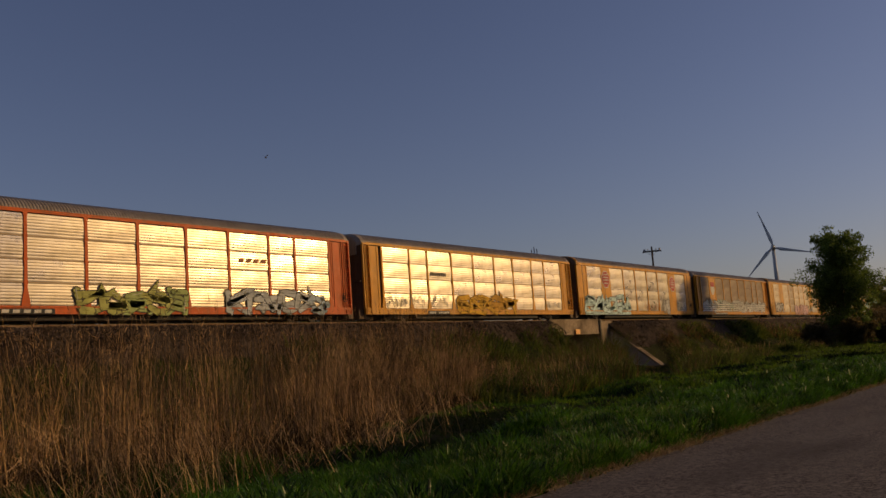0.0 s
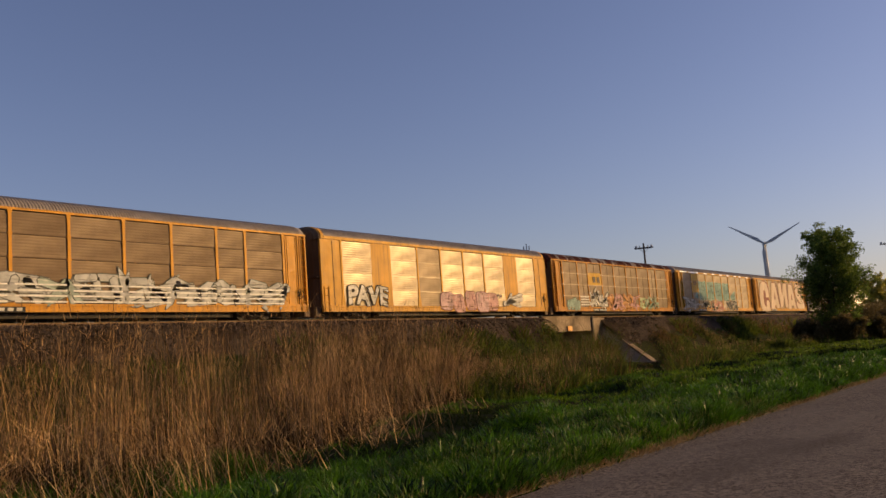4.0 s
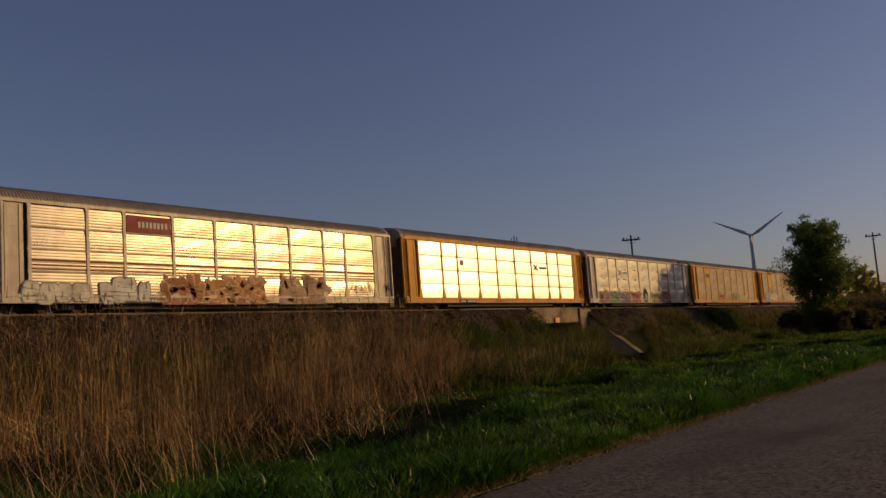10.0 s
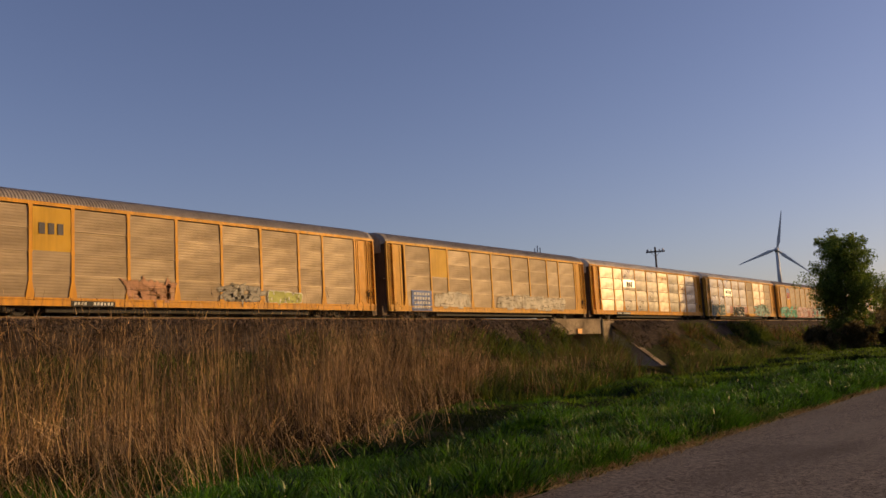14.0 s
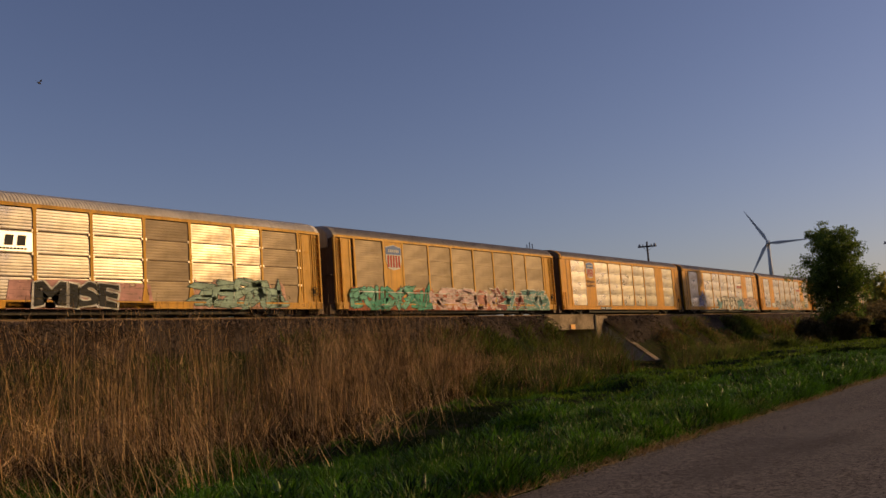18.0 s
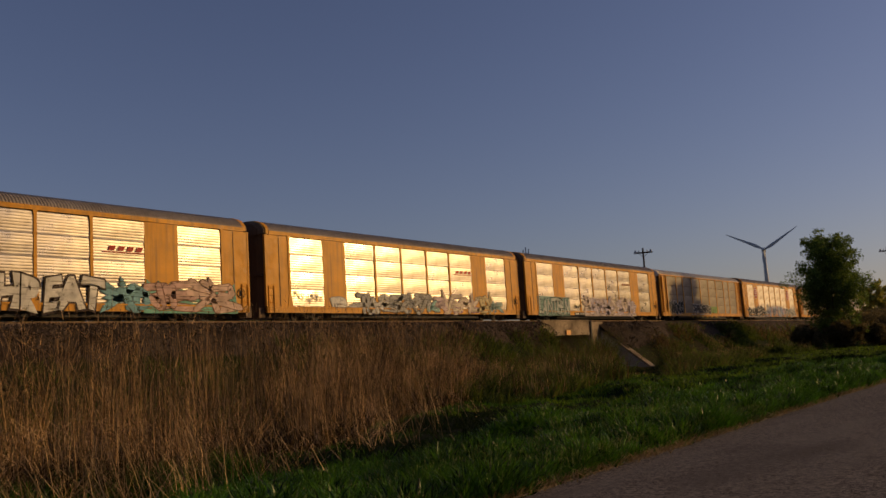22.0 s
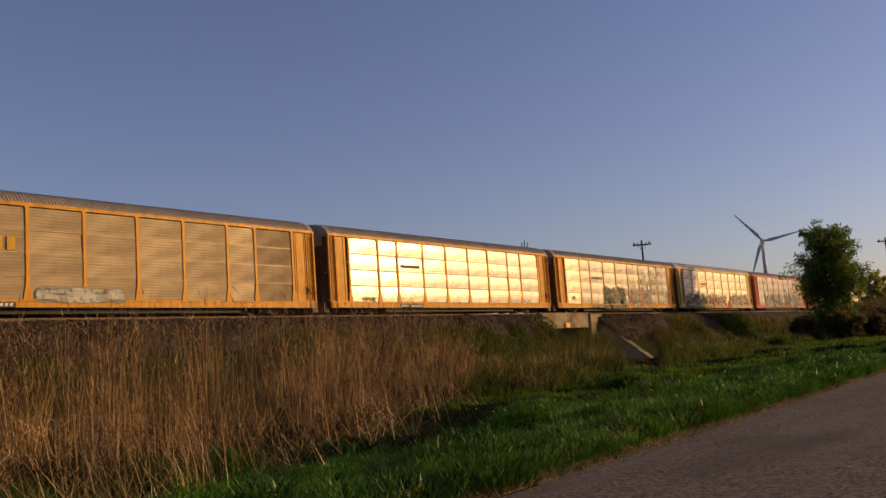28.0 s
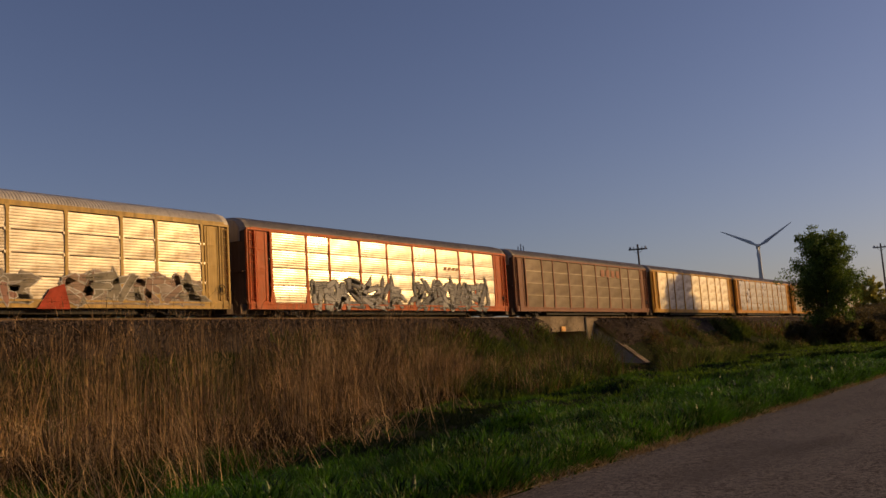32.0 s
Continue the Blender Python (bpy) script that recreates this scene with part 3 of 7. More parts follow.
def sill_shape(material):
    sh = Shape().box(0.66, 27.94, NEAR - 0.03, NEAR + 0.12, 0.42, 0.74)
    sh.box(0.66, 27.94, NEAR - 0.07, NEAR + 0.12, 0.70, 0.78)
    return sh.mesh("side_sill", material)


def eave_shape(material, rise):
    sh = Shape().box(0.95, 27.65, NEAR - 0.05, NEAR + 0.1, HIGH + 0.02, HIGH + 0.13 + rise)
    return sh.mesh("eave_rail", material)


def end_frame_shape(material):
    """The corner of the body beside the last bay: corner post and door leaf edge."""
    sh = Shape().box(0.62, 0.74, NEAR - 0.03, NEAR + 0.10, LOW, HIGH + 0.1)
    sh.box(1.20, 1.30, NEAR - 0.03, NEAR + 0.10, LOW, HIGH + 0.1)
    sh.box(0.74, 1.20, NEAR + 0.075, NEAR + 0.10, LOW, HIGH)
    sh.box(0.62, 2.45, NEAR - 0.06, NEAR + 0.04, HIGH + 0.02, HIGH + 0.14)
    sh.box(0.62, 2.45, NEAR - 0.04, NEAR + 0.10, LOW - 0.04, LOW + 0.06)
    return sh.mesh("end_frame", material)


def door_leaf_shape(material):
    """The sliding end door's side leaf, with two pressed ribs."""
    sh = Shape().box(1.34, 2.22, NEAR + 0.04, NEAR + 0.10, LOW + 0.06, HIGH)
    sh.box(1.36, 1.42, NEAR + 0.01, NEAR + 0.04, LOW + 0.1, HIGH - 0.05)
    sh.box(2.02, 2.10, NEAR + 0.01, NEAR + 0.04, LOW + 0.1, HIGH - 0.05)
    for z in (1.6, 2.7, 3.8):
        sh.box(1.42, 2.02, NEAR + 0.025, NEAR + 0.04, z, z + 0.05)
    return sh.mesh("door_leaf", material)


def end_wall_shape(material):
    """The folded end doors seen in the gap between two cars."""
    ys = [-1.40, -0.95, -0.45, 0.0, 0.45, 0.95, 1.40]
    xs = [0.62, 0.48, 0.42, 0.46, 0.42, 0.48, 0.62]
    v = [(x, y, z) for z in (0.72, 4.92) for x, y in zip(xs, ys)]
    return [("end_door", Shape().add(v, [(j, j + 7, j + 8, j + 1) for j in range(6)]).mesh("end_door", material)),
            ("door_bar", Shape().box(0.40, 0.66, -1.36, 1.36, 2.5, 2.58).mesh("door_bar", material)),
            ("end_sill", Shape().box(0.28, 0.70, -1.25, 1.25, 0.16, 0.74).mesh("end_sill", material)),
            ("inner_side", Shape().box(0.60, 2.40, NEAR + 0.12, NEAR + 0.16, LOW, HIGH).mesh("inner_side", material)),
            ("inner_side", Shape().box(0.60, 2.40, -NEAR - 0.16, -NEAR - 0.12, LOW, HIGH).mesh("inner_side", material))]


def ladder_shape(material, top):
    sh = Shape()
    for x in (0.76, 1.17):
        sh.tube((x, NEAR - 0.06, 0.45), (x, NEAR - 0.06, top), 0.028, 0.028, 5)
    for i in range(int((top - 0.6) / 0.41) + 1):
        z = 0.6 + i * 0.41
        sh.tube((0.76, NEAR - 0.06, z), (1.17, NEAR - 0.06, z), 0.022, 0.022, 5)
    return sh.mesh("ladder", material)


def brake_wheel_shape(material):
    sh = Shape()
    c = Vector((25.4 + 1.95, NEAR - 0.06, 1.45))
    v = []
    for i in range(14):
        a = i * math.pi / 7
        for b, d in ((0.02, 0), (0, 0.02), (-0.02, 0), (0, -0.02)):
            v.append((c.x + (0.26 + b) * math.cos(a), c.y + d, c.z + (0.26 + b) * math.sin(a)))
    sh.add(v, [(i * 4 + j, i * 4 + (j + 1) % 4, (i + 1) % 14 * 4 + (j + 1) % 4, (i + 1) % 14 * 4 + j) for i in range(14) for j in range(4)])
    spokes = [Shape().tube(c - d * 0.25, c + d * 0.25, 0.015, 0.015, 5).mesh("spoke", material) for d in (Vector((0.7, 0, 0.7)), Vector((0.7, 0, -0.7)))]
    box = Shape().box(c.x - 0.09, c.x + 0.09, NEAR - 0.03, NEAR + 0.1, 1.3, 1.62).mesh("brake_box", material)
    return sh.mesh("brake_wheel", material), spokes, box


def underframe_shape(material):
    sh = Shape().box(0.7, 27.9, -1.36, 1.36, 0.60, 0.76)
    sh.box(6.2, 22.4, -1.15, 1.15, 0.17, 0.60)
    sh.box(1.0, 27.6, -0.45, 0.45, 0.17, 0.60)
    sh.box(0.5, 28.1, -0.35, 0.35, 0.38, 0.62)
    for i in range(14):
        x = 1.4 + i * 1.98
        sh.box(x, x + 0.12, -1.36, 1.36, 0.48, 0.62)
    sh.tube((12.6, -0.85, 0.42), (14.0, -0.85, 0.42), 0.16, 0.16, 8)
    sh.box(15.0, 15.6, -1.0, -0.7, 0.25, 0.6)
    return sh.mesh("underframe", material)


def wheel_shape(material):
    r = 0.36
    prof_ = [(0.0, -0.07), (0.12, -0.09), (0.16, -0.04), (0.29, -0.05), (0.31, -0.075), (r, -0.07), (r + 0.004, 0.03), (r + 0.03, 0.045), (r + 0.03, 0.07), (0.0, 0.07)]
    n = 20
    v = [(a * math.cos(2 * math.pi * i / n), b, a * math.sin(2 * math.pi * i / n)) for i in range(n) for a, b in prof_]
    m_ = len(prof_)
    f = [(i * m_ + j, i * m_ + j + 1, ((i + 1) % n) * m_ + j + 1, ((i + 1) % n) * m_ + j) for i in range(n) for j in range(m_ - 1)]
    return Shape().add(v, f).mesh("wheel", material)


def side_frame_shape(material):
    out = [(-1.12, 0.34), (-0.95, 0.26), (-0.6, 0.30), (-0.3, 0.16), (0.3, 0.16), (0.6, 0.30), (0.95, 0.26), (1.12, 0.34), (1.10, 0.50), (0.55, 0.60), (-0.55, 0.60), (-1.10, 0.50)]
    sh = Shape().plate(out, -0.09, 0.09)
    for x in (-0.16, 0, 0.16):
        sh.tube((x, -0.13, 0.2), (x, -0.13, 0.5), 0.07, 0.07, 8)
    return sh.mesh("side_frame", material)


def coupler_shape(material):
    sh = Shape().box(-0.05, 0.62, -0.1, 0.1, 0.66, 0.86)
    sh.box(-0.16, 0.1, -0.18, 0.18, 0.60, 0.92)
    return sh.mesh("coupler", material)


def rail_shape(half, material):
    """The long strip between two tiers of panels."""
    a, b = POSTS[0], POSTS[-1]
    return Shape().add([(a, NEAR - 0.03, -half), (b, NEAR - 0.03, -half), (b, NEAR - 0.02, half), (a, NEAR - 0.02, half), (a, NEAR + 0.04, -half), (b, NEAR + 0.04, -half), (b, NEAR + 0.04, half), (a, NEAR + 0.04, half)],
                       [(0, 1, 2, 3), (3, 2, 6, 7), (1, 0, 4, 5)]).mesh("deck_rail", material)


def bracket_shape():
    """A bolted strap behind a post at one deck."""
    return Shape().box(-0.145, 0.145, -0.048, 0.0, -0.065, 0.055).mesh("deck_bracket", MEDIUM)


WIDTHS = [POSTS[i + 1] - POSTS[i] for i in range(9)]
BANK = {}


def shared(key, make):
    if key not in BANK:
        BANK[key] = make()
    return BANK[key]


FLIP = Matrix.Translation((PITCH, 0, 0)) @ Matrix.Diagonal((-1, 1, 1, 1))
ACROSS = Matrix.Diagonal((1, -1, 1, 1))
WHEEL = wheel_shape(IRON)
SIDE_FRAME = side_frame_shape(IRON)
AXLE = Shape().tube((0, -0.9, 0), (0, 0.9, 0), 0.08, 0.08, 8).mesh("axle", IRON)
BOLSTER = Shape().box(-0.25, 0.25, -1.0, 1.0, 0.36, 0.56).mesh("bolster", IRON)
UNDERFRAME = underframe_shape(IRON)
COUPLER = coupler_shape(IRON)


def car(number, label, paint, sheets, roof, solid=(), style="posts", mixed_bays=(), rise=None, decks="", glints=False):
    """One enclosed car carrier; its origin is the rail top under its first coupler."""
    root = tagged(new("car_carrier"), label, "railway car", "cars of the train")
    if rise is None:
        rise = 0.11 if style == "windows" else 0.0 if decks else 0.05
    lift = pose(0, 0, rise)
    cap = END_DARK if style == "windows" else roof
    key = paint.name
    part("underframe", UNDERFRAME, root)
    for m in (Matrix.Identity(4), ACROSS):
        part("side_sill", shared(("sill", key), lambda: sill_shape(paint)), root, m=m)
        part("eave_rail", shared(("eave", key, rise), lambda: eave_shape(paint, rise)), root, m=m)
    part("roof", shared(("roof", roof.name), lambda: roof_shape(roof)), root, "ribbed sheet-metal roof", m=lift)
    for m in (Matrix.Identity(4), FLIP):
        part("roof_hood", shared(("hood", cap.name), lambda: roof_cap_shape(cap)), root, m=lift @ m)
        if style == "windows":
            part("roof_rim", shared(("rim", key), lambda: roof_rim_shape(paint)), root, "painted rim at the roof's end", m=lift @ m)
        else:
            part("end_cap", shared(("endcap", roof.name), lambda: Shape().add([(0.37, y, z) for y, z in ((-1.22, 4.2), (1.22, 4.2), (1.22, 4.9), (0.9, 5.3), (-0.9, 5.3), (-1.22, 4.9))] + [(0.41, y, z) for y, z in ((-1.22, 4.2), (1.22, 4.2), (1.22, 4.9), (0.9, 5.3), (-0.9, 5.3), (-1.22, 4.9))], [(0, 5, 4, 3, 2, 1), (6, 7, 8, 9, 10, 11)] + [(i, (i + 1) % 6, (i + 1) % 6 + 6, i + 6) for i in range(6)]).mesh("end_cap", roof)), root, m=lift @ m)
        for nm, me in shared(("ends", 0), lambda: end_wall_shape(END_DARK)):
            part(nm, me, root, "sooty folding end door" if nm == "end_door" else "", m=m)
        part("coupler", COUPLER, root, m=m)
        for a in (Matrix.Identity(4), ACROSS):
            if style == "posts":
                part("end_frame", shared(("endf", key), lambda: end_frame_shape(paint)), root, m=m @ a)
                part("door_leaf", shared(("leaf", key), lambda: door_leaf_shape(paint)), root, m=m @ a)
            else:
                part("end_plate", shared(("endp", key), lambda: Shape().box(0.70, 2.44, NEAR - 0.02, NEAR + 0.08, LOW, HIGH).mesh("end_plate", paint)), root, m=m @ a)
                part("corner_post", shared(("corner", key), lambda: Shape().box(0.60, 0.70, NEAR - 0.04, NEAR + 0.1, LOW, HIGH).mesh("corner_post", paint)), root, m=m @ a)
                part("lap_strip", shared(("lap", key), lambda: Shape().box(1.66, 1.70, NEAR - 0.034, NEAR - 0.02, LOW + 0.02, HIGH - 0.02).mesh("lap_strip", END_DARK)), root, m=m @ a)
        part("ladder", shared(("ladder", key, style), lambda: ladder_shape(paint, 1.95 if style == "windows" else 4.8)), root, m=m)
    rim_, spokes, box = shared(("brake", 0), lambda: brake_wheel_shape(IRON))
    wheel = part("brake_wheel", rim_, root, "black brake wheel")
    for me in spokes:
        part("spoke", me, wheel)
    part("brake_box", box, root)
    for i, x in enumerate(POSTS):
        if style == "posts" or i not in (1, 2, 7, 8):
            part("post", shared(("post", key), lambda: post_shape(paint)), root, m=pose(x, NEAR, 0))
        part("post", shared(("post", key), lambda: post_shape(paint)), root, m=pose(x, -NEAR, 0, 0, 0, 180))
    for b in range(9):
        w = WIDTHS[b]
        x = POSTS[b]
        sheet = mixed_bays[b] if mixed_bays else sheets
        if b in solid:
            part("plate", shared(("plate", key, round(w, 2)), lambda: Shape().box(0, w, -0.03, 0.03, 0, HIGH - LOW).mesh("plate", paint)), root, "solid painted side plate", m=pose(x, NEAR, LOW))
        else:
            for tier in range(4):
                part("panel", shared(("panel", sheet.name, round(w, 2)), lambda: ribbed_panel(w, TIER - 0.035, sheet)), root, m=pose(x, NEAR, LOW + tier * TIER, TILT.uniform(-1.3, 1.3)))
        part("far_panel", shared(("far", sheets.name, round(w, 2)), lambda: ribbed_panel(w, HIGH - LOW, sheets)), root, m=pose(x + w, -NEAR, LOW, 0, 0, 180))
    rail = END_DARK if decks in ("lines", "lugs") and not glints else DULL if sheets in (DARK, BRIGHT, BRIGHTEST) else BRIGHT if sheets is GREYED else sheets
    if style == "windows":
        rail = sheets
    half = 0.06 if sheets is GREYED else 0.02 if rail is END_DARK or style == "windows" else 0.033
    for z in (1, 2, 3):
        part("deck_rail", shared(("deck", rail.name, half), lambda: rail_shape(half, rail)), root, m=pose(0, 0, LOW + z * TIER))
    for x in (4.3, 24.3):
        truck = part("truck", BOLSTER, root, "black two-axle truck", m=pose(x, 0, 0))
        for dx in (-0.86, 0.86):
            part("axle", AXLE, truck, m=pose(dx, 0, 0.39))
            part("wheel", WHEEL, truck, m=pose(dx, -0.755, 0.36))
            part("wheel", WHEEL, truck, m=pose(dx, 0.755, 0.36, 0, 0, 180))
        for y in (-1.02, 1.02):
            part("side_frame", SIDE_FRAME, truck, m=pose(0, y, 0, 0, 0, 0 if y < 0 else 180))
    if decks in ("lugs", "seams"):
        for i, x in enumerate(POSTS):
            for z in (1, 2, 3):
                part("deck_bracket", shared(("bracket", 0), bracket_shape), root, "pale steel deck bracket", m=pose(x, NEAR, LOW + z * TIER))
    if decks == "seams":
        for b in range(9):
            if b not in solid:
                part("panel_seam", shared(("seam", 0), lambda: Shape().box(-0.018, 0.018, -0.022, 0.0, LOW, HIGH).mesh("panel_seam", END_DARK)), root, m=pose(POSTS[b] + 0.5 * WIDTHS[b], NEAR, 0))
    if glints:
        for i, x in enumerate(POSTS):
            part("eave_plate", shared(("eaveplate", i < 2), lambda: Shape().add([(-a, -0.075, 0), (a, -0.075, 0), (a, -0.03, 0.11), (-a, -0.03, 0.11), (-a, 0.02, 0), (a, 0.02, 0), (a, 0.02, 0.11), (-a, 0.02, 0.11)], [(0, 1, 2, 3), (3, 2, 6, 7), (1, 5, 6, 2), (4, 0, 3, 7), (0, 4, 5, 1)]).mesh("eave_plate", BRIGHTEST) if (a := 1.1 if i < 2 else 0.42) else None), root, "shiny bare-metal plate over the post", m=pose(x + (0.4 if i < 2 else 0.0), NEAR - 0.03, HIGH + 0.04))
    CARS[number] = root
    return root


TILT = random.Random(77)
CARS = {}
PROUD = NEAR - 0.06


def bars(number, x0, x1, z0, z1, colour, count=5, name="marking", label="", depth=PROUD, slant=0.0):
    """Writing that cannot be read: plain upright bars of its size."""
    sh = Shape()
    w = (x1 - x0) / count
    for i in range(count):
        a, b = x0 + (i + 0.18) * w, x0 + (i + 0.82) * w
        sh.plate([(a, z0), (b, z0), (b + slant, z1), (a + slant, z1)], depth, depth + 0.012)
    return part(name, sh.mesh(name, solid_paint(colour)), CARS[number], label)


def patch(number, outline, colour, name="emblem", label="", depth=PROUD):
    return part(name, Shape().plate(outline, depth, depth + 0.02).mesh(name, spray(colour) if name == "graffiti" else solid_paint(colour)), CARS[number], label)


def rect(x0, x1, z0, z1):
    return [(x0, z0), (x1, z0), (x1, z1), (x0, z1)]


def octagon(cx, cz, rx_, rz_):
    return [(cx + rx_ * math.cos(radians(22.5 + 45 * i)), cz + rz_ * math.sin(radians(22.5 + 45 * i))) for i in range(8)]


def blob(cx, cz, w, h, r, lean):
    """The swollen outline of one bubble letter: flat-sided, with round shoulders and a notched top or foot."""
    pts = []
    notch = r.choice((0.0, 0.16, 0.3))
    foot = r.choice((0.0, 0.0, 0.22))
    for k in range(26):
        a = 2 * math.pi * k / 26
        c, s = math.cos(a), math.sin(a)
        e = 0.55
        x = w * math.copysign(abs(c) ** e, c)
        z = h * math.copysign(abs(s) ** e, s)
        dip = notch * max(0.0, 1 - abs(x) / (0.45 * w)) if s > 0 else foot * max(0.0, 1 - abs(x) / (0.4 * w))
        z *= 1 - dip
        pts.append((cx + x * (1 + r.uniform(-0.05, 0.05)) + lean * z / h, cz + z * (1 + r.uniform(-0.04, 0.04))))
    return pts


# strokes of angular lettering in a unit box
STROKES = (
    (((0.1, 0), (0.05, 1), (0.85, 0.9), (0.75, 0.55), (0.2, 0.48)), ((0.4, 0.5), (0.95, -0.05))),
    (((0.9, 0.95), (0.1, 0.9), (0.05, 0.08), (0.95, 0.02)), ((0.1, 0.5), (0.75, 0.52))),
    (((0.95, 0.85), (0.25, 1), (0.1, 0.62), (0.85, 0.42), (0.8, 0.06), (0.0, 0.1)),),
    (((0.0, -0.02), (0.45, 1), (1.0, 0)), ((0.2, 0.33), (0.8, 0.38))),
    (((0.05, 0), (0.12, 1), (0.8, 0.05), (0.92, 1.05)),),
    (((0.08, 1), (0.05, 0.18), (0.5, 0), (0.92, 0.22), (0.9, 1)),),
    (((0.5, 1), (0.1, 0.75), (0.1, 0.25), (0.5, 0), (0.9, 0.25), (0.9, 0.75), (0.5, 1)),),
    (((-0.05, 0.88), (1.05, 1)), ((0.5, 1), (0.42, 0))),
    (((0.05, 0), (0.08, 1)), ((0.95, 1.05), (0.15, 0.5), (1.0, -0.05))),
)


def film_of_paint(sh, outline, depth):
    """A thin coat on the side, with its rim and no back."""
    k = len(outline)
    verts = [(x, depth, z) for x, z in outline] + [(x, depth + 0.004, z) for x, z in outline]
    sh.add(verts, [tuple(range(k))] + [(i, i + k, (i + 1) % k + k, (i + 1) % k) for i in range(k)])


def stroke(sh, a, b, wide, narrow, tip, depth):
    """One brush of paint from a to b, pointed at both ends."""
    d = Vector((b[0] - a[0], b[1] - a[1]))
    if d.length < 1e-3:
        return
    d.normalize()
    nx, nz = -d.y, d.x
    o = [(a[0] - d.x * tip, a[1] - d.y * tip), (a[0] - nx * wide, a[1] - nz * wide), (b[0] - nx * narrow, b[1] - nz * narrow),
         (b[0] + d.x * tip, b[1] + d.y * tip), (b[0] + nx * narrow, b[1] + nz * narrow), (a[0] + nx * wide, a[1] + nz * wide)]
    film_of_paint(sh, [(x, max(0.34, min(HIGH, z))) for x, z in o], depth)


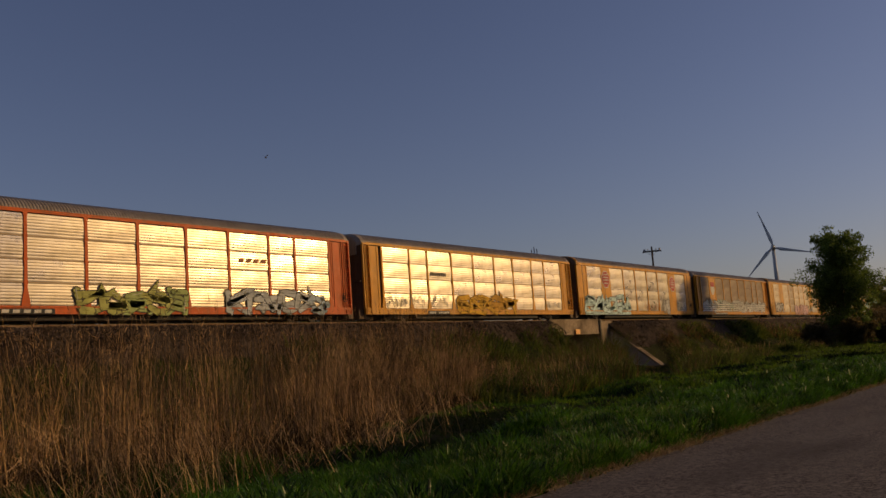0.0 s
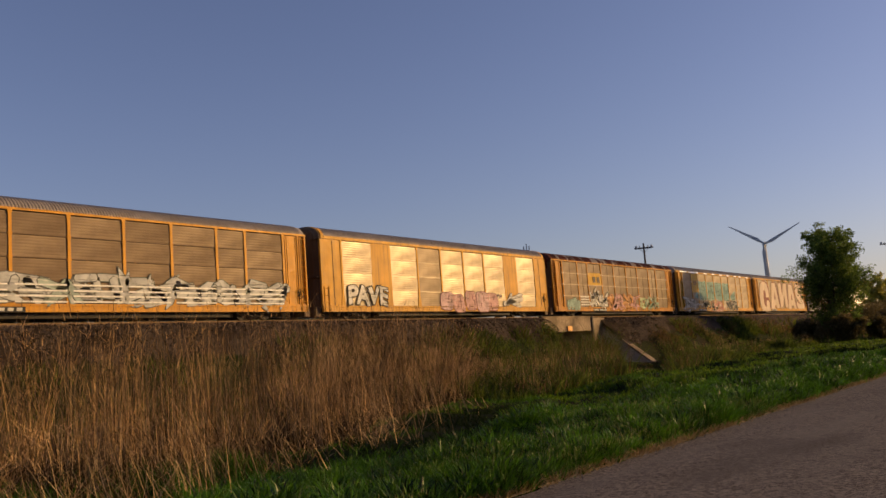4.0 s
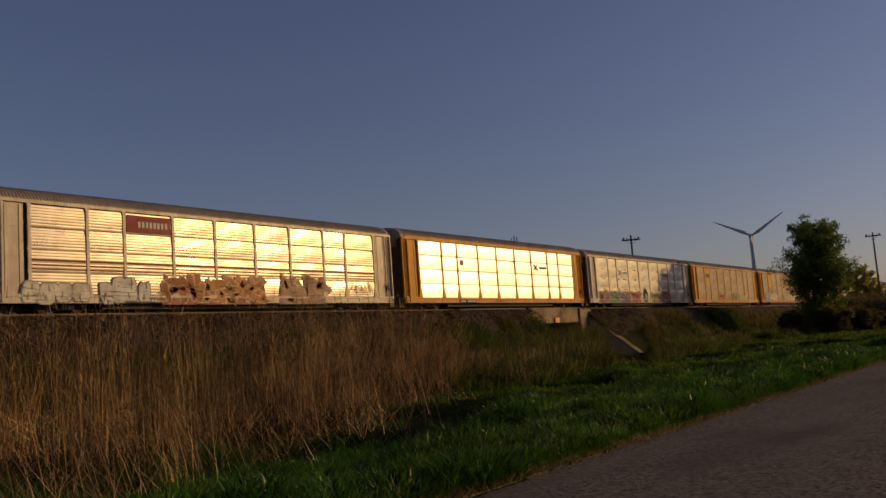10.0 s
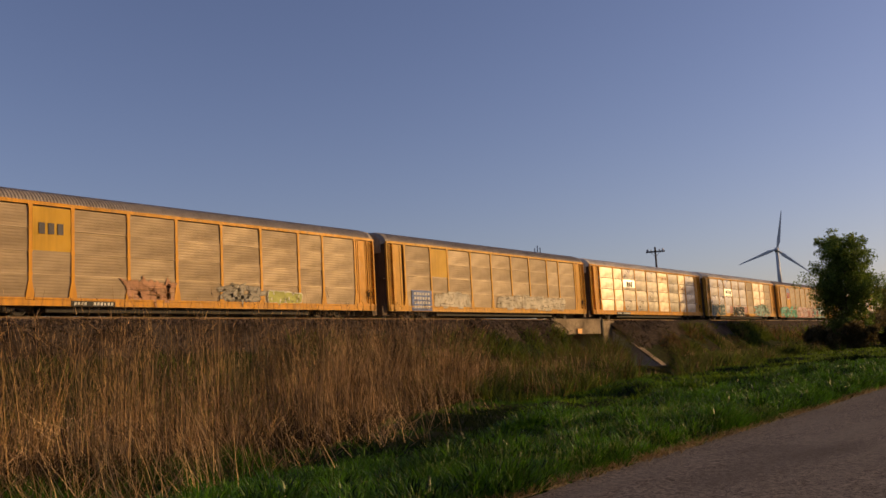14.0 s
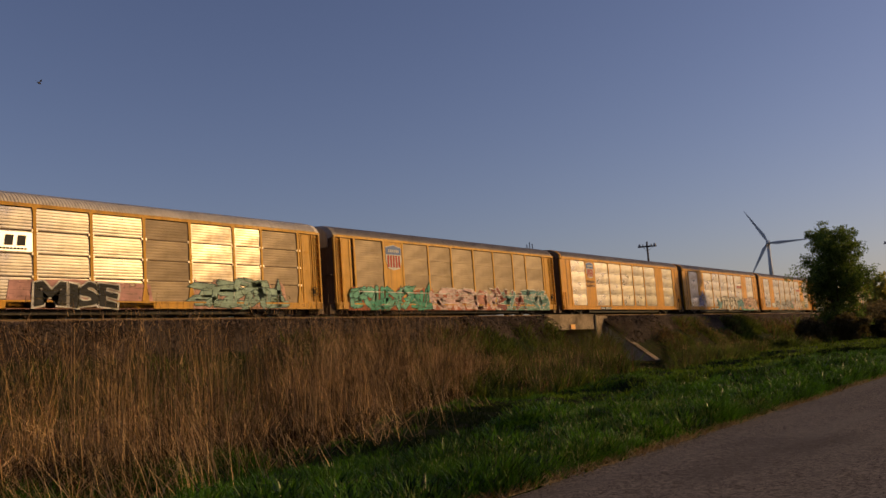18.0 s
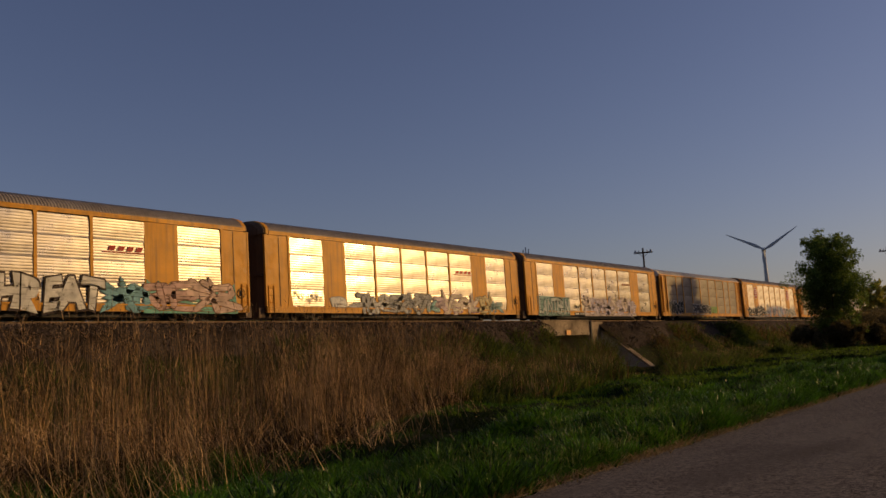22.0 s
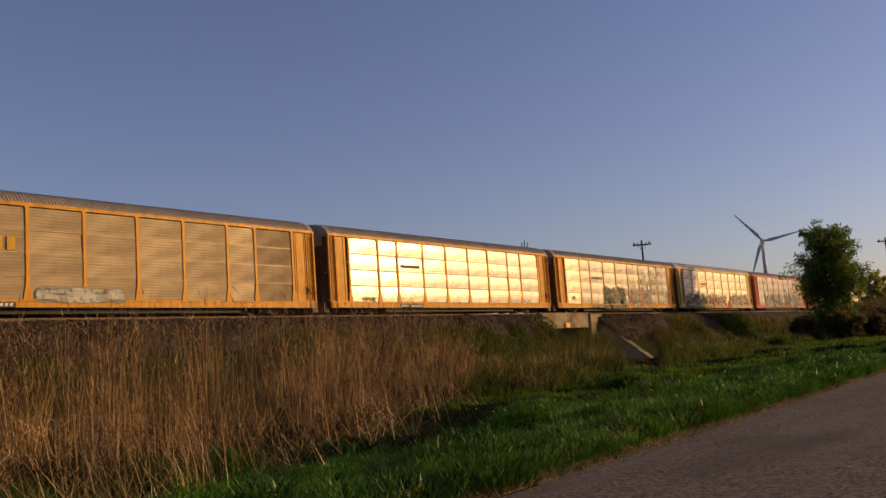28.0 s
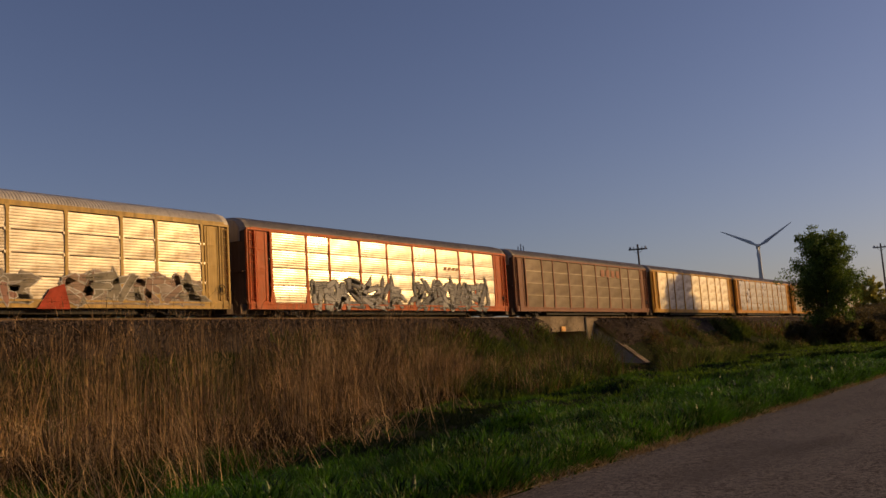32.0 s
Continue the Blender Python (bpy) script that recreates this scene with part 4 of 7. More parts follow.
def graffiti(number, x0, x1, z0, z1, fill, rim, count, seed, label="spray-painted graffiti letter", under=None, weight=None, style="wild", fill2=None, shine=None):
    """Illegible spray-painted lettering, each letter a part with its rim and highlights: wild, bubble or scrawl."""
    r = random.Random(seed)
    if "scrawl" in label or "blotch" in label:
        style = "scrawl"
    w = (x1 - x0) / count
    h = z1 - z0
    clip = lambda o: [(a, max(0.34, min(HIGH, b))) for a, b in o]
    if under:
        sh = Shape()
        edge_ = [(x0 - 0.15 * w, z0 - 0.02 * h), (x1 + 0.15 * w, z0 - 0.02 * h)]
        for i in range(count * 4, -1, -1):
            edge_.append((x0 + i * w / 4, z0 + r.uniform(0.62, 1.02) * h))
        film_of_paint(sh, clip(edge_), PROUD + 0.012)
        part("graffiti_background", sh.mesh("graffiti_background", spray(under)), CARS[number], "spray-painted background of the graffiti")
    for i in range(count):
        inner, outer, gleam = Shape(), Shape(), Shape()
        cx = x0 + (i + 0.5) * w + r.uniform(-0.08, 0.08) * w
        lean = r.uniform(-0.16, 0.16) * w
        lo, hi = z0 + r.uniform(0.0, 0.12) * h, z1 - r.uniform(0.0, 0.22) * h
        level = 0.0016 * (i % 4)
        if style == "bubble":
            o = blob(cx, (lo + hi) / 2, w * r.uniform(0.46, 0.58), (hi - lo) / 2, r, lean)
            mid = Vector((cx, (lo + hi) / 2))
            grown = [tuple(mid + (Vector(p) - mid) * (1 + 0.06 / max(0.05, (Vector(p) - mid).length))) for p in o]
            film_of_paint(inner, clip(o), PROUD - 0.010 - level)
            film_of_paint(outer, clip(grown), PROUD - level)
            for side in (-1, 1):
                if r.random() < 0.75:
                    ax = cx + side * r.uniform(0.08, 0.2) * w
                    az = lo + (0.62 if side > 0 else 0.2) * (hi - lo) + r.uniform(-0.08, 0.08) * h
                    stroke(outer, (ax, az), (ax + r.uniform(-0.1, 0.1) * w, az + r.uniform(0.14, 0.26) * h), 0.045, 0.03, 0.03, PROUD - 0.016 - level)
            stroke(gleam, (cx - 0.3 * w, lo + 0.6 * (hi - lo)), (cx - 0.22 * w, lo + 0.85 * (hi - lo)), 0.02, 0.03, 0.02, PROUD - 0.018 - level)
        elif style == "scrawl":
            p = (cx - 0.5 * w, lo + r.uniform(0.1, 0.4) * h)
            for k in range(r.choice((4, 5, 6))):
                q = (cx + (-0.5 + (k + 1) / 5) * w + r.uniform(-0.2, 0.2) * w, lo + (r.uniform(0.6, 1.0) if k % 2 == 0 else r.uniform(0.0, 0.45)) * (hi - lo))
                stroke(inner, p, q, 0.026, 0.018, 0.02, PROUD - 0.004 - level)
                p = q
        else:
            t = weight if weight else max(0.075, min(0.19, 0.10 * w + 0.03 * h))
            lines = STROKES[r.randrange(len(STROKES))] + (STROKES[r.randrange(len(STROKES))][-1][:2], ((r.uniform(-0.2, 0.2), r.uniform(0.1, 0.9)), (r.uniform(0.8, 1.3), r.uniform(0.0, 1.0))))
            turn_x, turn_z = r.choice((-1, 1)), r.choice((-1, 1))
            put = lambda p: (cx + ((p[0] - 0.5) * turn_x + r.uniform(-0.12, 0.12)) * w * 1.1 + lean * (p[1] - 0.5) * 2, lo + t * 0.6 + (0.5 + (p[1] - 0.5) * turn_z + r.uniform(-0.09, 0.09)) * (hi - lo - t))
            for line_ in lines:
                pts = [put(p) for p in line_]
                for a, b in zip(pts[:-1], pts[1:]):
                    k1, k2 = t * r.uniform(0.85, 1.25), t * r.uniform(0.7, 1.1)
                    stroke(inner, a, b, k1, k2, 0.5 * t, PROUD - 0.0045 - level - 0.0064 * (len(inner.f) // 7 % 2))
                    stroke(outer, a, b, k1 + 0.045, k2 + 0.045, 0.5 * t + 0.075, PROUD - level - 0.0064 * (len(outer.f) // 7 % 2))
                    if not gleam.f and r.random() < 0.6:
                        off = 0.35 * t
                        stroke(gleam, (a[0] - off, a[1] + off), (a[0] * 0.4 + b[0] * 0.6 - off, a[1] * 0.4 + b[1] * 0.6 + off), 0.014, 0.012, 0.02, PROUD - 0.018 - level)
                if r.random() < 0.6:
                    e, f = pts[-1], pts[-2]
                    d = Vector((e[0] - f[0], e[1] - f[1] + r.uniform(-0.3, 0.3) * h)).normalized() * r.uniform(0.18, 0.4) * h
                    stroke(outer, e, (e[0] + d.x, e[1] + d.y), t * 0.9 + 0.05, 0.03, 0.08, PROUD - level + 0.0008)
                    stroke(inner, e, (e[0] + 0.9 * d.x, e[1] + 0.9 * d.y), t * 0.9, 0.01, 0.04, PROUD - 0.0085 - level)
        tone = fill2 if fill2 and r.random() < 0.4 else fill
        ob = part("graffiti_letter", inner.mesh("graffiti_letter", spray(tone)), CARS[number], label)
        if outer.f:
            part("outline", outer.mesh("outline", spray(rim)), ob)
        if gleam.f and shine:
            part("highlight", gleam.mesh("highlight", spray(shine)), ob)


def lettered(number, words, x0, x1, z0, z1, colour, rim=None, weight=0.02, label="", mirrored=(), shift=0.0, coat=None):
    """Letters that can be read, stretched to their place, as flat sheets with an optional rim behind."""
    coat = coat or spray
    seed_ = len(words)

    def letters(extra, depth, mat, nm):
        cu = bpy.data.curves.new(nm, "FONT")
        cu.body = words
        cu.size = 1.0
        cu.extrude = 0.004
        cu.offset = weight + extra
        tmp = bpy.data.objects.new(nm, cu)
        scene.collection.objects.link(tmp)
        bpy.context.view_layer.update()
        me = bpy.data.meshes.new_from_object(tmp.evaluated_get(bpy.context.evaluated_depsgraph_get()))
        bpy.data.objects.remove(tmp)
        co = np.empty(len(me.vertices) * 3, dtype=np.float32)
        me.vertices.foreach_get("co", co)
        return me, co.reshape(-1, 3), depth, mat
    made = [letters(0.0, PROUD - 0.02, coat(colour), "lettering")]
    if rim:
        made.append(letters(0.045, PROUD - 0.008, coat(rim), "outline"))
    lo, hi = made[0][1].min(0), made[0][1].max(0)
    top = None
    for me, co, depth, mat in made:
        n = (co - lo) / (hi - lo)
        if me is not made[0][0]:
            n[:, 0] += shift / (x1 - x0)
        if mirrored:
            inside = (n[:, 0] > mirrored[0]) & (n[:, 0] < mirrored[1])
            n[inside, 0] = mirrored[0] + mirrored[1] - n[inside, 0]
        if coat is spray:
            n[:, 1] += 0.05 * np.sin(n[:, 0] * 11.0 + 3.0 * seed_) + 0.04 * np.sin(n[:, 0] * 23.0)
            n[:, 0] += 0.012 * np.sin(n[:, 1] * 5.0 + n[:, 0] * 17.0) + 0.02 * (n[:, 1] - 0.5)
        out = np.stack([x0 + n[:, 0] * (x1 - x0), depth - (co[:, 2] - lo[2]) * 0.5, z0 + n[:, 1] * (z1 - z0)], 1)
        me.vertices.foreach_set("co", out.astype(np.float32).ravel())
        me.update()
        me.materials.clear()
        me.materials.append(mat)
        top = part("lettering" if top is None else "outline", me, CARS[number] if top is None else top, label if top is None else "")
    return top


WHITE, BLACK, RED, TEAL, PINK = (0.66, 0.61, 0.53), (0.03, 0.03, 0.03), (0.50, 0.05, 0.03), (0.25, 0.42, 0.38), (0.55, 0.28, 0.24)
GREEN, LILAC, RUST, GREY, LIME = (0.10, 0.26, 0.15), (0.36, 0.28, 0.38), (0.42, 0.15, 0.07), (0.32, 0.32, 0.31), (0.42, 0.42, 0.12)
GOLD, BLUE, MINT = (0.62, 0.33, 0.02), (0.12, 0.20, 0.42), (0.30, 0.40, 0.33)


def red_octagons(n):
    for a, b in ((6.25, "near"), (22.45, "far")):
        patch(n, octagon(a, 3.72, 0.86, 0.86), WHITE, "emblem", "white-rimmed red octagonal emblem", NEAR - 0.05)
        patch(n, octagon(a, 3.72, 0.78, 0.78), RED, "emblem", "", NEAR - 0.06)
        for z, w in ((4.1, 0.42), (3.85, 0.5), (3.6, 0.55), (3.3, 0.42)):
            bars(n, a - w, a + w, z, z + 0.13, WHITE, 4, depth=NEAR - 0.075)


def shield(n, cx, cz, w, h):
    patch(n, [(cx - w, cz - 0.2 * h), (cx - 0.75 * w, cz - 0.85 * h), (cx, cz - h), (cx + 0.75 * w, cz - 0.85 * h), (cx + w, cz - 0.2 * h), (cx + w, cz + 0.8 * h), (cx, cz + h), (cx - w, cz + 0.8 * h)], WHITE, "emblem", "red, white and blue shield emblem", NEAR - 0.05)
    patch(n, [(cx - w * 0.95, cz + 0.22 * h), (cx + w * 0.95, cz + 0.22 * h), (cx + w * 0.95, cz + 0.76 * h), (cx, cz + 0.95 * h), (cx - w * 0.95, cz + 0.76 * h)], BLUE, "emblem", "", NEAR - 0.06)
    bars(n, cx - w * 0.85, cx + w * 0.85, cz - 0.78 * h, cz + 0.16 * h, RED, 5, "stripe", depth=NEAR - 0.06)
    bars(n, cx - w * 0.7, cx + w * 0.7, cz + 0.40 * h, cz + 0.62 * h, WHITE, 6, depth=NEAR - 0.075)


def marks(n, x0, x1, colour=WHITE):
    """Reporting marks on the sill, as bars."""
    patch(n, rect(x0 - 0.1, x1 + 0.1, 0.42, 0.66), BLACK, "number_plate", "black strip with white marks", NEAR - 0.045)
    cut = x0 + 0.4 * (x1 - x0)
    bars(n, x0, cut - 0.15, 0.47, 0.61, colour, 4, depth=NEAR - 0.06, slant=0.02)
    bars(n, cut + 0.15, x1, 0.47, 0.61, colour, 6, depth=NEAR - 0.06, slant=0.02)



WINDOWED = (1, 7)
car(-1, "orange car carrier with bright galvanised panels and graffiti", ORANGE, BRIGHT, ROOF_GREY)
graffiti(-1, 9.8, 15.5, 0.34, 1.72, LIME, (0.05, 0.05, 0.04), 5, 69, fill2=(0.34, 0.40, 0.14), shine=WHITE)
graffiti(-1, 18.4, 25.7, 0.36, 1.78, (0.46, 0.48, 0.48), (0.06, 0.06, 0.06), 6, 72, fill2=(0.36, 0.44, 0.50), shine=WHITE)
bars(-1, 19.0, 21.1, 3.25, 3.48, RUST, 4, slant=0.12)
marks(-1, 3.5, 8.5)
car(0, "yellow car carrier with bright panels and yellow graffiti", YELLOW, BRIGHT, ROOF_GREY)
graffiti(0, 10.7, 18.3, 0.40, 1.95, GOLD, (0.16, 0.08, 0.01), 5, 3, fill2=(0.55, 0.27, 0.02))
graffiti(0, 2.6, 4.9, 0.8, 1.8, GREY, GREY, 5, 4, "thin grey spray-painted scrawl")
graffiti(0, 7.2, 9.5, 0.8, 1.9, GREY, GREY, 4, 5, "thin grey spray-painted scrawl")
graffiti(0, 5.1, 6.7, 0.86, 1.85, GREY, GREY, 3, 6, "thin grey spray-painted scrawl")
graffiti(0, 23.2, 25.7, 0.9, 1.6, GREY, GREY, 4, 7, "thin grey spray-painted scrawl")
bars(0, 7.5, 9.4, 3.1, 3.36, (0.12, 0.1, 0.08), 8)
marks(0, 7.13, 9.47)
car(1, "yellow smooth-sided car carrier with red emblems", YELLOW, BRIGHT, ROOF_GREY, WINDOWED, "windows")
red_octagons(1)
patch(1, rect(1.6, 11.2, 0.40, 1.05), (0.46, 0.62, 0.60), "graffiti", "pale blue-green sprayed band", PROUD + 0.014)
graffiti(1, 2.0, 11.2, 0.55, 2.3, (0.48, 0.66, 0.64), (0.07, 0.08, 0.08), 6, 8, fill2=(0.52, 0.70, 0.68))
graffiti(1, 14.6, 18.6, 0.75, 1.75, RUST, RUST, 5, 7, "thin brown spray-painted scrawl")
graffiti(1, 19.3, 21.2, 0.38, 2.05, (0.45, 0.42, 0.38), (0.16, 0.12, 0.08), 2, 27, style="bubble", shine=WHITE)
graffiti(1, 23.4, 25.7, 0.8, 1.9, GREY, WHITE, 4, 8)
car(2, "yellow-posted car carrier with weathered brown panels and silver graffiti", YELLOW, DARK, ROOF_GREY, (1,), decks="lines")
graffiti(2, 2.6, 14.2, 0.7, 2.2, (0.50, 0.49, 0.46), (0.10, 0.10, 0.09), 9, 9, "chrome-silver graffiti lettering", fill2=(0.34, 0.40, 0.34), shine=WHITE)
graffiti(2, 14.4, 26.0, 0.7, 2.2, (0.50, 0.49, 0.46), (0.10, 0.12, 0.10), 9, 10, "chrome-silver graffiti lettering", fill2=(0.40, 0.36, 0.42), shine=WHITE)
for b in range(9):
    for k, z in enumerate((0.84, 1.10, 1.34, 1.60)):
        patch(2, rect(POSTS[b] + 0.16, POSTS[b + 1] - 0.16, z, z + 0.075), (0.92, 0.88, 0.80), "stripe", "silver stripe sprayed along a rib", PROUD - 0.026)
patch(2, octagon(6.3, 3.5, 0.62, 0.75), WHITE, "emblem", "faded white and red emblem", NEAR - 0.05)
patch(2, rect(5.75, 6.85, 3.75, 4.3), RED, "emblem", "", NEAR - 0.06)
marks(2, 6.6, 10.7)
car(3, "yellow smooth-sided car carrier with dusty panels and pink graffiti", PALE_YELLOW, HAZY, ROOF_GREY, WINDOWED, "windows", (HAZY, HAZY, HAZY, DULL, HAZY, HAZY, HAZY, HAZY, HAZY), rise=0.08)
graffiti(3, 12.6, 20.1, 0.34, 2.0, (0.60, 0.34, 0.30), (0.16, 0.05, 0.06), 5, 11, style="bubble", fill2=(0.62, 0.40, 0.38), shine=WHITE)
lettered(3, "PAVE", 2.9, 6.7, 0.84, 2.05, WHITE, BLACK, 0.04, "white graffiti letters with a black rim")
graffiti(3, 20.0, 20.8, 1.4, 1.9, (0.10, 0.05, 0.10), GREY, 3, 12, "small dark scrawl")
graffiti(3, 21.6, 23.4, 0.72, 1.8, WHITE, (0.08, 0.07, 0.07), 1, 17)
car(4, "yellow-posted car carrier with brown panels and a rusted roof", DIRTY_YELLOW, DARK, ROOF_RUST, decks="seams")
patch(4, rect(7.36, 10.07, 2.85, 4.0), GOLD, "logo_plate", "yellow painted logo plate", NEAR - 0.03)
bars(4, 8.1, 9.8, 3.1, 3.65, (0.12, 0.08, 0.05), 2)
graffiti(4, 2.9, 5.3, 0.47, 1.65, MINT, (0.13, 0.20, 0.15), 4, 14, style="bubble")
for i in range(4):
    patch(4, rect(5.5, 7.2, 0.95 + 0.24 * i, 1.08 + 0.24 * i), WHITE, "stripe", "", PROUD)
graffiti(4, 7.4, 10.9, 0.7, 2.25, WHITE, (0.12, 0.11, 0.10), 4, 15, shine=GREY)
graffiti(4, 11.2, 17.8, 0.45, 2.1, (0.58, 0.28, 0.10), (0.30, 0.10, 0.06), 6, 16, fill2=(0.55, 0.30, 0.28), shine=WHITE)
graffiti(4, 18.8, 23.3, 0.6, 1.95, (0.24, 0.34, 0.24), (0.36, 0.17, 0.08), 4, 19, fill2=(0.42, 0.52, 0.30), shine=WHITE)
marks(4, 8.0, 10.6)
car(5, "faded yellow car carrier with beige panels and a teal graffiti block", PALE_YELLOW, DULL, ROOF_GREY, decks="lugs", glints=True, rise=0.03)
patch(5, rect(5.4, 7.2, 2.6, 4.8), GOLD, "logo_plate", "yellow painted logo plate", NEAR - 0.03)
bars(5, 5.8, 6.9, 3.5, 4.0, (0.3, 0.15, 0.04), 2)
for i, (a, b) in enumerate(((7.42, 10.02), (10.28, 12.75), (13.02, 15.58), (15.86, 18.30), (18.60, 20.6))):
    r5 = random.Random(500 + i)
    top_ = [(b - (b - a) * k / 6, (3.95 if i < 4 else 3.0 - 0.12 * k) + r5.uniform(-0.07, 0.07)) for k in range(7)]
    patch(5, [(a, 1.72 + r5.uniform(0, 0.2)), ((a + b) / 2, 1.65), (b, 1.72 + r5.uniform(0, 0.2))] + top_, (0.20, 0.34, 0.31), "graffiti", "large faded teal graffiti block", PROUD + 0.03)
    graffiti(5, a + 0.2, b - 0.2, 2.0, 3.5 if i < 4 else 2.6, (0.15, 0.27, 0.27), (0.15, 0.27, 0.27), 2, 510 + i, "darker teal scrawl within the block")
patch(5, [(5.95, 2.0), (7.2, 1.85), (7.2, 2.6), (6.5, 2.65)], (0.20, 0.34, 0.31), "graffiti", "faded teal corner of the block", PROUD + 0.03)
graffiti(5, 2.6, 5.9, 0.38, 1.95, (0.60, 0.55, 0.46), (0.14, 0.12, 0.10), 3, 18, fill2=WHITE, shine=GREY)
graffiti(5, 5.8, 8.5, 0.95, 1.45, WHITE, WHITE, 6, 25, "small white scrawl")
graffiti(5, 8.8, 10.7, 0.40, 1.7, BLACK, WHITE, 2, 21)
graffiti(5, 11.3, 15.3, 0.38, 1.75, (0.60, 0.28, 0.24), WHITE, 3, 24, fill2=BLACK, under=(0.42, 0.14, 0.10))
graffiti(5, 15.7, 16.8, 0.55, 1.95, (0.62, 0.50, 0.38), WHITE, 1, 22, style="bubble")
graffiti(5, 16.8, 21.1, 0.38, 1.8, (0.10, 0.09, 0.08), WHITE, 4, 23, fill2=(0.55, 0.25, 0.18))
marks(5, 7.0, 9.5)
car(6, "yellow car carrier with beige panels covered by huge cream graffiti letters", PALE_YELLOW, DULL, ROOF_GREY)
CREAM, MAROON = (0.68, 0.50, 0.345), (0.23, 0.055, 0.03)


def block_letter(number, name, outline, holes=()):
    """A huge cream letter with a maroon block shadow to its upper right and maroon counters."""
    sh = Shape()
    film_of_paint(sh, outline, PROUD - 0.020)
    ob = part("lettering", sh.mesh("lettering", solid_paint(CREAM)), CARS[number], "large cream graffiti letter " + name)
    sh = Shape()
    for k, (dx, dz) in enumerate(((-0.07, 0.03), (0.04, 0.07), (0.16, 0.10), (0.28, 0.13), (0.40, 0.15))):
        film_of_paint(sh, [(x + dx, min(HIGH, max(0.34, z + dz))) for x, z in outline], PROUD - 0.004 - 0.0008 * k)
    part("outline", sh.mesh("outline", solid_paint(MAROON)), ob, "maroon block shadow")
    for hole in holes:
        sh = Shape()
        film_of_paint(sh, hole, PROUD - 0.026)
        part("counter", sh.mesh("counter", solid_paint(MAROON)), ob)


block_letter(6, "C", [(7.0, 3.6), (6.6, 4.2), (5.6, 4.58), (4.5, 4.62), (3.6, 4.3), (3.0, 3.6), (2.75, 2.6), (2.75, 1.8), (3.1, 0.85), (3.6, 0.36), (6.9, 0.36), (7.3, 0.6), (7.0, 1.9), (5.75, 1.9),
                     (5.5, 1.1), (5.0, 0.95), (4.6, 1.3), (4.45, 2.3), (4.7, 3.2), (5.2, 3.45), (5.6, 3.2), (5.7, 2.35), (7.2, 2.35)],
             [[(4.6, 1.3), (5.0, 0.95), (5.5, 1.1), (5.72, 1.9), (5.7, 2.35), (5.6, 3.2), (5.2, 3.45), (4.7, 3.2), (4.45, 2.3)], [(5.7, 1.9), (7.0, 1.9), (7.2, 2.35), (5.7, 2.35)]])
block_letter(6, "A", [(7.7, 0.72), (9.65, 0.72), (9.75, 1.22), (10.65, 1.2), (10.8, 0.76), (12.3, 0.9), (10.85, 4.5), (9.05, 4.52)], [[(9.68, 2.1), (10.42, 2.1), (10.1, 3.2)]])
block_letter(6, "N, mirrored", [(12.65, 0.95), (13.95, 0.92), (15.15, 2.8), (15.3, 0.95), (16.75, 0.95), (16.65, 4.55), (15.05, 4.52), (14.05, 2.65), (13.85, 4.55), (12.2, 4.52)])
block_letter(6, "A", [(16.9, 0.72), (18.5, 0.70), (18.8, 1.22), (19.9, 1.2), (20.15, 0.70), (21.55, 0.74), (19.9, 4.45), (17.95, 4.5)], [[(18.85, 2.1), (19.6, 2.1), (19.25, 3.1)]])
block_letter(6, "S", [(21.6, 1.5), (22.4, 0.8), (23.6, 0.72), (26.2, 0.74), (26.45, 1.3), (25.6, 2.2), (23.6, 3.2), (23.5, 3.6), (23.9, 3.85), (24.6, 3.6), (24.9, 4.2), (23.8, 4.62), (22.4, 4.6), (21.6, 4.0), (21.6, 3.0), (22.5, 2.3), (23.7, 1.75), (23.3, 1.45), (22.4, 1.9)])
shield(6, 6.4, 3.82, 0.66, 0.70)
marks(6, 8.0, 10.5)
car(7, "silver-grey car carrier with dark red stripes and graffiti", SILVER, BRIGHT, ROOF_GREY)
for z, h in ((2.30, 0.10), (2.10, 0.07), (1.92, 0.05)):
    for b in range(9):
        patch(7, rect(POSTS[b] + 0.1, POSTS[b + 1] - 0.1, z, z + h), (0.22, 0.035, 0.03), "stripe", "", NEAR - 0.035)
patch(7, rect(7.4, 10.0, 3.9, 4.75), (0.30, 0.05, 0.06), "logo_plate", "dark red logo plate", NEAR - 0.05)
bars(7, 8.0, 9.8, 4.15, 4.45, WHITE, 8, depth=NEAR - 0.075)
graffiti(7, 2.1, 5.2, 0.36, 1.5, WHITE, (0.30, 0.28, 0.26), 4, 21, style="bubble")
graffiti(7, 5.8, 8.6, 0.36, 1.68, (0.6, 0.58, 0.55), (0.20, 0.19, 0.18), 4, 22, style="bubble", shine=WHITE)
graffiti(7, 9.5, 16.2, 0.36, 1.9, (0.52, 0.25, 0.10), (0.60, 0.52, 0.42), 6, 23, under=(0.42, 0.17, 0.10), fill2=(0.40, 0.15, 0.07))
graffiti(7, 17.5, 21.1, 0.38, 2.0, (0.42, 0.26, 0.18), (0.50, 0.38, 0.28), 3, 24, under=(0.38, 0.25, 0.18))
graffiti(7, 23.5, 25.8, 0.95, 1.8, (0.4, 0.25, 0.18), RUST, 4, 20, "thin brown scrawl")
marks(7, 7.3, 9.4)
car(8, "yellow car carrier with very bright galvanised panels", YELLOW, BRIGHTEST, ROOF_GREY, rise=0.13)
bars(8, 19.75, 21.1, 3.34, 3.54, (0.14, 0.09, 0.07), 8)
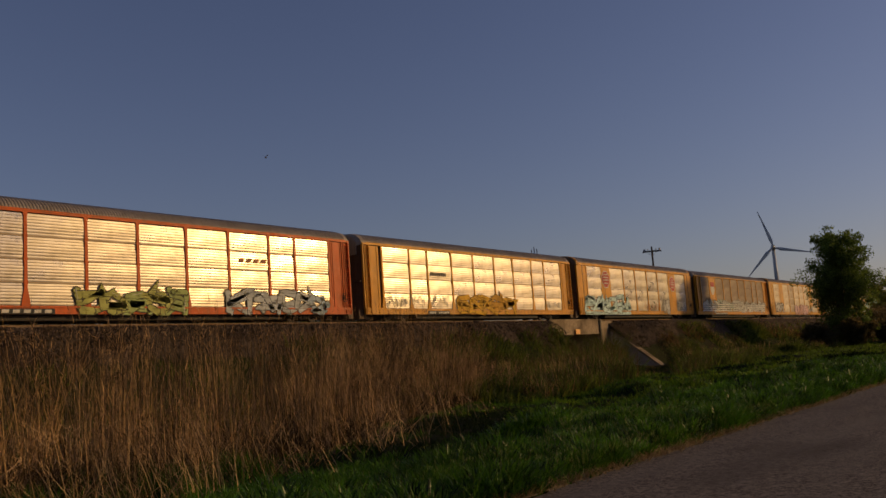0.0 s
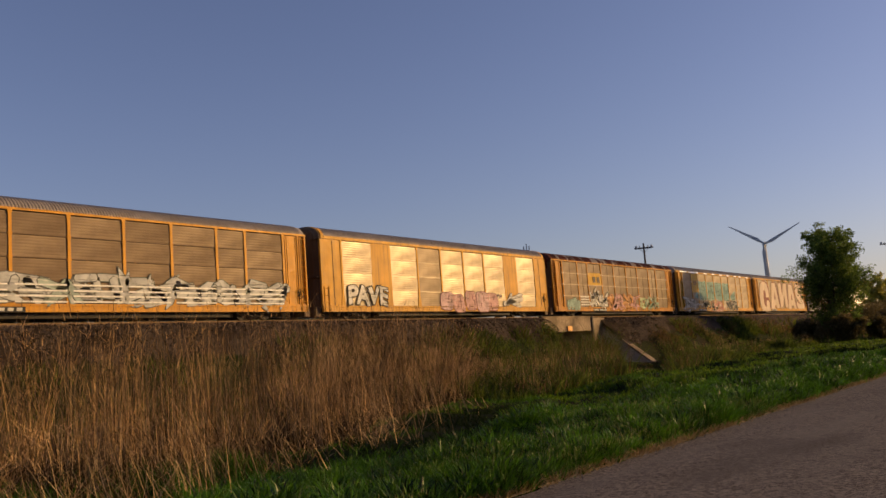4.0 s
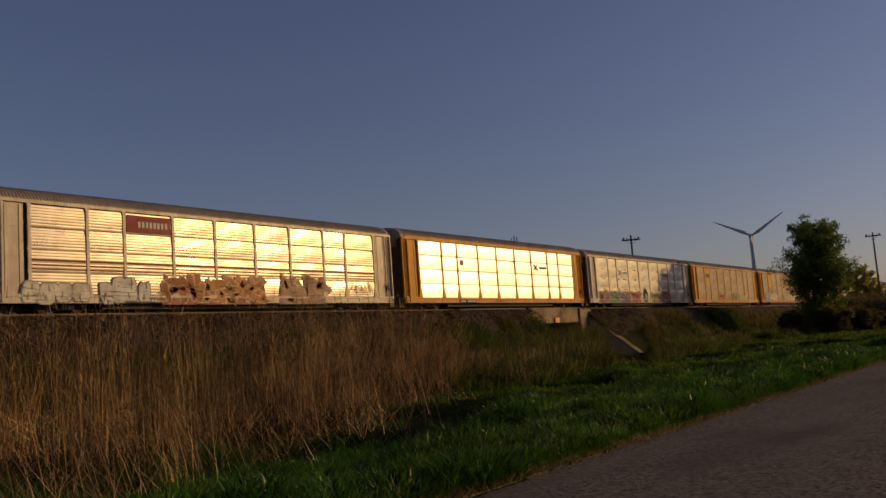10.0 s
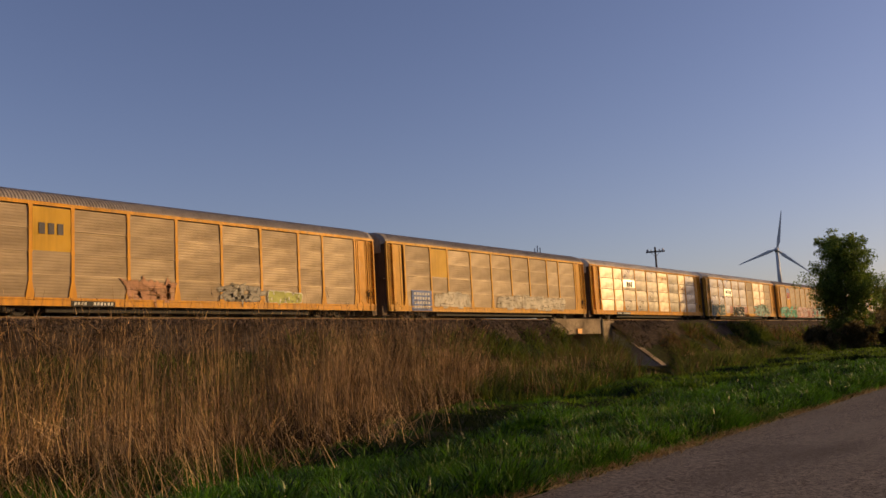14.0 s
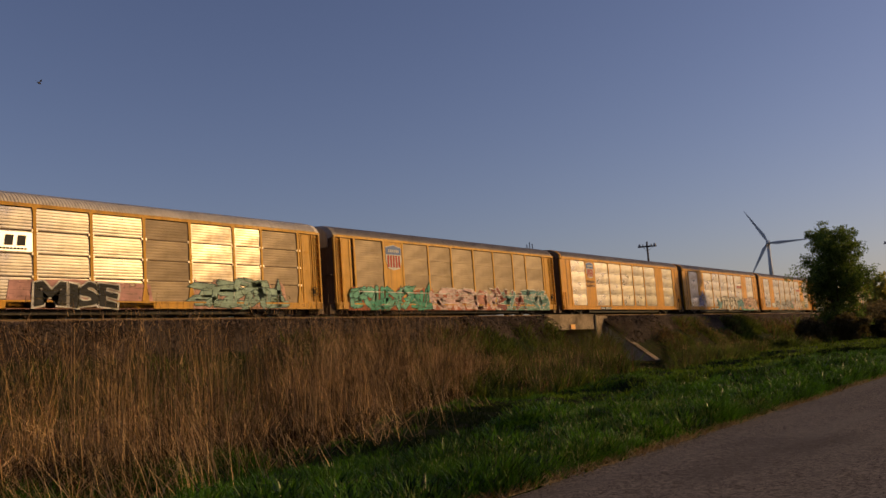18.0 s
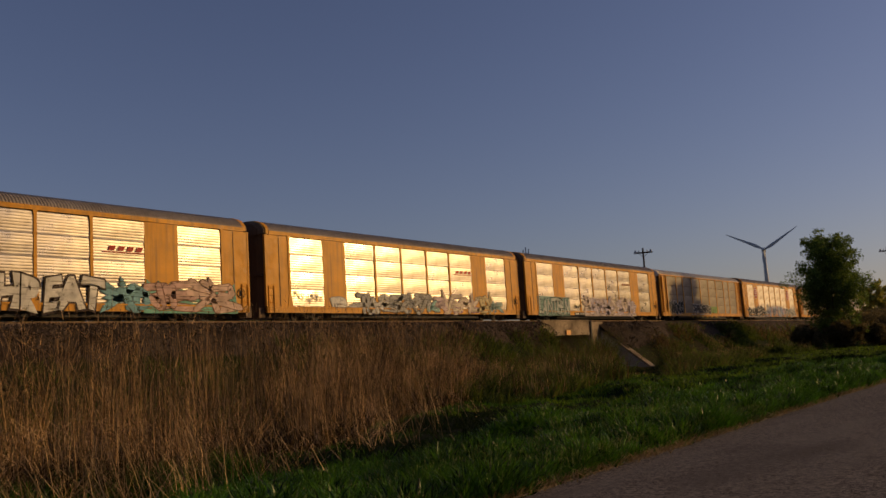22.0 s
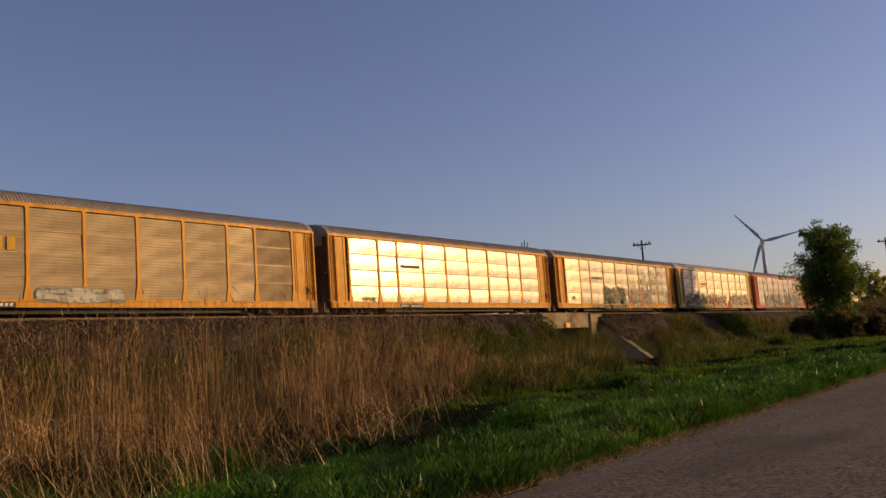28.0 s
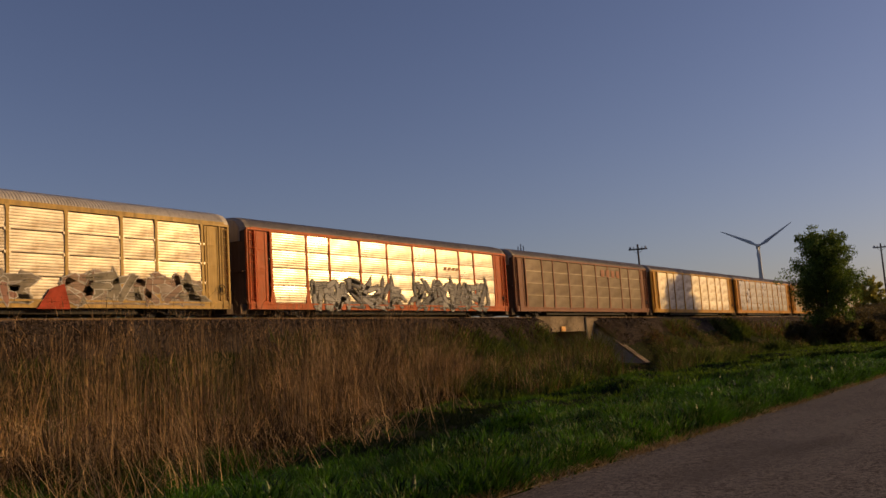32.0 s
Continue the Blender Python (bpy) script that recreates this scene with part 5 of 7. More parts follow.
patch(8, [(18.75, 3.2), (18.95, 3.2), (19.6, 3.7), (19.4, 3.7)], (0.16, 0.04, 0.04), "emblem", "dark crossed emblem")
patch(8, [(19.4, 3.2), (19.6, 3.2), (18.95, 3.7), (18.75, 3.7)], (0.16, 0.04, 0.04), "emblem", "", PROUD - 0.01)
patch(8, rect(7.65, 8.05, 3.25, 3.65), (0.34, 0.18, 0.12), "emblem", "small dark square emblem")
bars(8, 12.2, 13.6, 0.48, 0.66, RUST, 3)
marks(8, 7.3, 9.4)
car(9, "silver car carrier with grey weathered panels and low graffiti", SILVER, GREYED, ROOF_GREY)
bars(9, 19.5, 21.1, 3.38, 3.6, (0.15, 0.12, 0.1), 6)
bars(9, 8.5, 9.9, 3.4, 3.6, GREY, 8)
patch(9, [(7.6, 3.2), (7.75, 3.2), (8.4, 3.75), (8.25, 3.75)], (0.12, 0.05, 0.05), "emblem", "dark crossed emblem")
patch(9, [(8.25, 3.2), (8.4, 3.2), (7.75, 3.75), (7.6, 3.75)], (0.12, 0.05, 0.05), "emblem", "", PROUD - 0.01)
graffiti(9, 2.6, 5.1, 0.4, 1.6, (0.46, 0.28, 0.26), (0.24, 0.15, 0.16), 5, 25, under=(0.50, 0.36, 0.32))
graffiti(9, 5.4, 7.2, 0.4, 1.65, (0.20, 0.32, 0.20), (0.10, 0.16, 0.10), 3, 26, under=(0.26, 0.38, 0.26))
graffiti(9, 7.4, 10.0, 0.4, 1.6, (0.36, 0.26, 0.30), (0.08, 0.07, 0.07), 5, 27, under=(0.44, 0.36, 0.34))
graffiti(9, 10.3, 12.8, 0.4, 1.6, (0.50, 0.20, 0.18), (0.36, 0.10, 0.08), 5, 28, under=(0.52, 0.30, 0.28))
patch(9, octagon(14.2, 1.2, 0.62, 0.8), BLACK, "graffiti", "black rounded spray-painted shape")
patch(9, octagon(14.2, 1.0, 0.36, 0.4), GREY, "graffiti", "", PROUD - 0.01)
graffiti(9, 15.8, 18.4, 0.4, 1.5, (0.44, 0.38, 0.18), (0.26, 0.20, 0.10), 5, 29, under=(0.46, 0.36, 0.30))
graffiti(9, 18.9, 21.4, 0.45, 1.7, (0.48, 0.20, 0.18), (0.30, 0.10, 0.10), 5, 30, under=(0.50, 0.34, 0.28))
car(10, "yellow car carrier with beige panels and a yellow logo plate", YELLOW, DULL, ROOF_GREY)
patch(10, rect(5.4, 7.2, 2.85, 4.8), GOLD, "logo_plate", "yellow painted logo plate", NEAR - 0.03)
bars(10, 5.6, 6.9, 3.6, 4.1, (0.10, 0.09, 0.10), 3)
graffiti(10, 10.1, 12.7, 0.75, 1.75, (0.50, 0.25, 0.14), (0.42, 0.22, 0.12), 4, 31, under=(0.46, 0.26, 0.15))
graffiti(10, 15.6, 18.3, 0.8, 1.7, (0.38, 0.33, 0.26), (0.22, 0.20, 0.16), 4, 32)
graffiti(10, 18.9, 21.4, 0.7, 1.5, LIME, WHITE, 4, 33, style="bubble")
marks(10, 7.3, 9.3)
car(11, "faded yellow car carrier with beige panels and white graffiti", PALE_YELLOW, DULL, ROOF_GREY)
patch(11, rect(5.4, 7.2, 2.85, 4.8), GOLD, "logo_plate", "yellow painted logo plate", NEAR - 0.03)
patch(11, rect(3.0, 5.2, 0.46, 1.85), (0.16, 0.20, 0.36), "graffiti", "faded blue sprayed square")
for k in range(4):
    bars(11, 3.2, 5.0, 0.62 + 0.3 * k, 0.80 + 0.3 * k, WHITE, 6, depth=PROUD - 0.012)
graffiti(11, 5.5, 9.8, 0.6, 1.9, (0.58, 0.50, 0.38), (0.40, 0.31, 0.20), 5, 35, style="bubble")
graffiti(11, 13.6, 24.0, 0.6, 1.95, (0.56, 0.48, 0.36), (0.40, 0.31, 0.20), 9, 36, style="bubble")
car(12, "yellow car carrier with weathered white panels", YELLOW, BRIGHT, ROOF_PALE, (), "posts", (MEDIUM, MEDIUM, BRIGHT, BRIGHT, BRIGHT, MEDIUM, BRIGHT, MEDIUM, BRIGHT), decks="lugs")
part("logo_plate", Shape().plate(rect(7.4, 10.05, 3.1, 3.85), NEAR - 0.03, NEAR - 0.01).mesh("logo_plate", BRIGHTEST), CARS[12], "white logo plate")
bars(12, 8.0, 9.4, 3.12, 3.62, BLACK, 3, slant=0.06)
graffiti(12, 15.9, 18.2, 4.0, 4.7, RUST, RUST, 4, 37, "rust-brown blotches")
graffiti(12, 21.4, 23.2, 2.9, 3.8, RUST, GREY, 4, 38, "rust-brown blotches")
marks(12, 5.6, 8.4)
car(13, "yellow car carrier with patchy bright and dull panels and graffiti", PALE_YELLOW, MEDIUM, ROOF_PALE, (), "posts", (BRIGHT, BRIGHT, BRIGHT, BRIGHT, BRIGHT, DULL, MEDIUM, MEDIUM, DULL), decks="lugs", rise=0.05)
part("logo_plate", Shape().plate(rect(7.4, 10.05, 2.9, 3.75), NEAR - 0.03, NEAR - 0.01).mesh("logo_plate", BRIGHTEST), CARS[13], "white logo plate")
bars(13, 7.7, 8.5, 3.2, 3.6, BLACK, 3, slant=0.15)
bars(13, 8.7, 9.8, 3.15, 3.6, BLACK, 2, slant=0.06)
bars(13, 7.6, 9.8, 2.97, 3.05, BLACK, 14)
patch(13, [(8.8, 0.4), (16.2, 0.4), (16.0, 1.6), (12.0, 1.75), (9.0, 1.65)], PINK, "graffiti", "pink graffiti background", PROUD + 0.03)
lettered(13, "MISE", 10.1, 14.2, 0.5, 1.6, BLACK, WHITE, 0.04, "black graffiti letters with a white rim")
lettered(13, "IKE", 2.6, 7.0, 0.55, 1.7, (0.12, 0.16, 0.15), (0.40, 0.42, 0.36), 0.05, "dark graffiti letters with a pale rim")
graffiti(13, 18.7, 24.9, 0.45, 2.0, (0.30, 0.42, 0.33), (0.07, 0.12, 0.11), 5, 40, under=(0.55, 0.30, 0.22), shine=WHITE)
car(14, "yellow car carrier with brown panels and a colourful graffiti band", PALE_YELLOW, DULL, ROOF_GREY, (1,))
shield(14, 6.3, 3.85, 0.82, 0.85)
graffiti(14, 1.8, 10.3, 0.36, 1.95, (0.06, 0.34, 0.22), (0.04, 0.10, 0.08), 7, 41, under=(0.40, 0.12, 0.06), fill2=(0.14, 0.42, 0.30), shine=WHITE)
graffiti(14, 10.3, 18.3, 0.38, 1.95, (0.62, 0.40, 0.36), (0.70, 0.64, 0.56), 6, 42, under=(0.48, 0.16, 0.10), fill2=(0.55, 0.24, 0.18), shine=WHITE)
graffiti(14, 18.5, 26.6, 0.38, 2.0, (0.12, 0.28, 0.26), (0.66, 0.62, 0.56), 6, 43, under=(0.16, 0.30, 0.24), fill2=(0.24, 0.06, 0.05), shine=WHITE)
for b in range(9):
    patch(14, rect(POSTS[b] + 0.16, POSTS[b + 1] - 0.16, 1.50, 1.55), WHITE, "graffiti", "thin white line sprayed along a rib", PROUD - 0.026)
car(15, "yellow smooth-sided car carrier with bright panels and a shield emblem", YELLOW, BRIGHT, ROOF_GREY, WINDOWED, "windows")
shield(15, 6.2, 4.05, 0.70, 0.76)
bars(15, 5.4, 7.0, 2.85, 3.1, (0.2, 0.1, 0.06), 8, depth=NEAR - 0.05)
bars(15, 5.4, 7.0, 2.48, 2.73, (0.2, 0.1, 0.06), 7, depth=NEAR - 0.05)
marks(15, 7.9, 10.0)
car(16, "yellow smooth-sided car carrier with white graffiti lettering", YELLOW, BRIGHT, ROOF_GREY, WINDOWED, "windows")
graffiti(16, 5.4, 7.5, 0.62, 2.1, (0.34, 0.30, 0.44), WHITE, 2, 44, fill2=(0.5, 0.42, 0.40))
patch(16, [(5.9, 2.0), (7.0, 2.0), (6.5, 2.8)], (0.30, 0.26, 0.36), "graffiti", "violet spray-painted point")
lettered(16, "THREAT", 12.8, 19.0, 0.42, 1.98, WHITE, (0.06, 0.04, 0.035), 0.055, "white graffiti letters with a black rim")
graffiti(16, 19.1, 21.3, 0.4, 1.85, (0.18, 0.36, 0.38), (0.10, 0.20, 0.22), 2, 48)
graffiti(16, 11.7, 12.8, 0.4, 1.65, (0.18, 0.36, 0.38), (0.10, 0.20, 0.22), 1, 49)
graffiti(16, 21.4, 26.9, 0.36, 2.0, (0.62, 0.42, 0.32), (0.20, 0.10, 0.06), 4, 46, under=(0.16, 0.40, 0.30), fill2=(0.55, 0.34, 0.27))
bars(16, 19.2, 21.2, 3.32, 3.55, RED, 4, slant=0.12)
patch(16, rect(19.0, 21.3, 3.22, 3.27), RED, "stripe", "thin red line")
marks(16, 9.0, 11.5)
car(17, "yellow smooth-sided car carrier with white and violet graffiti", YELLOW, BRIGHT, ROOF_GREY, WINDOWED, "windows")
graffiti(17, 2.7, 5.1, 0.9, 1.8, GREY, WHITE, 5, 47, "thin grey spray-painted scrawl")
graffiti(17, 5.9, 7.1, 0.65, 1.45, WHITE, GREY, 1, 48, style="bubble")
graffiti(17, 8.3, 15.7, 0.42, 1.75, (0.60, 0.56, 0.50), (0.09, 0.08, 0.08), 7, 57, fill2=(0.40, 0.38, 0.35), shine=BLACK)
graffiti(17, 15.7, 16.6, 0.45, 1.7, (0.26, 0.46, 0.40), GREY, 1, 87)
graffiti(17, 16.6, 21.8, 0.42, 1.9, (0.62, 0.46, 0.42), (0.32, 0.20, 0.26), 5, 58, fill2=(0.64, 0.52, 0.38), shine=WHITE)
graffiti(17, 21.8, 23.6, 0.36, 1.75, (0.62, 0.48, 0.24), (0.22, 0.18, 0.14), 2, 50, fill2=(0.30, 0.32, 0.28))
graffiti(17, 23.6, 25.2, 0.6, 1.35, (0.28, 0.40, 0.36), GREY, 2, 90)
bars(17, 19.1, 21.2, 3.4, 3.62, RED, 4, slant=0.12)
patch(17, rect(19.0, 21.3, 3.3, 3.35), RED, "stripe", "thin red line")
car(18, "yellow smooth-sided car carrier with lilac and teal graffiti", YELLOW, BRIGHT, ROOF_GREY, WINDOWED, "windows")
patch(18, [(2.35, 0.36), (7.95, 0.36), (8.0, 1.95), (2.3, 2.05)], (0.18, 0.29, 0.25), "graffiti", "teal graffiti background", PROUD + 0.01)
lettered(18, "LANTERN", 2.5, 7.8, 0.5, 1.85, (0.44, 0.47, 0.42), (0.10, 0.16, 0.15), 0.02, "pale graffiti letters on teal")
graffiti(18, 11.0, 22.0, 0.36, 2.15, (0.56, 0.44, 0.36), (0.36, 0.28, 0.30), 8, 50, under=(0.48, 0.38, 0.34), fill2=(0.48, 0.40, 0.44), shine=WHITE)
graffiti(18, 8.9, 10.1, 0.87, 1.55, BLACK, GREY, 3, 51, "small black scrawl")
bars(18, 19.2, 21.2, 3.4, 3.6, RUST, 4, slant=0.12)
marks(18, 8.9, 11.0)
car(19, "yellow car carrier with dull grey panels and black graffiti letters", YELLOW, ASHEN, ROOF_PALE, decks="lines")
lettered(19, "MOOS", 3.2, 6.75, 0.65, 2.05, BLACK, WHITE, 0.06, "black graffiti letters with a white rim")
graffiti(19, 9.9, 15.8, 0.64, 1.95, (0.07, 0.06, 0.055), (0.62, 0.58, 0.52), 6, 52, under=(0.40, 0.37, 0.32))
patch(19, rect(16.1, 18.3, 0.8, 1.6), (0.16, 0.28, 0.07), "graffiti", "green spray-painted block", PROUD + 0.02)
for i in range(6):
    patch(19, rect(9.4 + 1.6 * i, 9.9 + 1.6 * i, 0.28, 0.5), GOLD, "bracket", "", NEAR - 0.05)
car(20, "yellow smooth-sided car carrier with red emblems and dark graffiti", YELLOW, MEDIUM, ROOF_GREY, WINDOWED, "windows")
red_octagons(20)
graffiti(20, 2.4, 9.9, 0.34, 1.9, (0.06, 0.05, 0.05), (0.66, 0.62, 0.58), 6, 53, under=(0.40, 0.30, 0.28))
graffiti(20, 10.3, 20.3, 0.4, 2.0, (0.50, 0.36, 0.36), (0.20, 0.24, 0.40), 8, 54, fill2=(0.34, 0.38, 0.50), shine=WHITE)
graffiti(20, 20.5, 26.2, 0.4, 1.9, GREY, WHITE, 5, 55)
car(21, "yellow car carrier with greyish beige panels", YELLOW, DULL, ROOF_GREY, (), "posts", (DULL, DULL, DULL, DULL, DULL, DULL, DULL, DULL, DARK))
bars(21, 8.0, 9.7, 2.9, 3.5, GOLD, 3)
graffiti(21, 10.5, 14.9, 0.6, 1.4, (0.48, 0.45, 0.40), (0.28, 0.25, 0.20), 5, 56, style="bubble")
marks(21, 7.1, 9.5)
car(22, "yellow car carrier with bright panels and dark lettering marks", YELLOW, BRIGHT, ROOF_GREY)
bars(22, 7.6, 9.7, 3.12, 3.34, (0.16, 0.13, 0.10), 8)
graffiti(22, 3.5, 4.8, 0.8, 1.2, BLACK, BLACK, 4, 57, "small black scrawl")
marks(22, 7.4, 9.7)
car(23, "yellow car carrier with bright panels and dark green graffiti", YELLOW, BRIGHT, ROOF_GREY, (), "posts", (MEDIUM, BRIGHT, BRIGHT, BRIGHT, BRIGHT, BRIGHT, BRIGHT, BRIGHT, BRIGHT))
bars(23, 7.6, 9.8, 3.12, 3.34, (0.16, 0.13, 0.10), 8)
graffiti(23, 10.0, 14.7, 0.34, 2.45, (0.13, 0.12, 0.09), (0.05, 0.05, 0.04), 3, 63, under=(0.17, 0.17, 0.11), fill2=(0.22, 0.21, 0.16), shine=WHITE)
graffiti(23, 3.3, 4.0, 0.95, 1.7, BLACK, BLACK, 2, 61, "small black scrawl")
graffiti(23, 15.7, 21.4, 0.36, 2.5, (0.48, 0.20, 0.15), (0.60, 0.52, 0.44), 5, 66, weight=0.10, fill2=(0.30, 0.24, 0.22))
marks(23, 7.4, 9.7)
car(24, "faded car carrier with pale panels and a low green graffiti band", FADED_CREAM, MEDIUM, ROOF_PALE, decks="lugs", rise=0.12)
for z_ in (2.98, 3.62):
    patch(24, rect(8.0, 9.7, z_, z_ + 0.06), (0.16, 0.11, 0.08), "logo_line", "faded dark line of a logo")
for x_ in (7.78, 9.86):
    patch(24, rect(x_, x_ + 0.07, 3.12, 3.52), (0.16, 0.11, 0.08), "logo_line", "faded dark line of a logo")
bars(24, 8.15, 9.55, 3.2, 3.46, RUST, 5, slant=0.1)
graffiti(24, 2.9, 11.0, 0.62, 2.15, (0.30, 0.25, 0.16), (0.62, 0.57, 0.48), 6, 60, under=(0.40, 0.33, 0.24), fill2=(0.22, 0.22, 0.12))
graffiti(24, 11.0, 16.6, 0.62, 2.1, (0.40, 0.20, 0.14), (0.64, 0.58, 0.50), 5, 84, under=(0.42, 0.34, 0.26), fill2=(0.30, 0.24, 0.17))
graffiti(24, 18.2, 26.0, 0.62, 2.2, (0.38, 0.24, 0.17), (0.64, 0.58, 0.50), 6, 81, under=(0.42, 0.32, 0.25), fill2=(0.30, 0.25, 0.18))
patch(24, rect(2.4, 11.2, 0.34, 0.78), (0.13, 0.14, 0.05), "graffiti", "green spray-painted band")
patch(24, [(11.6, 0.36), (12.3, 0.36), (12.2, 1.9), (11.8, 1.7)], (0.50, 0.09, 0.05), "graffiti", "red spray-painted wedge", PROUD - 0.03)
patch(24, [(17.0, 0.36), (18.6, 0.36), (18.3, 1.5), (17.6, 1.25)], (0.50, 0.07, 0.03), "graffiti", "red spray-painted wedge", PROUD - 0.03)
car(25, "orange car carrier with bright white panels and grey graffiti", ORANGE, BRIGHT, ROOF_GREY)
graffiti(25, 5.8, 14.2, 0.36, 2.4, (0.26, 0.235, 0.215), (0.09, 0.082, 0.08), 8, 75, fill2=(0.42, 0.385, 0.345), shine=WHITE)
graffiti(25, 15.6, 24.9, 0.36, 2.6, (0.26, 0.235, 0.215), (0.09, 0.082, 0.08), 8, 78, fill2=(0.42, 0.385, 0.345), shine=WHITE)
bars(25, 19.2, 21.2, 3.36, 3.6, RUST, 4, slant=0.12)
car(26, "brown car carrier with dull brown panels", BROWN, DARK, ROOF_GREY)
bars(26, 16.6, 21.2, 3.8, 4.5, RUST, 4)
car(27, "pale yellow car carrier with white panels", PALE_YELLOW, MEDIUM, ROOF_GREY)
car(28, "yellow car carrier with bright panels", YELLOW, BRIGHT, ROOF_GREY)
car(29, "yellow car carrier with beige panels", YELLOW, DULL, ROOF_GREY)
car(30, "faded yellow car carrier with bright panels", PALE_YELLOW, BRIGHT, ROOF_GREY)

# ---- wind turbine, far off ----
HUB = Vector((783.0, 219.1, 79.4))
toward = Vector((-HUB.x, -HUB.y, 0)).normalized()
yaw = math.degrees(math.atan2(toward.y, toward.x)) + 90
turbine = tagged(new("wind_turbine"), "white three-bladed wind turbine turning far behind the railway", "wind turbine")
turbine.matrix_world = pose(HUB.x, HUB.y, 0, 0, 0, yaw)
part("tower", Shape().tube((0, 3.5, 0), (0, 3.5, 40), 2.3, 1.9, 20, False).tube((0, 3.5, 40), (0, 3.5, 78), 1.9, 1.35, 20).mesh("tower", TOWER, True), turbine)
part("nacelle", Shape().box(-1.7, 1.7, 1.2, 9.5, HUB.z - 1.7, HUB.z + 1.9).mesh("nacelle", TOWER), turbine)
rotor = part("rotor", Shape().tube((0, -1.6, 0), (0, 1.2, 0), 0.7, 1.7, 16).mesh("rotor", TOWER, True), turbine, "three-bladed rotor")
rotor.matrix_basis = pose(0, 0, HUB.z)


def blade_mesh():
    sh = Shape()
    stations = [(1.0, 0.9, 0.9), (4.0, 1.0, 0.8), (9.0, 1.65, 0.5), (20.0, 1.15, 0.3), (32.0, 0.75, 0.18), (40.5, 0.42, 0.08), (43.5, 0.12, 0.04)]
    v, f = [], []
    for r_, c_, d_ in [(1 + 0.78 * (a - 1), b, c) for a, b, c in stations]:
        v += [(-c_ * 0.5, 0, r_), (0, -d_, r_), (c_ * 1.3, -d_ * 0.2, r_), (0, d_, r_)]
    for i in range(len(stations) - 1):
        for j in range(4):
            f.append((i * 4 + j, i * 4 + (j + 1) % 4, i * 4 + 4 + (j + 1) % 4, i * 4 + 4 + j))
    f.append((24, 25, 26, 27))
    return sh.add(v, f).mesh("blade", TOWER)


BLADE = blade_mesh()
for i in range(3):
    part("blade", BLADE, rotor, m=pose(0, 0, 0, 0, 120 * i, 0))


# ---- utility poles and the mast ----
def utility_pole(x, y, top, rz, lean=0.0):
    root = tagged(new("utility_pole"), "dark wooden utility pole with one crossarm", "utility pole", "utility poles")
    base = float(ground_height(x, y)) - 0.2
    root.matrix_world = pose(x, y, base, 0, lean, rz)
    h = top - base
    part("pole", Shape().tube((0, 0, 0), (0, 0, h), 0.19, 0.12, 10).mesh("pole", POLE_WOOD, True), root)
    sh = Shape().box(-0.07, 0.07, -1.25, 1.25, h - 0.75, h - 0.55)
    part("crossarm", sh.mesh("crossarm", POLE_WOOD), root)
    part("brace", Shape().tube((0.09, -0.6, h - 0.75), (0.09, 0, h - 1.3), 0.025, 0.025, 5).tube((0.09, 0.6, h - 0.75), (0.09, 0, h - 1.3), 0.025, 0.025, 5).mesh("brace", IRON), root)
    for yy in (-1.1, -0.55, 0.55, 1.1):
        part("insulator", Shape().tube((0, yy, h - 0.55), (0, yy, h - 0.33), 0.06, 0.08, 8).mesh("insulator", GLASSY), root, "grey insulator")
    for yy in (-1.0, 1.0):
        part("transformer_can", Shape().tube((-0.12, yy, h - 0.72), (-0.12, yy, h - 0.30), 0.12, 0.12, 8).mesh("transformer_can", GLASSY), root, "small grey can")
    return root


utility_pole(113.5, 47.8, 15.2, 25, 2.5)
utility_pole(166.0, 26.0, 16.0, 15, 0)

mast = tagged(new("antenna_mast"), "distant grey mast with three antennas on top", "mast")
mast.matrix_world = pose(258, 150.7, 0, 0, 0, 30)
part("pole", Shape().tube((0, 0, 0), (0, 0, 36.0), 0.5, 0.25, 10).mesh("pole", TOWER), mast)
for i, (a, b) in enumerate(((-0.9, 35.6), (0.0, 36.3), (0.9, 35.5))):
    part("antenna", Shape().box(-0.12, 0.12, a - 0.17, a + 0.17, b - 0.4, b + 1.5).mesh("antenna", GLASSY), mast)
part("bracket", Shape().box(-0.08, 0.08, -1.1, 1.1, 35.3, 35.5).mesh("bracket", GLASSY), mast)


# ---- a small insect that darts past ----
insect = tagged(new("flying_insect"), "small dark insect flying past against the sky", "insect")
part("body", Shape().tube((-0.008, 0, 0), (0.001, 0, 0), 0.0012, 0.0032, 8).tube((0.001, 0, 0), (0.009, 0, 0), 0.0032, 0.0016, 8).mesh("body", IRON), insect)
for side in (-1, 1):
    part("wing", Shape().add([(0.003, 0, 0.002), (0.006, side * 0.005, 0.006), (-0.003, side * 0.011, 0.009), (-0.006, side * 0.007, 0.006)], [(0, 1, 2, 3)]).mesh("wing", IRON), insect, "thin folded wing")


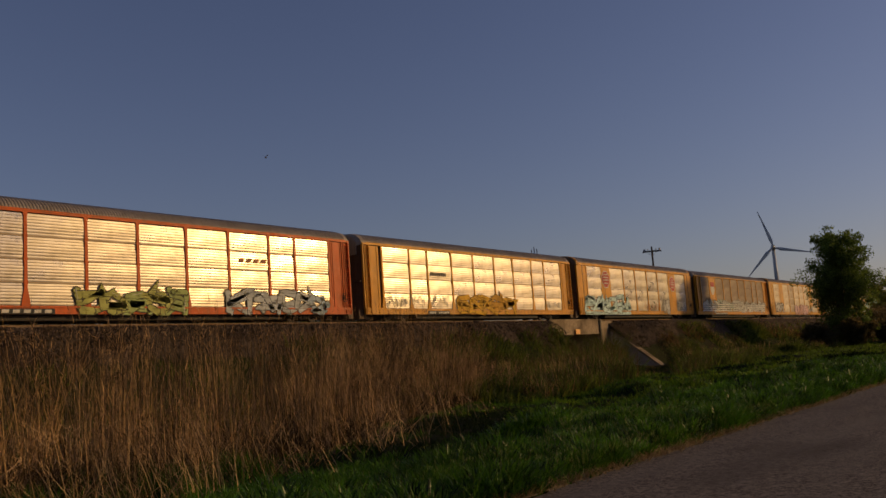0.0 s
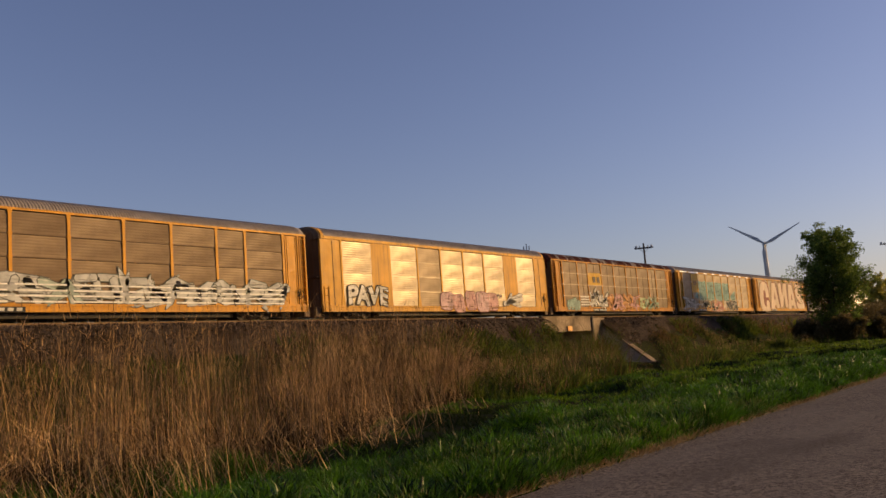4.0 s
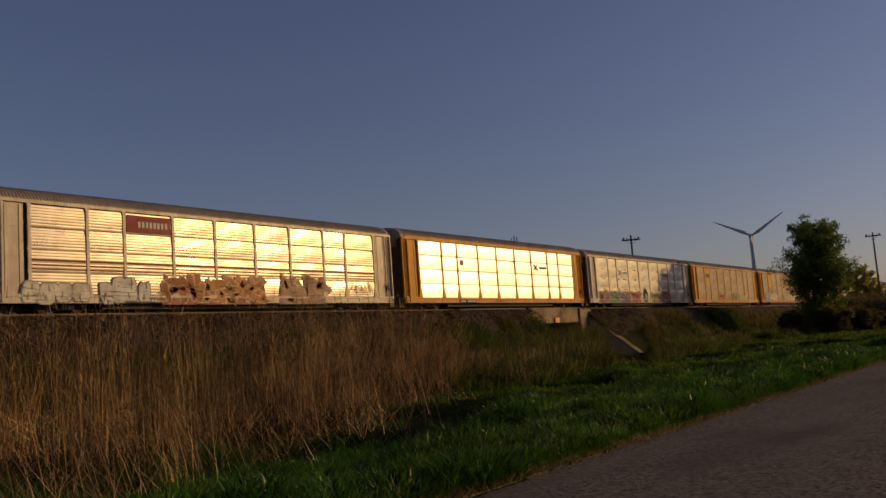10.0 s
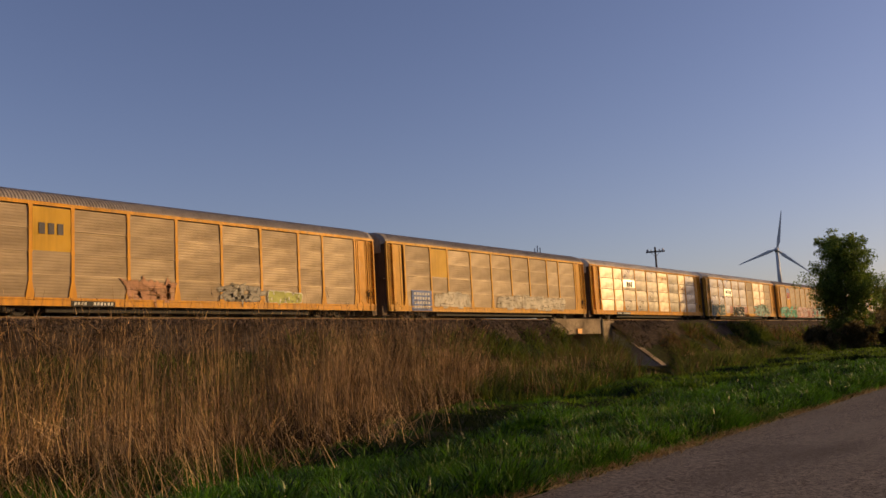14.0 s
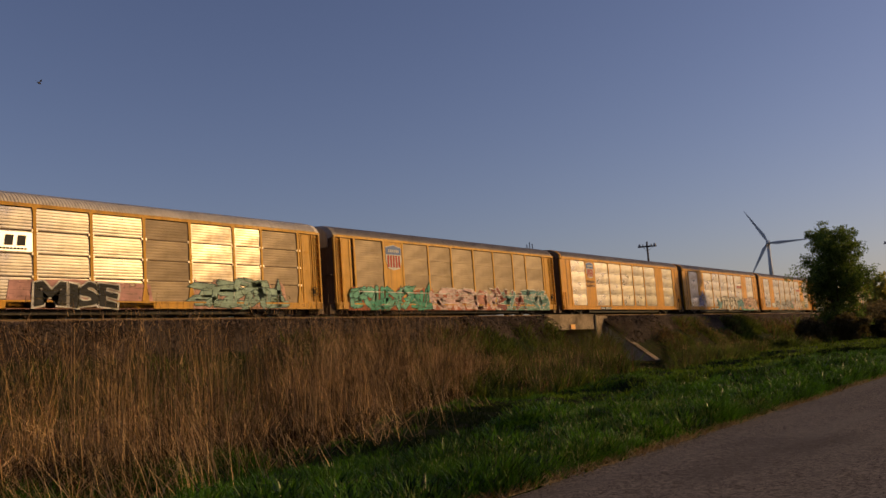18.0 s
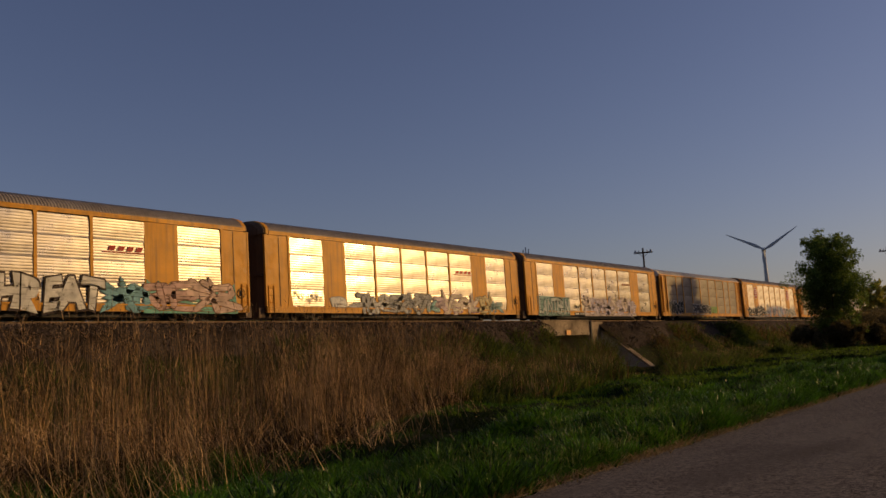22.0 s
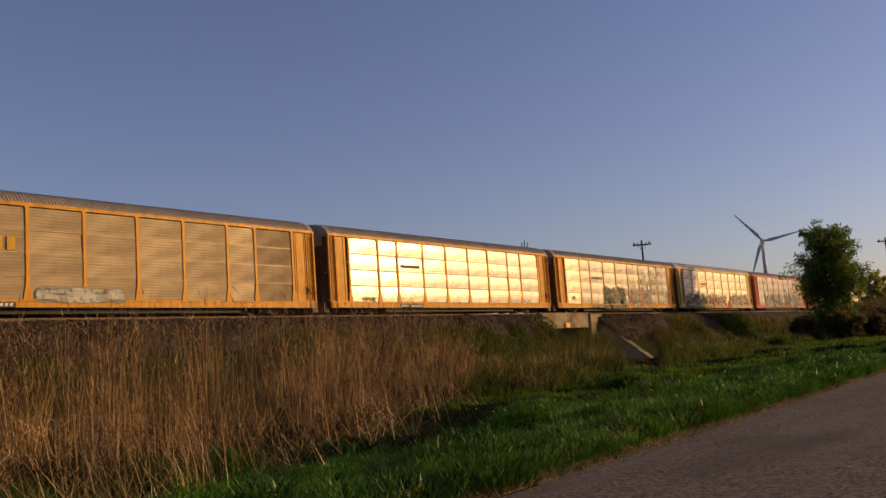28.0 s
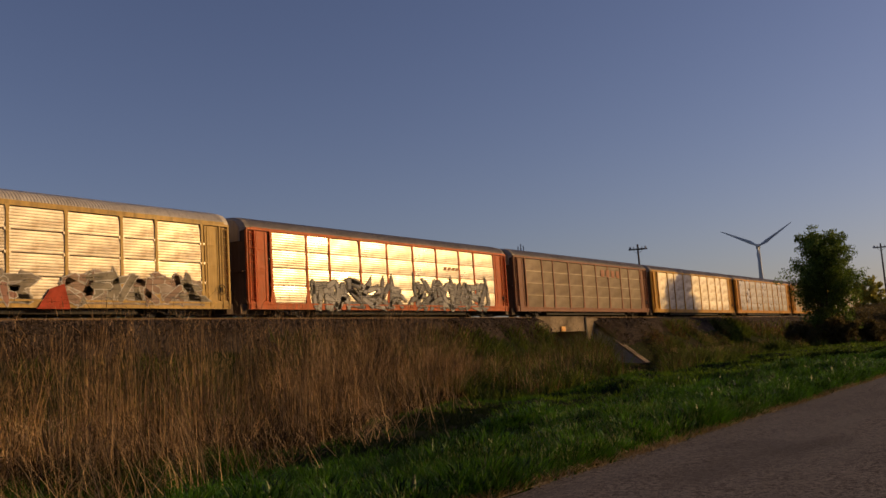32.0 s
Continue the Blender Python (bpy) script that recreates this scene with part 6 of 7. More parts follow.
# ---- plants ----
def leaf_cloud(points, normals, size, r):
    """Small bent leaf sprays: two quads each, round the given points."""
    n = len(points)
    a = r.normal(0, 1, (n, 3))
    a /= np.linalg.norm(a, axis=1)[:, None]
    b = np.cross(a, normals + r.normal(0, 0.6, (n, 3)))
    b /= np.linalg.norm(b, axis=1)[:, None] + 1e-9
    s = size * r.uniform(0.6, 1.3, (n, 1))
    w = s * r.uniform(0.35, 0.6, (n, 1))
    bend = np.cross(a, b) * s * 0.3
    v = np.stack([points - b * w, points - b * w + a * s, points + a * s * 1.15, points + b * 0, points + b * w, points + b * w + a * s], 1)
    v[:, 2] += bend
    v[:, 3] += bend * 0.4
    i = np.arange(n)[:, None] * 6
    q = np.concatenate([i + np.array([[0, 1, 2, 3]]), i + np.array([[3, 2, 5, 4]])])
    return v.reshape(-1, 3), q


def tree(name, label, x, y, height, spread, seed, leaf, n_limbs, n_leaf, leaf_size, low=0.12, bark=BARK, category="tree"):
    """Several stems from one foot, limbs up them, and leaf sprays round the limb ends."""
    r = np.random.default_rng(seed)
    root = tagged(new(name), label, category)
    base = float(ground_height(x, y)) - 0.1
    root.matrix_world = pose(x, y, base)
    wood = Shape()
    tips = []
    stems = []
    for s in range(3):
        ang = s * 2.1 + r.uniform(0, 1)
        p = Vector((0.12 * math.cos(ang), 0.12 * math.sin(ang), 0))
        rad = 0.022 * height * (1 - 0.25 * s)
        d = Vector((0.08 * math.cos(ang), 0.08 * math.sin(ang), 1)).normalized()
        for g in range(7):
            q = p + d * height * 0.12
            wood.tube(p, q, rad, rad * 0.78, 7, False)
            stems.append((p.copy(), q.copy(), rad))
            p, rad = q, rad * 0.78
            d = (d + Vector((r.normal(0, 0.08), r.normal(0, 0.08), 0.12))).normalized()
        tips.append((np.array(p), 0.05 * height))
    for i in range(n_limbs):
        z = height * (low + (0.93 - low) * (i + r.uniform(0, 1)) / n_limbs)
        cand = [s for s in stems if s[0].z <= z <= s[1].z + height * 0.13]
        a, b_, rad = cand[r.integers(len(cand))] if cand else stems[r.integers(len(stems))]
        f = min(1, max(0, (z - a.z) / max(0.01, b_.z - a.z)))
        p = a.lerp(b_, f)
        ang = i * 2.399 + r.uniform(-0.4, 0.4)
        u = z / height
        reach = spread * float(np.interp(u, (0.0, 0.15, 0.36, 0.6, 0.8, 1.0), (0.5, 0.62, 1.02, 0.92, 0.66, 0.30))) * r.uniform(0.62, 1.12)
        d = Vector((math.cos(ang), math.sin(ang), 0.45 + 0.75 * u)).normalized()
        rad *= 0.5
        steps = 4
        for g in range(steps):
            q = p + d * reach / steps
            wood.tube(p, q, rad, rad * 0.68, 5, False)
            rad *= 0.68
            p = q
            d = (d + Vector((r.normal(0, 0.2), r.normal(0, 0.2), r.normal(0.05, 0.14)))).normalized()
            if g >= 1:
                tips.append((np.array(p), reach * (0.16 + 0.05 * g)))
                for h_ in range(2):
                    side = Vector((r.normal(), r.normal(), r.normal(0.2, 0.6))).normalized()
                    e = p + side * reach * 0.28
                    wood.tube(p, e, rad * 0.6, rad * 0.2, 4, False)
                    tips.append((np.array(e), reach * 0.15))
    part("trunk", wood.mesh("trunk", bark), root, "dark branching stems")
    wts = np.array([t[1] for t in tips]) ** 1.5
    pick = r.choice(len(tips), n_leaf, p=wts / wts.sum())
    centre = np.array([t[0] for t in tips])[pick]
    rad = np.array([t[1] for t in tips])[pick]
    off = np.clip(r.normal(0, 1, (n_leaf, 3)), -1.5, 1.5) * rad[:, None] * np.array([[0.44, 0.44, 0.40]])
    v, q = leaf_cloud(centre + off, np.tile((0, 0, 1.0), (n_leaf, 1)), leaf_size, r)
    part("crown", arrays("crown", v, q, leaf), root, "loose leafy crown")
    return root


tree("roadside_tree", "dark green leafy tree with several stems beside the embankment", 112.3, 24.2, 14.3, 4.3, 5, LEAF, 120, 52000, 0.125, 0.14)
tree("far_tree", "sunlit yellowish-green tree beyond the bushes", 176.0, 30.2, 10.6, 3.3, 8, FAR_LEAF, 40, 3600, 0.36)
spots = [(108, 26.5, 2.6, 2.2), (110, 22.5, 2.8, 2.2), (115, 20.0, 3.0, 2.4), (118, 25, 3.4, 2.6), (121, 18.5, 4.0, 2.8), (126, 22, 5.0, 3.2), (128, 16.5, 4.6, 3.0), (133, 19, 5.6, 3.4), (136, 24, 5.8, 3.4), (140, 15.5, 5.6, 3.4), (144, 20, 6.2, 3.6), (150, 16, 6.2, 3.6), (156, 21, 6.8, 3.8), (162, 13.5, 6.4, 3.8), (152, 27, 6.4, 3.8), (162, 27.5, 7.0, 4.0), (168, 18, 7.0, 4.0)]
for i, (x, y, h, s) in enumerate(spots):
    tree("bush", "dark dense bush in the hedge beside the road", x, y, h * (0.85 if x < 114 else 0.58), s, 20 + i, BUSH, 34, 8000, 0.13, 0.03, category="bush")


def ribbons(pos, height, width, lean_dir, lean, curl, segs, r):
    """Upright tapering ribbons, each with its own lean: grass blades and straws."""
    n = len(pos)
    face = r.uniform(0, 2 * math.pi, n)
    side = np.stack([np.cos(face), np.sin(face), np.zeros(n)], 1)
    ld = np.stack([np.cos(lean_dir), np.sin(lean_dir), np.zeros(n)], 1)
    v = np.empty((n, segs + 1, 2, 3))
    for s in range(segs + 1):
        f = s / segs
        c = pos + ld * (height * (lean * f + curl * f * f))[:, None]
        c[:, 2] += height * f * (1 - 0.35 * curl * f)
        w = (width * (1 - 0.85 * f))[:, None]
        v[:, s, 0], v[:, s, 1] = c - side * w, c + side * w
    i = np.arange(n)[:, None] * (2 * (segs + 1))
    q = np.concatenate([i + np.array([[2 * s, 2 * s + 1, 2 * s + 3, 2 * s + 2]]) for s in range(segs)])
    return v.reshape(-1, 3), q


def joined(pieces):
    vs, qs, n = [], [], 0
    for v, q in pieces:
        vs.append(v)
        qs.append(q + n)
        n += len(v)
    return np.concatenate(vs), np.concatenate(qs)


def on_ground(x, y, sink=0.03):
    return np.stack([x, y, ground_height(x, y) - sink], 1)


def reed_edge(x):
    """The near border of the reed bed."""
    return 13.2 + 0.9 * np.exp(-((x - 3.5) / 3.0) ** 2) + 0.33 * np.maximum(0, x - 4) - 1.3 * np.exp(-((x - 17.5) / 3.0) ** 2) + 0.3 * np.sin(x * 0.55) + 0.4 * (value_noise(x, x * 0, 0.7, 41) - 0.5)


# verge grass: tussocks of blades that fan out, denser and finer near the camera
r1 = np.random.default_rng(11)
pieces, meadow = [], []
for x0, x1, y0, y1, tufts, blades, hgt, wid, wide in ((3, 24, 5.50, 10.5, 2800, 80, 0.40, 0.0115, 0.11), (2, 40, 5.7, 13.5, 2300, 70, 0.38, 0.014, 0.14), (-2, 40, 9.5, 24, 1500, 40, 0.30, 0.016, 0.28), (22, 75, 5.50, 13, 1700, 84, 0.40, 0.014, 0.22), (24, 75, 10, 30, 1500, 52, 0.36, 0.028, 0.38), (60, 130, 5.6, 27, 1300, 40, 0.36, 0.045, 0.7)):
    cx, cy = r1.uniform(x0, x1, tufts), r1.uniform(y0, y1, tufts)
    vigour = 0.28 + 1.75 * value_noise(cx, cy, 1.0, 1) ** 2.0 + 0.4 * value_noise(cx, cy, 4.5, 2)
    k = np.repeat(np.arange(tufts), blades)
    off = r1.normal(0, wide, (len(k), 2))
    x, y = cx[k] + off[:, 0], cy[k] + off[:, 1]
    keep = (y > 5.40) & (hollow(x, y) < r1.uniform(0.05, 0.9, len(x)))
    x, y, off, k = x[keep], y[keep], off[keep], k[keep]
    n = len(x)
    h = 0.66 * hgt * vigour[k] * r1.uniform(0.4, 1.15, n) * np.exp(-(off ** 2).sum(1) / (4 * wide * wide)) * (1 - 0.45 * np.exp(-((y - 11.0) / 2.2) ** 4) * (x > 12) * (x < 30)) * (1 - 0.35 * smooth_step(50, 80, x)) * (1 + 0.3 * (1 - smooth_step(5.9, 7.0, y)))
    ldir = np.arctan2(off[:, 1], off[:, 0]) + r1.normal(0, 0.7, n)
    (meadow if x0 >= 24 else pieces).append(ribbons(on_ground(x, y), h, wid * r1.uniform(0.55, 1.3, n), ldir, r1.uniform(0.05, 0.4, n), r1.uniform(0.1, 0.8, n), 3 if x0 < 20 and y0 < 9 else 2, r1))
# short undergrowth between the tussocks
for x0, x1, y0, y1, n, hgt, wid in ((3, 45, 5.6, 13, 30000, 0.15, 0.010), (-2, 60, 10, 26, 60000, 0.18, 0.016), (40, 130, 5.6, 27, 40000, 0.22, 0.04)):
    x, y = r1.uniform(x0, x1, n), r1.uniform(y0, y1, n)
    keep = hollow(x, y) < r1.uniform(0.05, 0.6, n)
    x, y = x[keep], y[keep]
    n = len(x)
    (meadow if x0 >= 24 else pieces).append(ribbons(on_ground(x, y), hgt * r1.uniform(0.5, 1.3, n), wid * r1.uniform(0.6, 1.3, n), r1.uniform(0, 6.28, n), r1.uniform(0.1, 0.5, n), r1.uniform(0.1, 0.8, n), 2, r1))
# taller grass at the foot of the reeds
n = 15000
x = r1.uniform(-3, 14, n)
y = reed_edge(x) + r1.normal(-0.25, 0.6, n)
keep = value_noise(x, y, 1.1, 71) > 0.35
x, y = x[keep], y[keep]
n = len(x)
pieces.append(ribbons(on_ground(x, y), r1.uniform(0.25, 0.7, n) * (0.4 + value_noise(x, y, 1.1, 71)), r1.uniform(0.006, 0.014, n), r1.uniform(0, 6.28, n), r1.uniform(0.05, 0.35, n), r1.uniform(0.05, 0.6, n), 3, r1))
v, q = joined(pieces)
tagged(new("verge_grass", arrays("verge_grass", v, q, GRASS)), "lush green verge grass beside the road", "grass", kind="stuff")

v, q = joined(meadow)
tagged(new("meadow_grass", arrays("meadow_grass", v, q, MEADOW)), "short yellow-green meadow grass before the embankment", "grass", kind="stuff")

# bushy clumps of short broad blades along the verge
clumps, each = 1000, 95
cx, cy = 3 + 55 * r1.uniform(0, 1, clumps) ** 1.3, 5.72 + 6.0 * r1.uniform(0, 1, clumps) ** 1.6
k = np.repeat(np.arange(clumps), each)
wide = r1.uniform(0.16, 0.46, clumps)[k]
ang, rr = r1.uniform(0, 6.28, len(k)), np.sqrt(r1.uniform(0, 1, len(k)))
x, y = cx[k] + wide * rr * np.cos(ang), cy[k] + wide * rr * np.sin(ang)
keep = (y > 5.5) & (hollow(x, y) < 0.5)
x, y, ang, rr, wide = x[keep], y[keep], ang[keep], rr[keep], wide[keep]
n = len(x)
p = on_ground(x, y)
p[:, 2] += wide * (0.15 + 0.7 * np.sqrt(1 - rr * rr)) * r1.uniform(0.6, 1.05, n)
far = 1 + 0.02 * np.maximum(0, x - 15)
v, q = ribbons(p, r1.uniform(0.07, 0.2, n), 0.0105 * far * r1.uniform(0.7, 1.3, n), ang + r1.normal(0, 0.5, n), rr * r1.uniform(0.1, 0.9, n), r1.uniform(0.1, 1.1, n), 2, r1)
tagged(new("verge_clumps", arrays("verge_clumps", v, q, CLUMP)), "bushy clumps of bright green grass along the road", "grass", kind="stuff")

# near-black blades in the hollow: its shade is put into their colour
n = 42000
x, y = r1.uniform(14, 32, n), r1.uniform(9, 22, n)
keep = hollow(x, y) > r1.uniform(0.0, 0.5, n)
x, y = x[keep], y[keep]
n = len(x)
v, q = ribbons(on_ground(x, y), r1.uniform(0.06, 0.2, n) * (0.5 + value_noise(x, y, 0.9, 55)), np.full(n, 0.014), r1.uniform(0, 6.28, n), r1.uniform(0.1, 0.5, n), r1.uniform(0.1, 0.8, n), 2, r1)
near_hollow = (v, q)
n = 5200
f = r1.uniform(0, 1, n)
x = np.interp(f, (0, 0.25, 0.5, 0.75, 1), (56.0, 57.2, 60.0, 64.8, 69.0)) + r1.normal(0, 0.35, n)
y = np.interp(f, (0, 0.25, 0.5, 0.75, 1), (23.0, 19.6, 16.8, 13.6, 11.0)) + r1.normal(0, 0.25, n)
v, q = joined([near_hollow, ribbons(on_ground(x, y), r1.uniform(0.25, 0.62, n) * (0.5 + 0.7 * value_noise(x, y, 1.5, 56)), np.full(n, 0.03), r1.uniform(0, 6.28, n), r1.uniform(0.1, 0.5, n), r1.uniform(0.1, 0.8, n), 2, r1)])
tagged(new("dark_sedge", arrays("dark_sedge", v, q, SHADE_SEDGE)), "near-black blades that paint the hollow's shade, and more along a rut", "sedge", kind="stuff")

n = 11000
x, y = 4 + 15 * r1.uniform(0, 1, n) ** 1.3, 5.6 + 5.5 * r1.uniform(0, 1, n) ** 1.4
keep = value_noise(x, y, 2.2, 5) > 0.45
x, y = x[keep], y[keep]
n = len(x)
ld, ln, hh = r1.uniform(0, 6.28, n), r1.uniform(0.0, 0.25, n), r1.uniform(0.16, 0.33, n)
stem = on_ground(x, y)
top = stem + np.stack([np.cos(ld) * ln * hh, np.sin(ld) * ln * hh, hh], 1)
v, q = joined([ribbons(stem, hh, np.full(n, 0.0022), ld, ln, np.zeros(n), 2, r1), ribbons(top, r1.uniform(0.03, 0.07, n), np.full(n, 0.005), ld, ln, np.zeros(n), 1, r1)])
tagged(new("grass_seed_heads", arrays("grass_seed_heads", v, q, SEED)), "pale seed heads standing in the verge grass", "grass", kind="stuff")

n = 7600
x = 4 + 60 * r1.uniform(0, 1, n) ** 1.5
y = 5.45 + r1.normal(0, 0.08, n) + 0.10 * (value_noise(x, x * 0, 1.3, 57) - 0.5)
p = on_ground(x, y, 0)
p[:, 2] = 0.035
v, q = ribbons(p, r1.uniform(0.03, 0.11, n), np.full(n, 0.008), r1.uniform(0, 6.28, n), r1.uniform(0.8, 2.0, n), np.zeros(n), 1, r1)
tagged(new("straw_litter", arrays("straw_litter", v, q, STRAW)), "pale dry straw along the road's edge", "straw", kind="stuff")

# reed bed
r2 = np.random.default_rng(12)


def reed_bed(count, x0, x1, depth, tall, wid):
    x = r2.uniform(x0, x1, count)
    y = reed_edge(x) + depth * r2.uniform(0, 1, count) ** 1.3
    keep = (value_noise(x, y, 1.4, 7) * 0.6 + value_noise(x, y, 0.45, 10) * 0.35 + value_noise(x, y, 4.0, 9) * 0.3 > 0.56) & (y < 31)
    x, y = x[keep], y[keep]
    n = len(x)
    edge_ = smooth_step(0.0, 1.8, y - reed_edge(x))
    h = tall * r2.uniform(0.55, 1.12, n) * (0.8 + 0.3 * value_noise(x, y, 3.0, 8)) * (0.55 + 0.45 * edge_) * (1 - 0.4 * smooth_step(34, 42, x))
    wild = r2.uniform(0, 1, n) < 0.16 + 0.55 * (1 - edge_) * (x < 15)
    h = np.where(wild, h * r2.uniform(0.5, 0.9, n), h)
    lean = np.where(wild, r2.uniform(0.3, 1.3, n), np.abs(r2.normal(0, 0.09, n)) + 0.62 * np.maximum(0, value_noise(x, y, 1.3, 44) - 0.36))
    ldir = 9.0 * value_noise(x, y, 2.2, 45) + r2.normal(0, 0.6, n)
    base = on_ground(x, y)
    out = [ribbons(base, h, np.full(n, wid), ldir, lean, np.abs(r2.normal(0.02, 0.04, n)), 3, r2)]
    for _ in range(2):
        f = r2.uniform(0.2, 0.95, n)
        ld = np.stack([np.cos(ldir), np.sin(ldir), np.zeros(n)], 1)
        at_ = base + ld * (h * lean * f)[:, None]
        at_[:, 2] += h * f
        out.append(ribbons(at_, r2.uniform(0.12, 0.42, n), np.full(n, wid * 0.75), r2.uniform(0, 6.28, n), r2.uniform(0.4, 1.6, n), r2.uniform(-0.2, 1.0, n), 2, r2))
    pl = r2.uniform(0, 1, n) < 0.4
    ld = np.stack([np.cos(ldir), np.sin(ldir), np.zeros(n)], 1)
    at_ = (base + ld * (h * lean)[:, None])[pl]
    at_[:, 2] += h[pl] * 0.96
    out.append(ribbons(at_, r2.uniform(0.15, 0.3, pl.sum()), np.full(pl.sum(), wid * 1.3), r2.uniform(0, 6.28, pl.sum()), r2.uniform(0.1, 0.5, pl.sum()), r2.uniform(0, 0.5, pl.sum()), 2, r2))
    return out


n = 2300
x = r2.uniform(-4, 20, n)
y = reed_edge(x) + r2.normal(0.1, 1.1, n)
fallen = [ribbons(on_ground(x, y), r2.uniform(0.3, 1.3, n), np.full(n, 0.0075), r2.uniform(0, 6.28, n), r2.uniform(0.2, 2.2, n), r2.uniform(-0.1, 0.3, n), 3, r2)]
# single stalks that stand out before the bed, most of them leaning
n = 760
x = np.concatenate([r2.uniform(-2, 14, 460), r2.uniform(10, 30, 300)])
y = reed_edge(x) - np.abs(r2.normal(0, 1.3, n))
fallen.append(ribbons(on_ground(x, y), r2.uniform(0.7, 2.2, n), np.full(n, 0.0075), r2.normal(2.4, 0.7, n), np.abs(r2.normal(0.2, 0.5, n)), r2.uniform(-0.05, 0.25, n), 3, r2))
# snapped stalks: a standing stump and a top that hangs over
n = 1500
x = np.concatenate([r2.uniform(-3, 14, n - 400), r2.uniform(10, 34, 400)])
y = reed_edge(x) + 0.2 + np.abs(r2.normal(0, 0.9, n))
h, ld = r2.uniform(0.25, 1.5, n), r2.uniform(0, 6.28, n)
ln = r2.uniform(0.0, 0.35, n)
stump = on_ground(x, y)
fallen.append(ribbons(stump, h, np.full(n, 0.008), ld, ln, np.zeros(n), 2, r2))
knee = stump + np.stack([np.cos(ld) * ln * h, np.sin(ld) * ln * h, h], 1)
fallen.append(ribbons(knee, r2.uniform(-0.35, 0.25, n), np.full(n, 0.008), r2.uniform(0, 6.28, n), r2.uniform(1.5, 4.5, n), r2.uniform(-0.2, 0.4, n), 3, r2))
# a mat of old leaves about the foot of the stalks
n = 3000
x = np.concatenate([r2.uniform(-4, 11, n - 700), r2.uniform(8, 34, 700)])
y = reed_edge(x) + np.abs(r2.normal(0.2, 1.0, n))
p = on_ground(x, y)
p[:, 2] += r2.uniform(0.0, 1.0, n) ** 1.7 * 1.3
fallen.append(ribbons(p, r2.uniform(-0.2, 0.35, n), np.full(n, 0.008), r2.uniform(0, 6.28, n), r2.uniform(0.5, 2.5, n), r2.uniform(-0.8, 1.2, n), 3, r2))
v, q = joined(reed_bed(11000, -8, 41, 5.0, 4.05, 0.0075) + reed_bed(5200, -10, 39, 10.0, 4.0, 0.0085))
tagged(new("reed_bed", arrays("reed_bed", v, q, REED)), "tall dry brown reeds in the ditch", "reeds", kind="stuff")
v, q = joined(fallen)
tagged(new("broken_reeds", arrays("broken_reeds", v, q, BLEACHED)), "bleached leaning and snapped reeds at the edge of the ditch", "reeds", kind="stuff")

# dark leaves added between the stalks; the bed's inner shade is in their colour
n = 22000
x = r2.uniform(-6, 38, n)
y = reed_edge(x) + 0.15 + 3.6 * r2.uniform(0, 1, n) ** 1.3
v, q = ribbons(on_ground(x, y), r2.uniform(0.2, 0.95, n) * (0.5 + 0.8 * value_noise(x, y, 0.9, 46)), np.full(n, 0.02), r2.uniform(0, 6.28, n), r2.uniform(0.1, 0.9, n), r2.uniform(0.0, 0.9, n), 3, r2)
tagged(new("reed_litter", arrays("reed_litter", v, q, REED_SHADE)), "dark leaves added between the reeds to paint the bed's inner shade", "leaf litter", kind="stuff")

# rough growth on the bank and before the bridge
r3 = np.random.default_rng(13)
pieces, dry, brown = [], [], []
r3b = np.random.default_rng(14)
for x0, x1, y0, y1, n, hgt in ((42, 60, 19.5, 29, 6000, 1.2), (38, 46, 20, 30, 2500, 1.1), (50, 61, 26.0, 31.0, 5200, 1.9), (60, 73, 27.5, 31.6, 6500, 2.1)):
    x, y = r3b.uniform(x0, x1, n), r3b.uniform(y0, y1, n)
    h = hgt * r3b.uniform(0.5, 1.3, n) * (0.5 + value_noise(x, y, 2.5, 21))
    h = h * (1 - 0.93 * np.exp(-((y / x - 0.438) / 0.034) ** 4) * (x > 44))
    half = n * 6 // 10
    pieces.append(ribbons(on_ground(x, y)[:half], h[:half], np.full(half, 0.025), r3b.uniform(0, 6.28, half), r3b.uniform(0.05, 0.4, half), r3b.uniform(0.1, 0.6, half), 3, r3b))
    brown.append(ribbons(on_ground(x, y)[half:], h[half:] * 1.1, np.full(n - half, 0.014), r3b.uniform(0, 6.28, n - half), np.abs(r3b.normal(0, 0.3, n - half)), r3b.uniform(0, 0.5, n - half), 3, r3b))
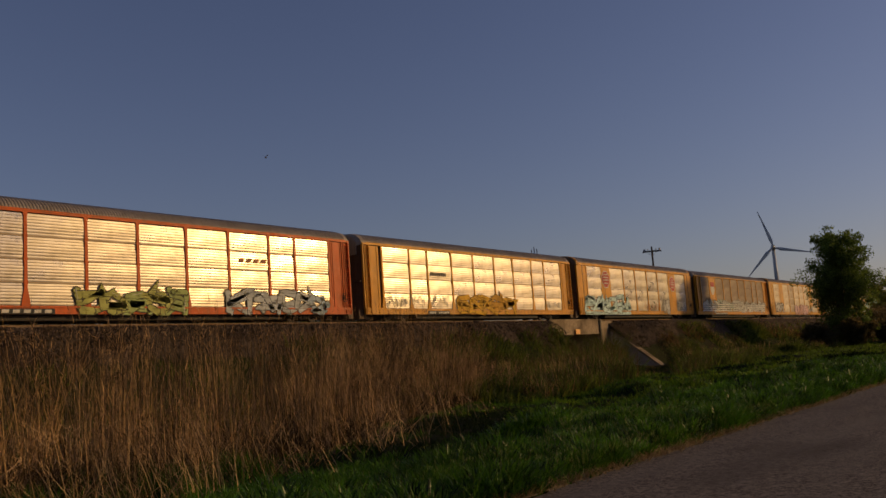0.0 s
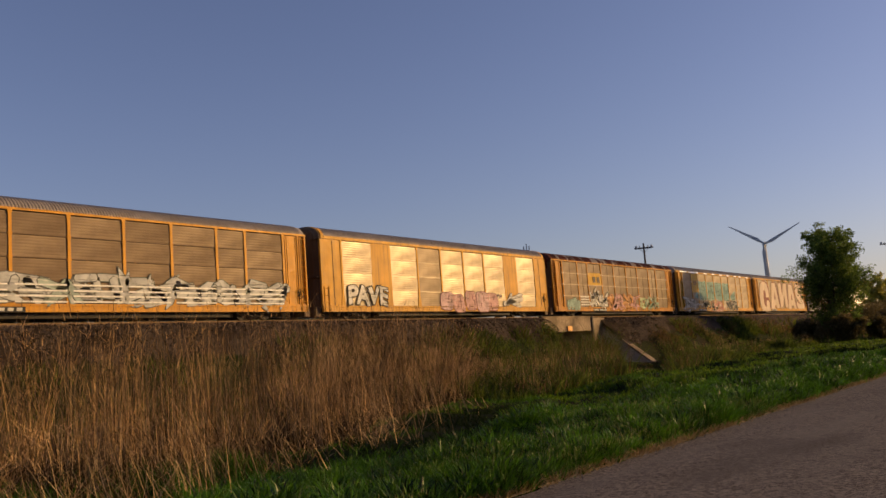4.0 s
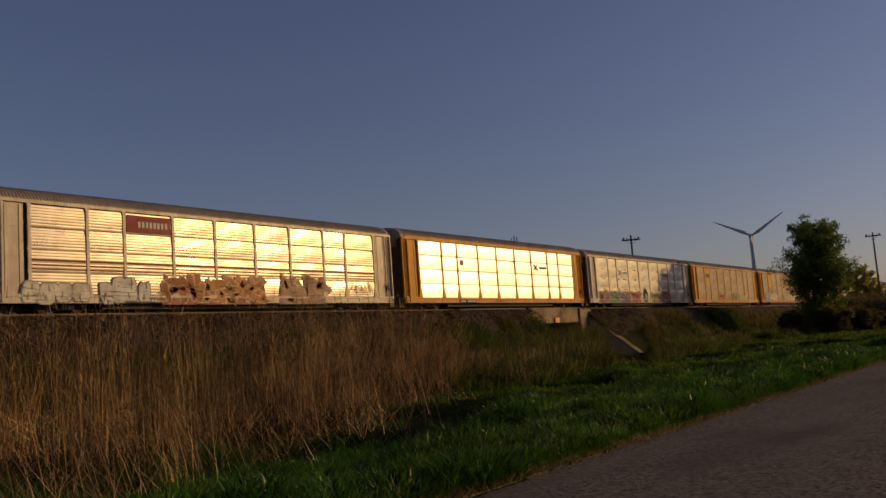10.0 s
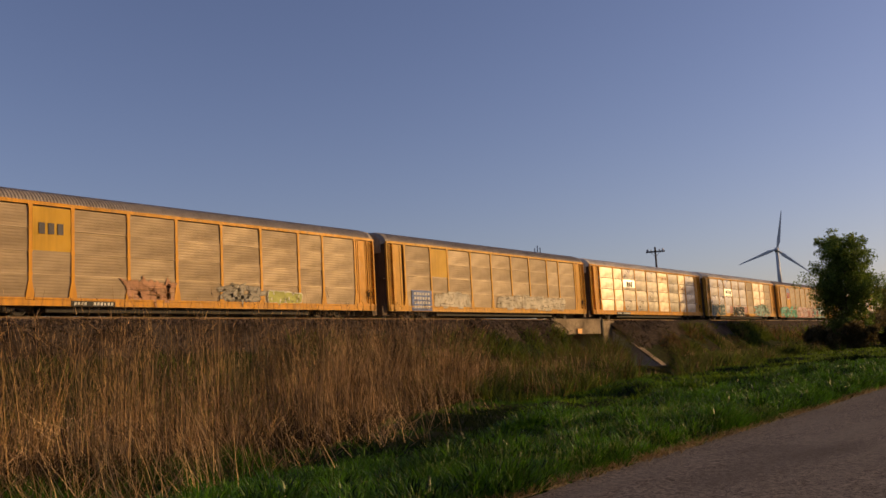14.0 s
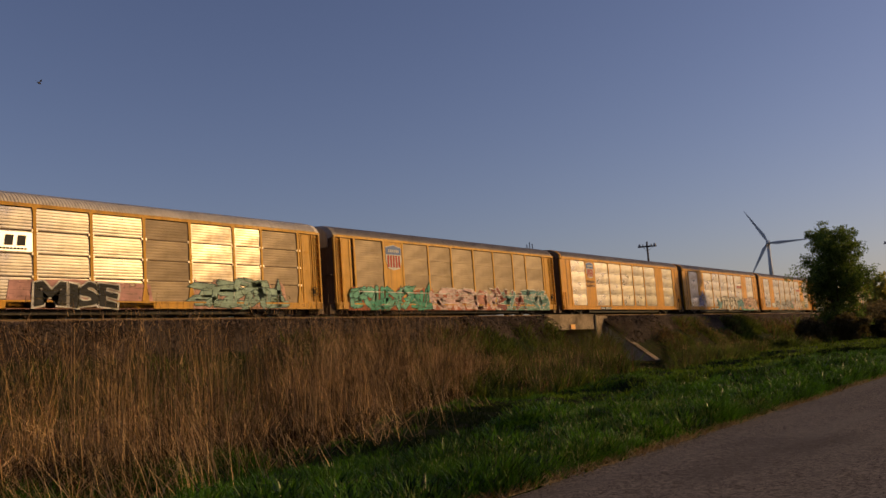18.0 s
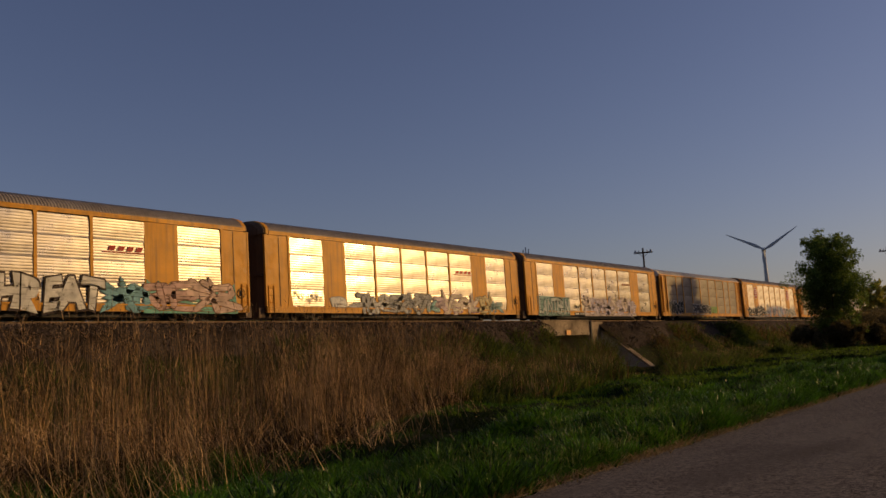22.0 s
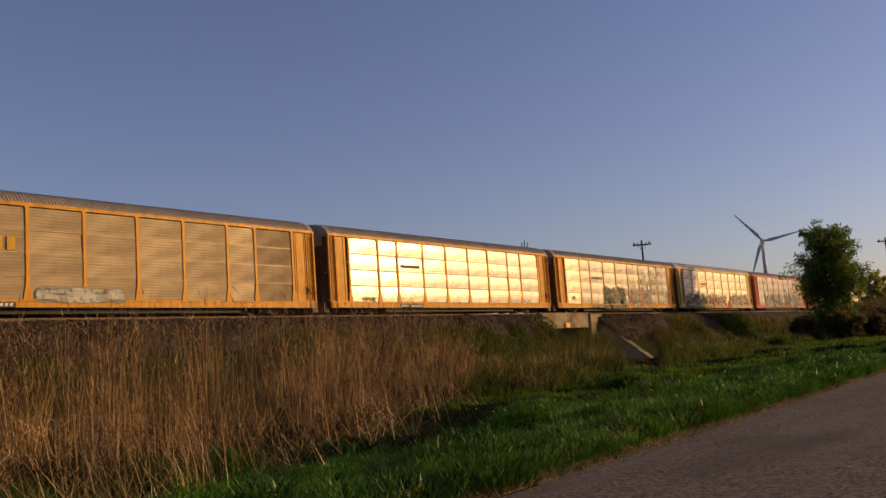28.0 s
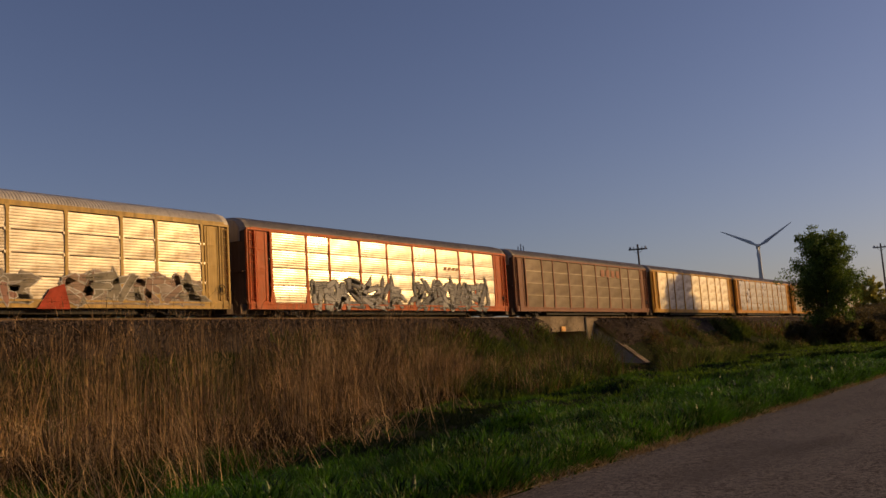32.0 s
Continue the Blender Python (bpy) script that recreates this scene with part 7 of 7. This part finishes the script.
for x0, x1, y0, y1, n, hgt, wid in ((-20, 40, 22, 33.2, 30000, 0.8, 0.02), (32, 66, 20, 34.2, 36000, 0.75, 0.03), (60, 112, 24, 35.0, 60000, 0.7, 0.04), (100, 180, 27, 34.5, 12000, 0.8, 0.05)):
    x, y = r3.uniform(x0, x1, n), r3.uniform(y0, y1, n)
    clump = value_noise(x, y, 2.0, 15)
    keep = (clump > 0.28) & ~((x > SPAN0 + 0.3) & (x < SPAN1 + 2.2) & (y > 30.0))
    x, y, clump = x[keep], y[keep], clump[keep]
    h = hgt * (0.1 + 1.7 * clump) * r3.uniform(0.5, 1.3, len(x)) * (1 - 0.75 * np.exp(-((y / np.maximum(x, 1.0) - 0.438) / 0.034) ** 4) * (x > 44))
    h = h * (1 - 0.8 * np.exp(-((x - 76.3) / 2.6) ** 4) * (y > 29.5))
    tan_ = value_noise(x, y, 3.0, 19) * 0.7 + r3.uniform(0, 0.45, len(x)) + 0.25 * smooth_step(31, 33.5, y) > 0.90
    for side_, bag in ((~tan_, pieces), (tan_, brown)):
        m = int(side_.sum())
        bag.append(ribbons(on_ground(x[side_], y[side_]), h[side_], wid * r3.uniform(0.6, 1.5, m), r3.uniform(0, 6.28, m), r3.uniform(0.05, 0.6, m), r3.uniform(0.1, 0.9, m), 2, r3))
    m_ = (value_noise(x, y, 4.5, 17) > 0.6) & (r3.uniform(0, 1, len(x)) < 0.25)
    dry.append(ribbons(on_ground(x[m_], y[m_]), h[m_] * 1.25 + 0.15, np.full(m_.sum(), wid * 0.4), r3.uniform(0, 6.28, m_.sum()), np.abs(r3.normal(0, 0.15, m_.sum())), r3.uniform(0, 0.2, m_.sum()), 2, r3))
# weeds added behind the track only to block the sky under the cars
n = 16000
x, y = r3.uniform(-10, 140, n), r3.uniform(41.0, 42.2, n)
pieces.append(ribbons(on_ground(x, y), r3.uniform(1.2, 2.1, n), np.full(n, 0.04), r3.uniform(0, 6.28, n), r3.uniform(0.0, 0.25, n), r3.uniform(0, 0.3, n), 2, r3))
v, q = joined(pieces)
tagged(new("bank_weeds", arrays("bank_weeds", v, q, WEED)), "rough green weeds on the embankment", "weeds", kind="stuff")
v, q = joined(brown)
tagged(new("brown_weeds", arrays("brown_weeds", v, q, BROWN_WEED)), "withered brown weeds on the embankment", "weeds", kind="stuff")
v, q = joined(dry)
tagged(new("dry_bank_stalks", arrays("dry_bank_stalks", v, q, REED)), "dry brown stalks among the weeds on the bank", "dry stalks", kind="stuff")


# ---- what moves ----
def motions():
    """The train rolls towards -X, the rotor turns and an insect darts past."""
    line = [(0, 41.13), (1, 19.23), (2, -3.03), (3, -25.51), (5.5, -81.17), (6, -92.36), (7, -114.55), (8, -136.93), (9, -159.25), (10, -181.57), (11, -204.09), (12, -226.49), (13, -249.03), (14, -271.45), (14.5, -282.86), (16.5, -327.63), (17, -338.86), (18, -361.47), (19, -384.23), (20, -406.94), (21, -429.87), (22, -452.61), (23, -475.56), (24, -498.46), (25, -521.37), (25.5, -532.66), (27.5, -578.77), (28, -590.33), (29, -613.07), (30, -636.14), (31, -659.29), (32, -682.38)]
    for n, root in CARS.items():
        walk(root, [(t, pose(s + PITCH * n, CENTRE, RAIL)) for t, s in line])
    walk(insect, [(t, pose(x, y, z, 0, 0, 30)) for t, x, y, z in [(0, 1.973, 2.146, 2.311), (0.1, 2.468, 1.428, 2.532), (0.2, 3.022, -0.079, 2.65), (6, 4, -6, 3), (12, -4, -2, 4), (17.8, 0.324, 3.043, 2.537), (18, 1.403, 2.491, 2.509), (18.1, 2.227, 1.221, 3.548), (22, -3, -5, 4), (32, -6, -9, 3)]])
    turned = [(0, -16.5), (6, 463), (9, 701.5), (13, 1011.5), (19, 1490), (23, 1819), (28, 2240.5), (32, 2578)]
    a = np.array([p[0] for p in turned])
    b = np.array([p[1] for p in turned])
    walk(rotor, [(i * 0.8, pose(0, 0, HUB.z, 0, float(np.interp(i * 0.8, a, b)), 0)) for i in range(41)])


motions()
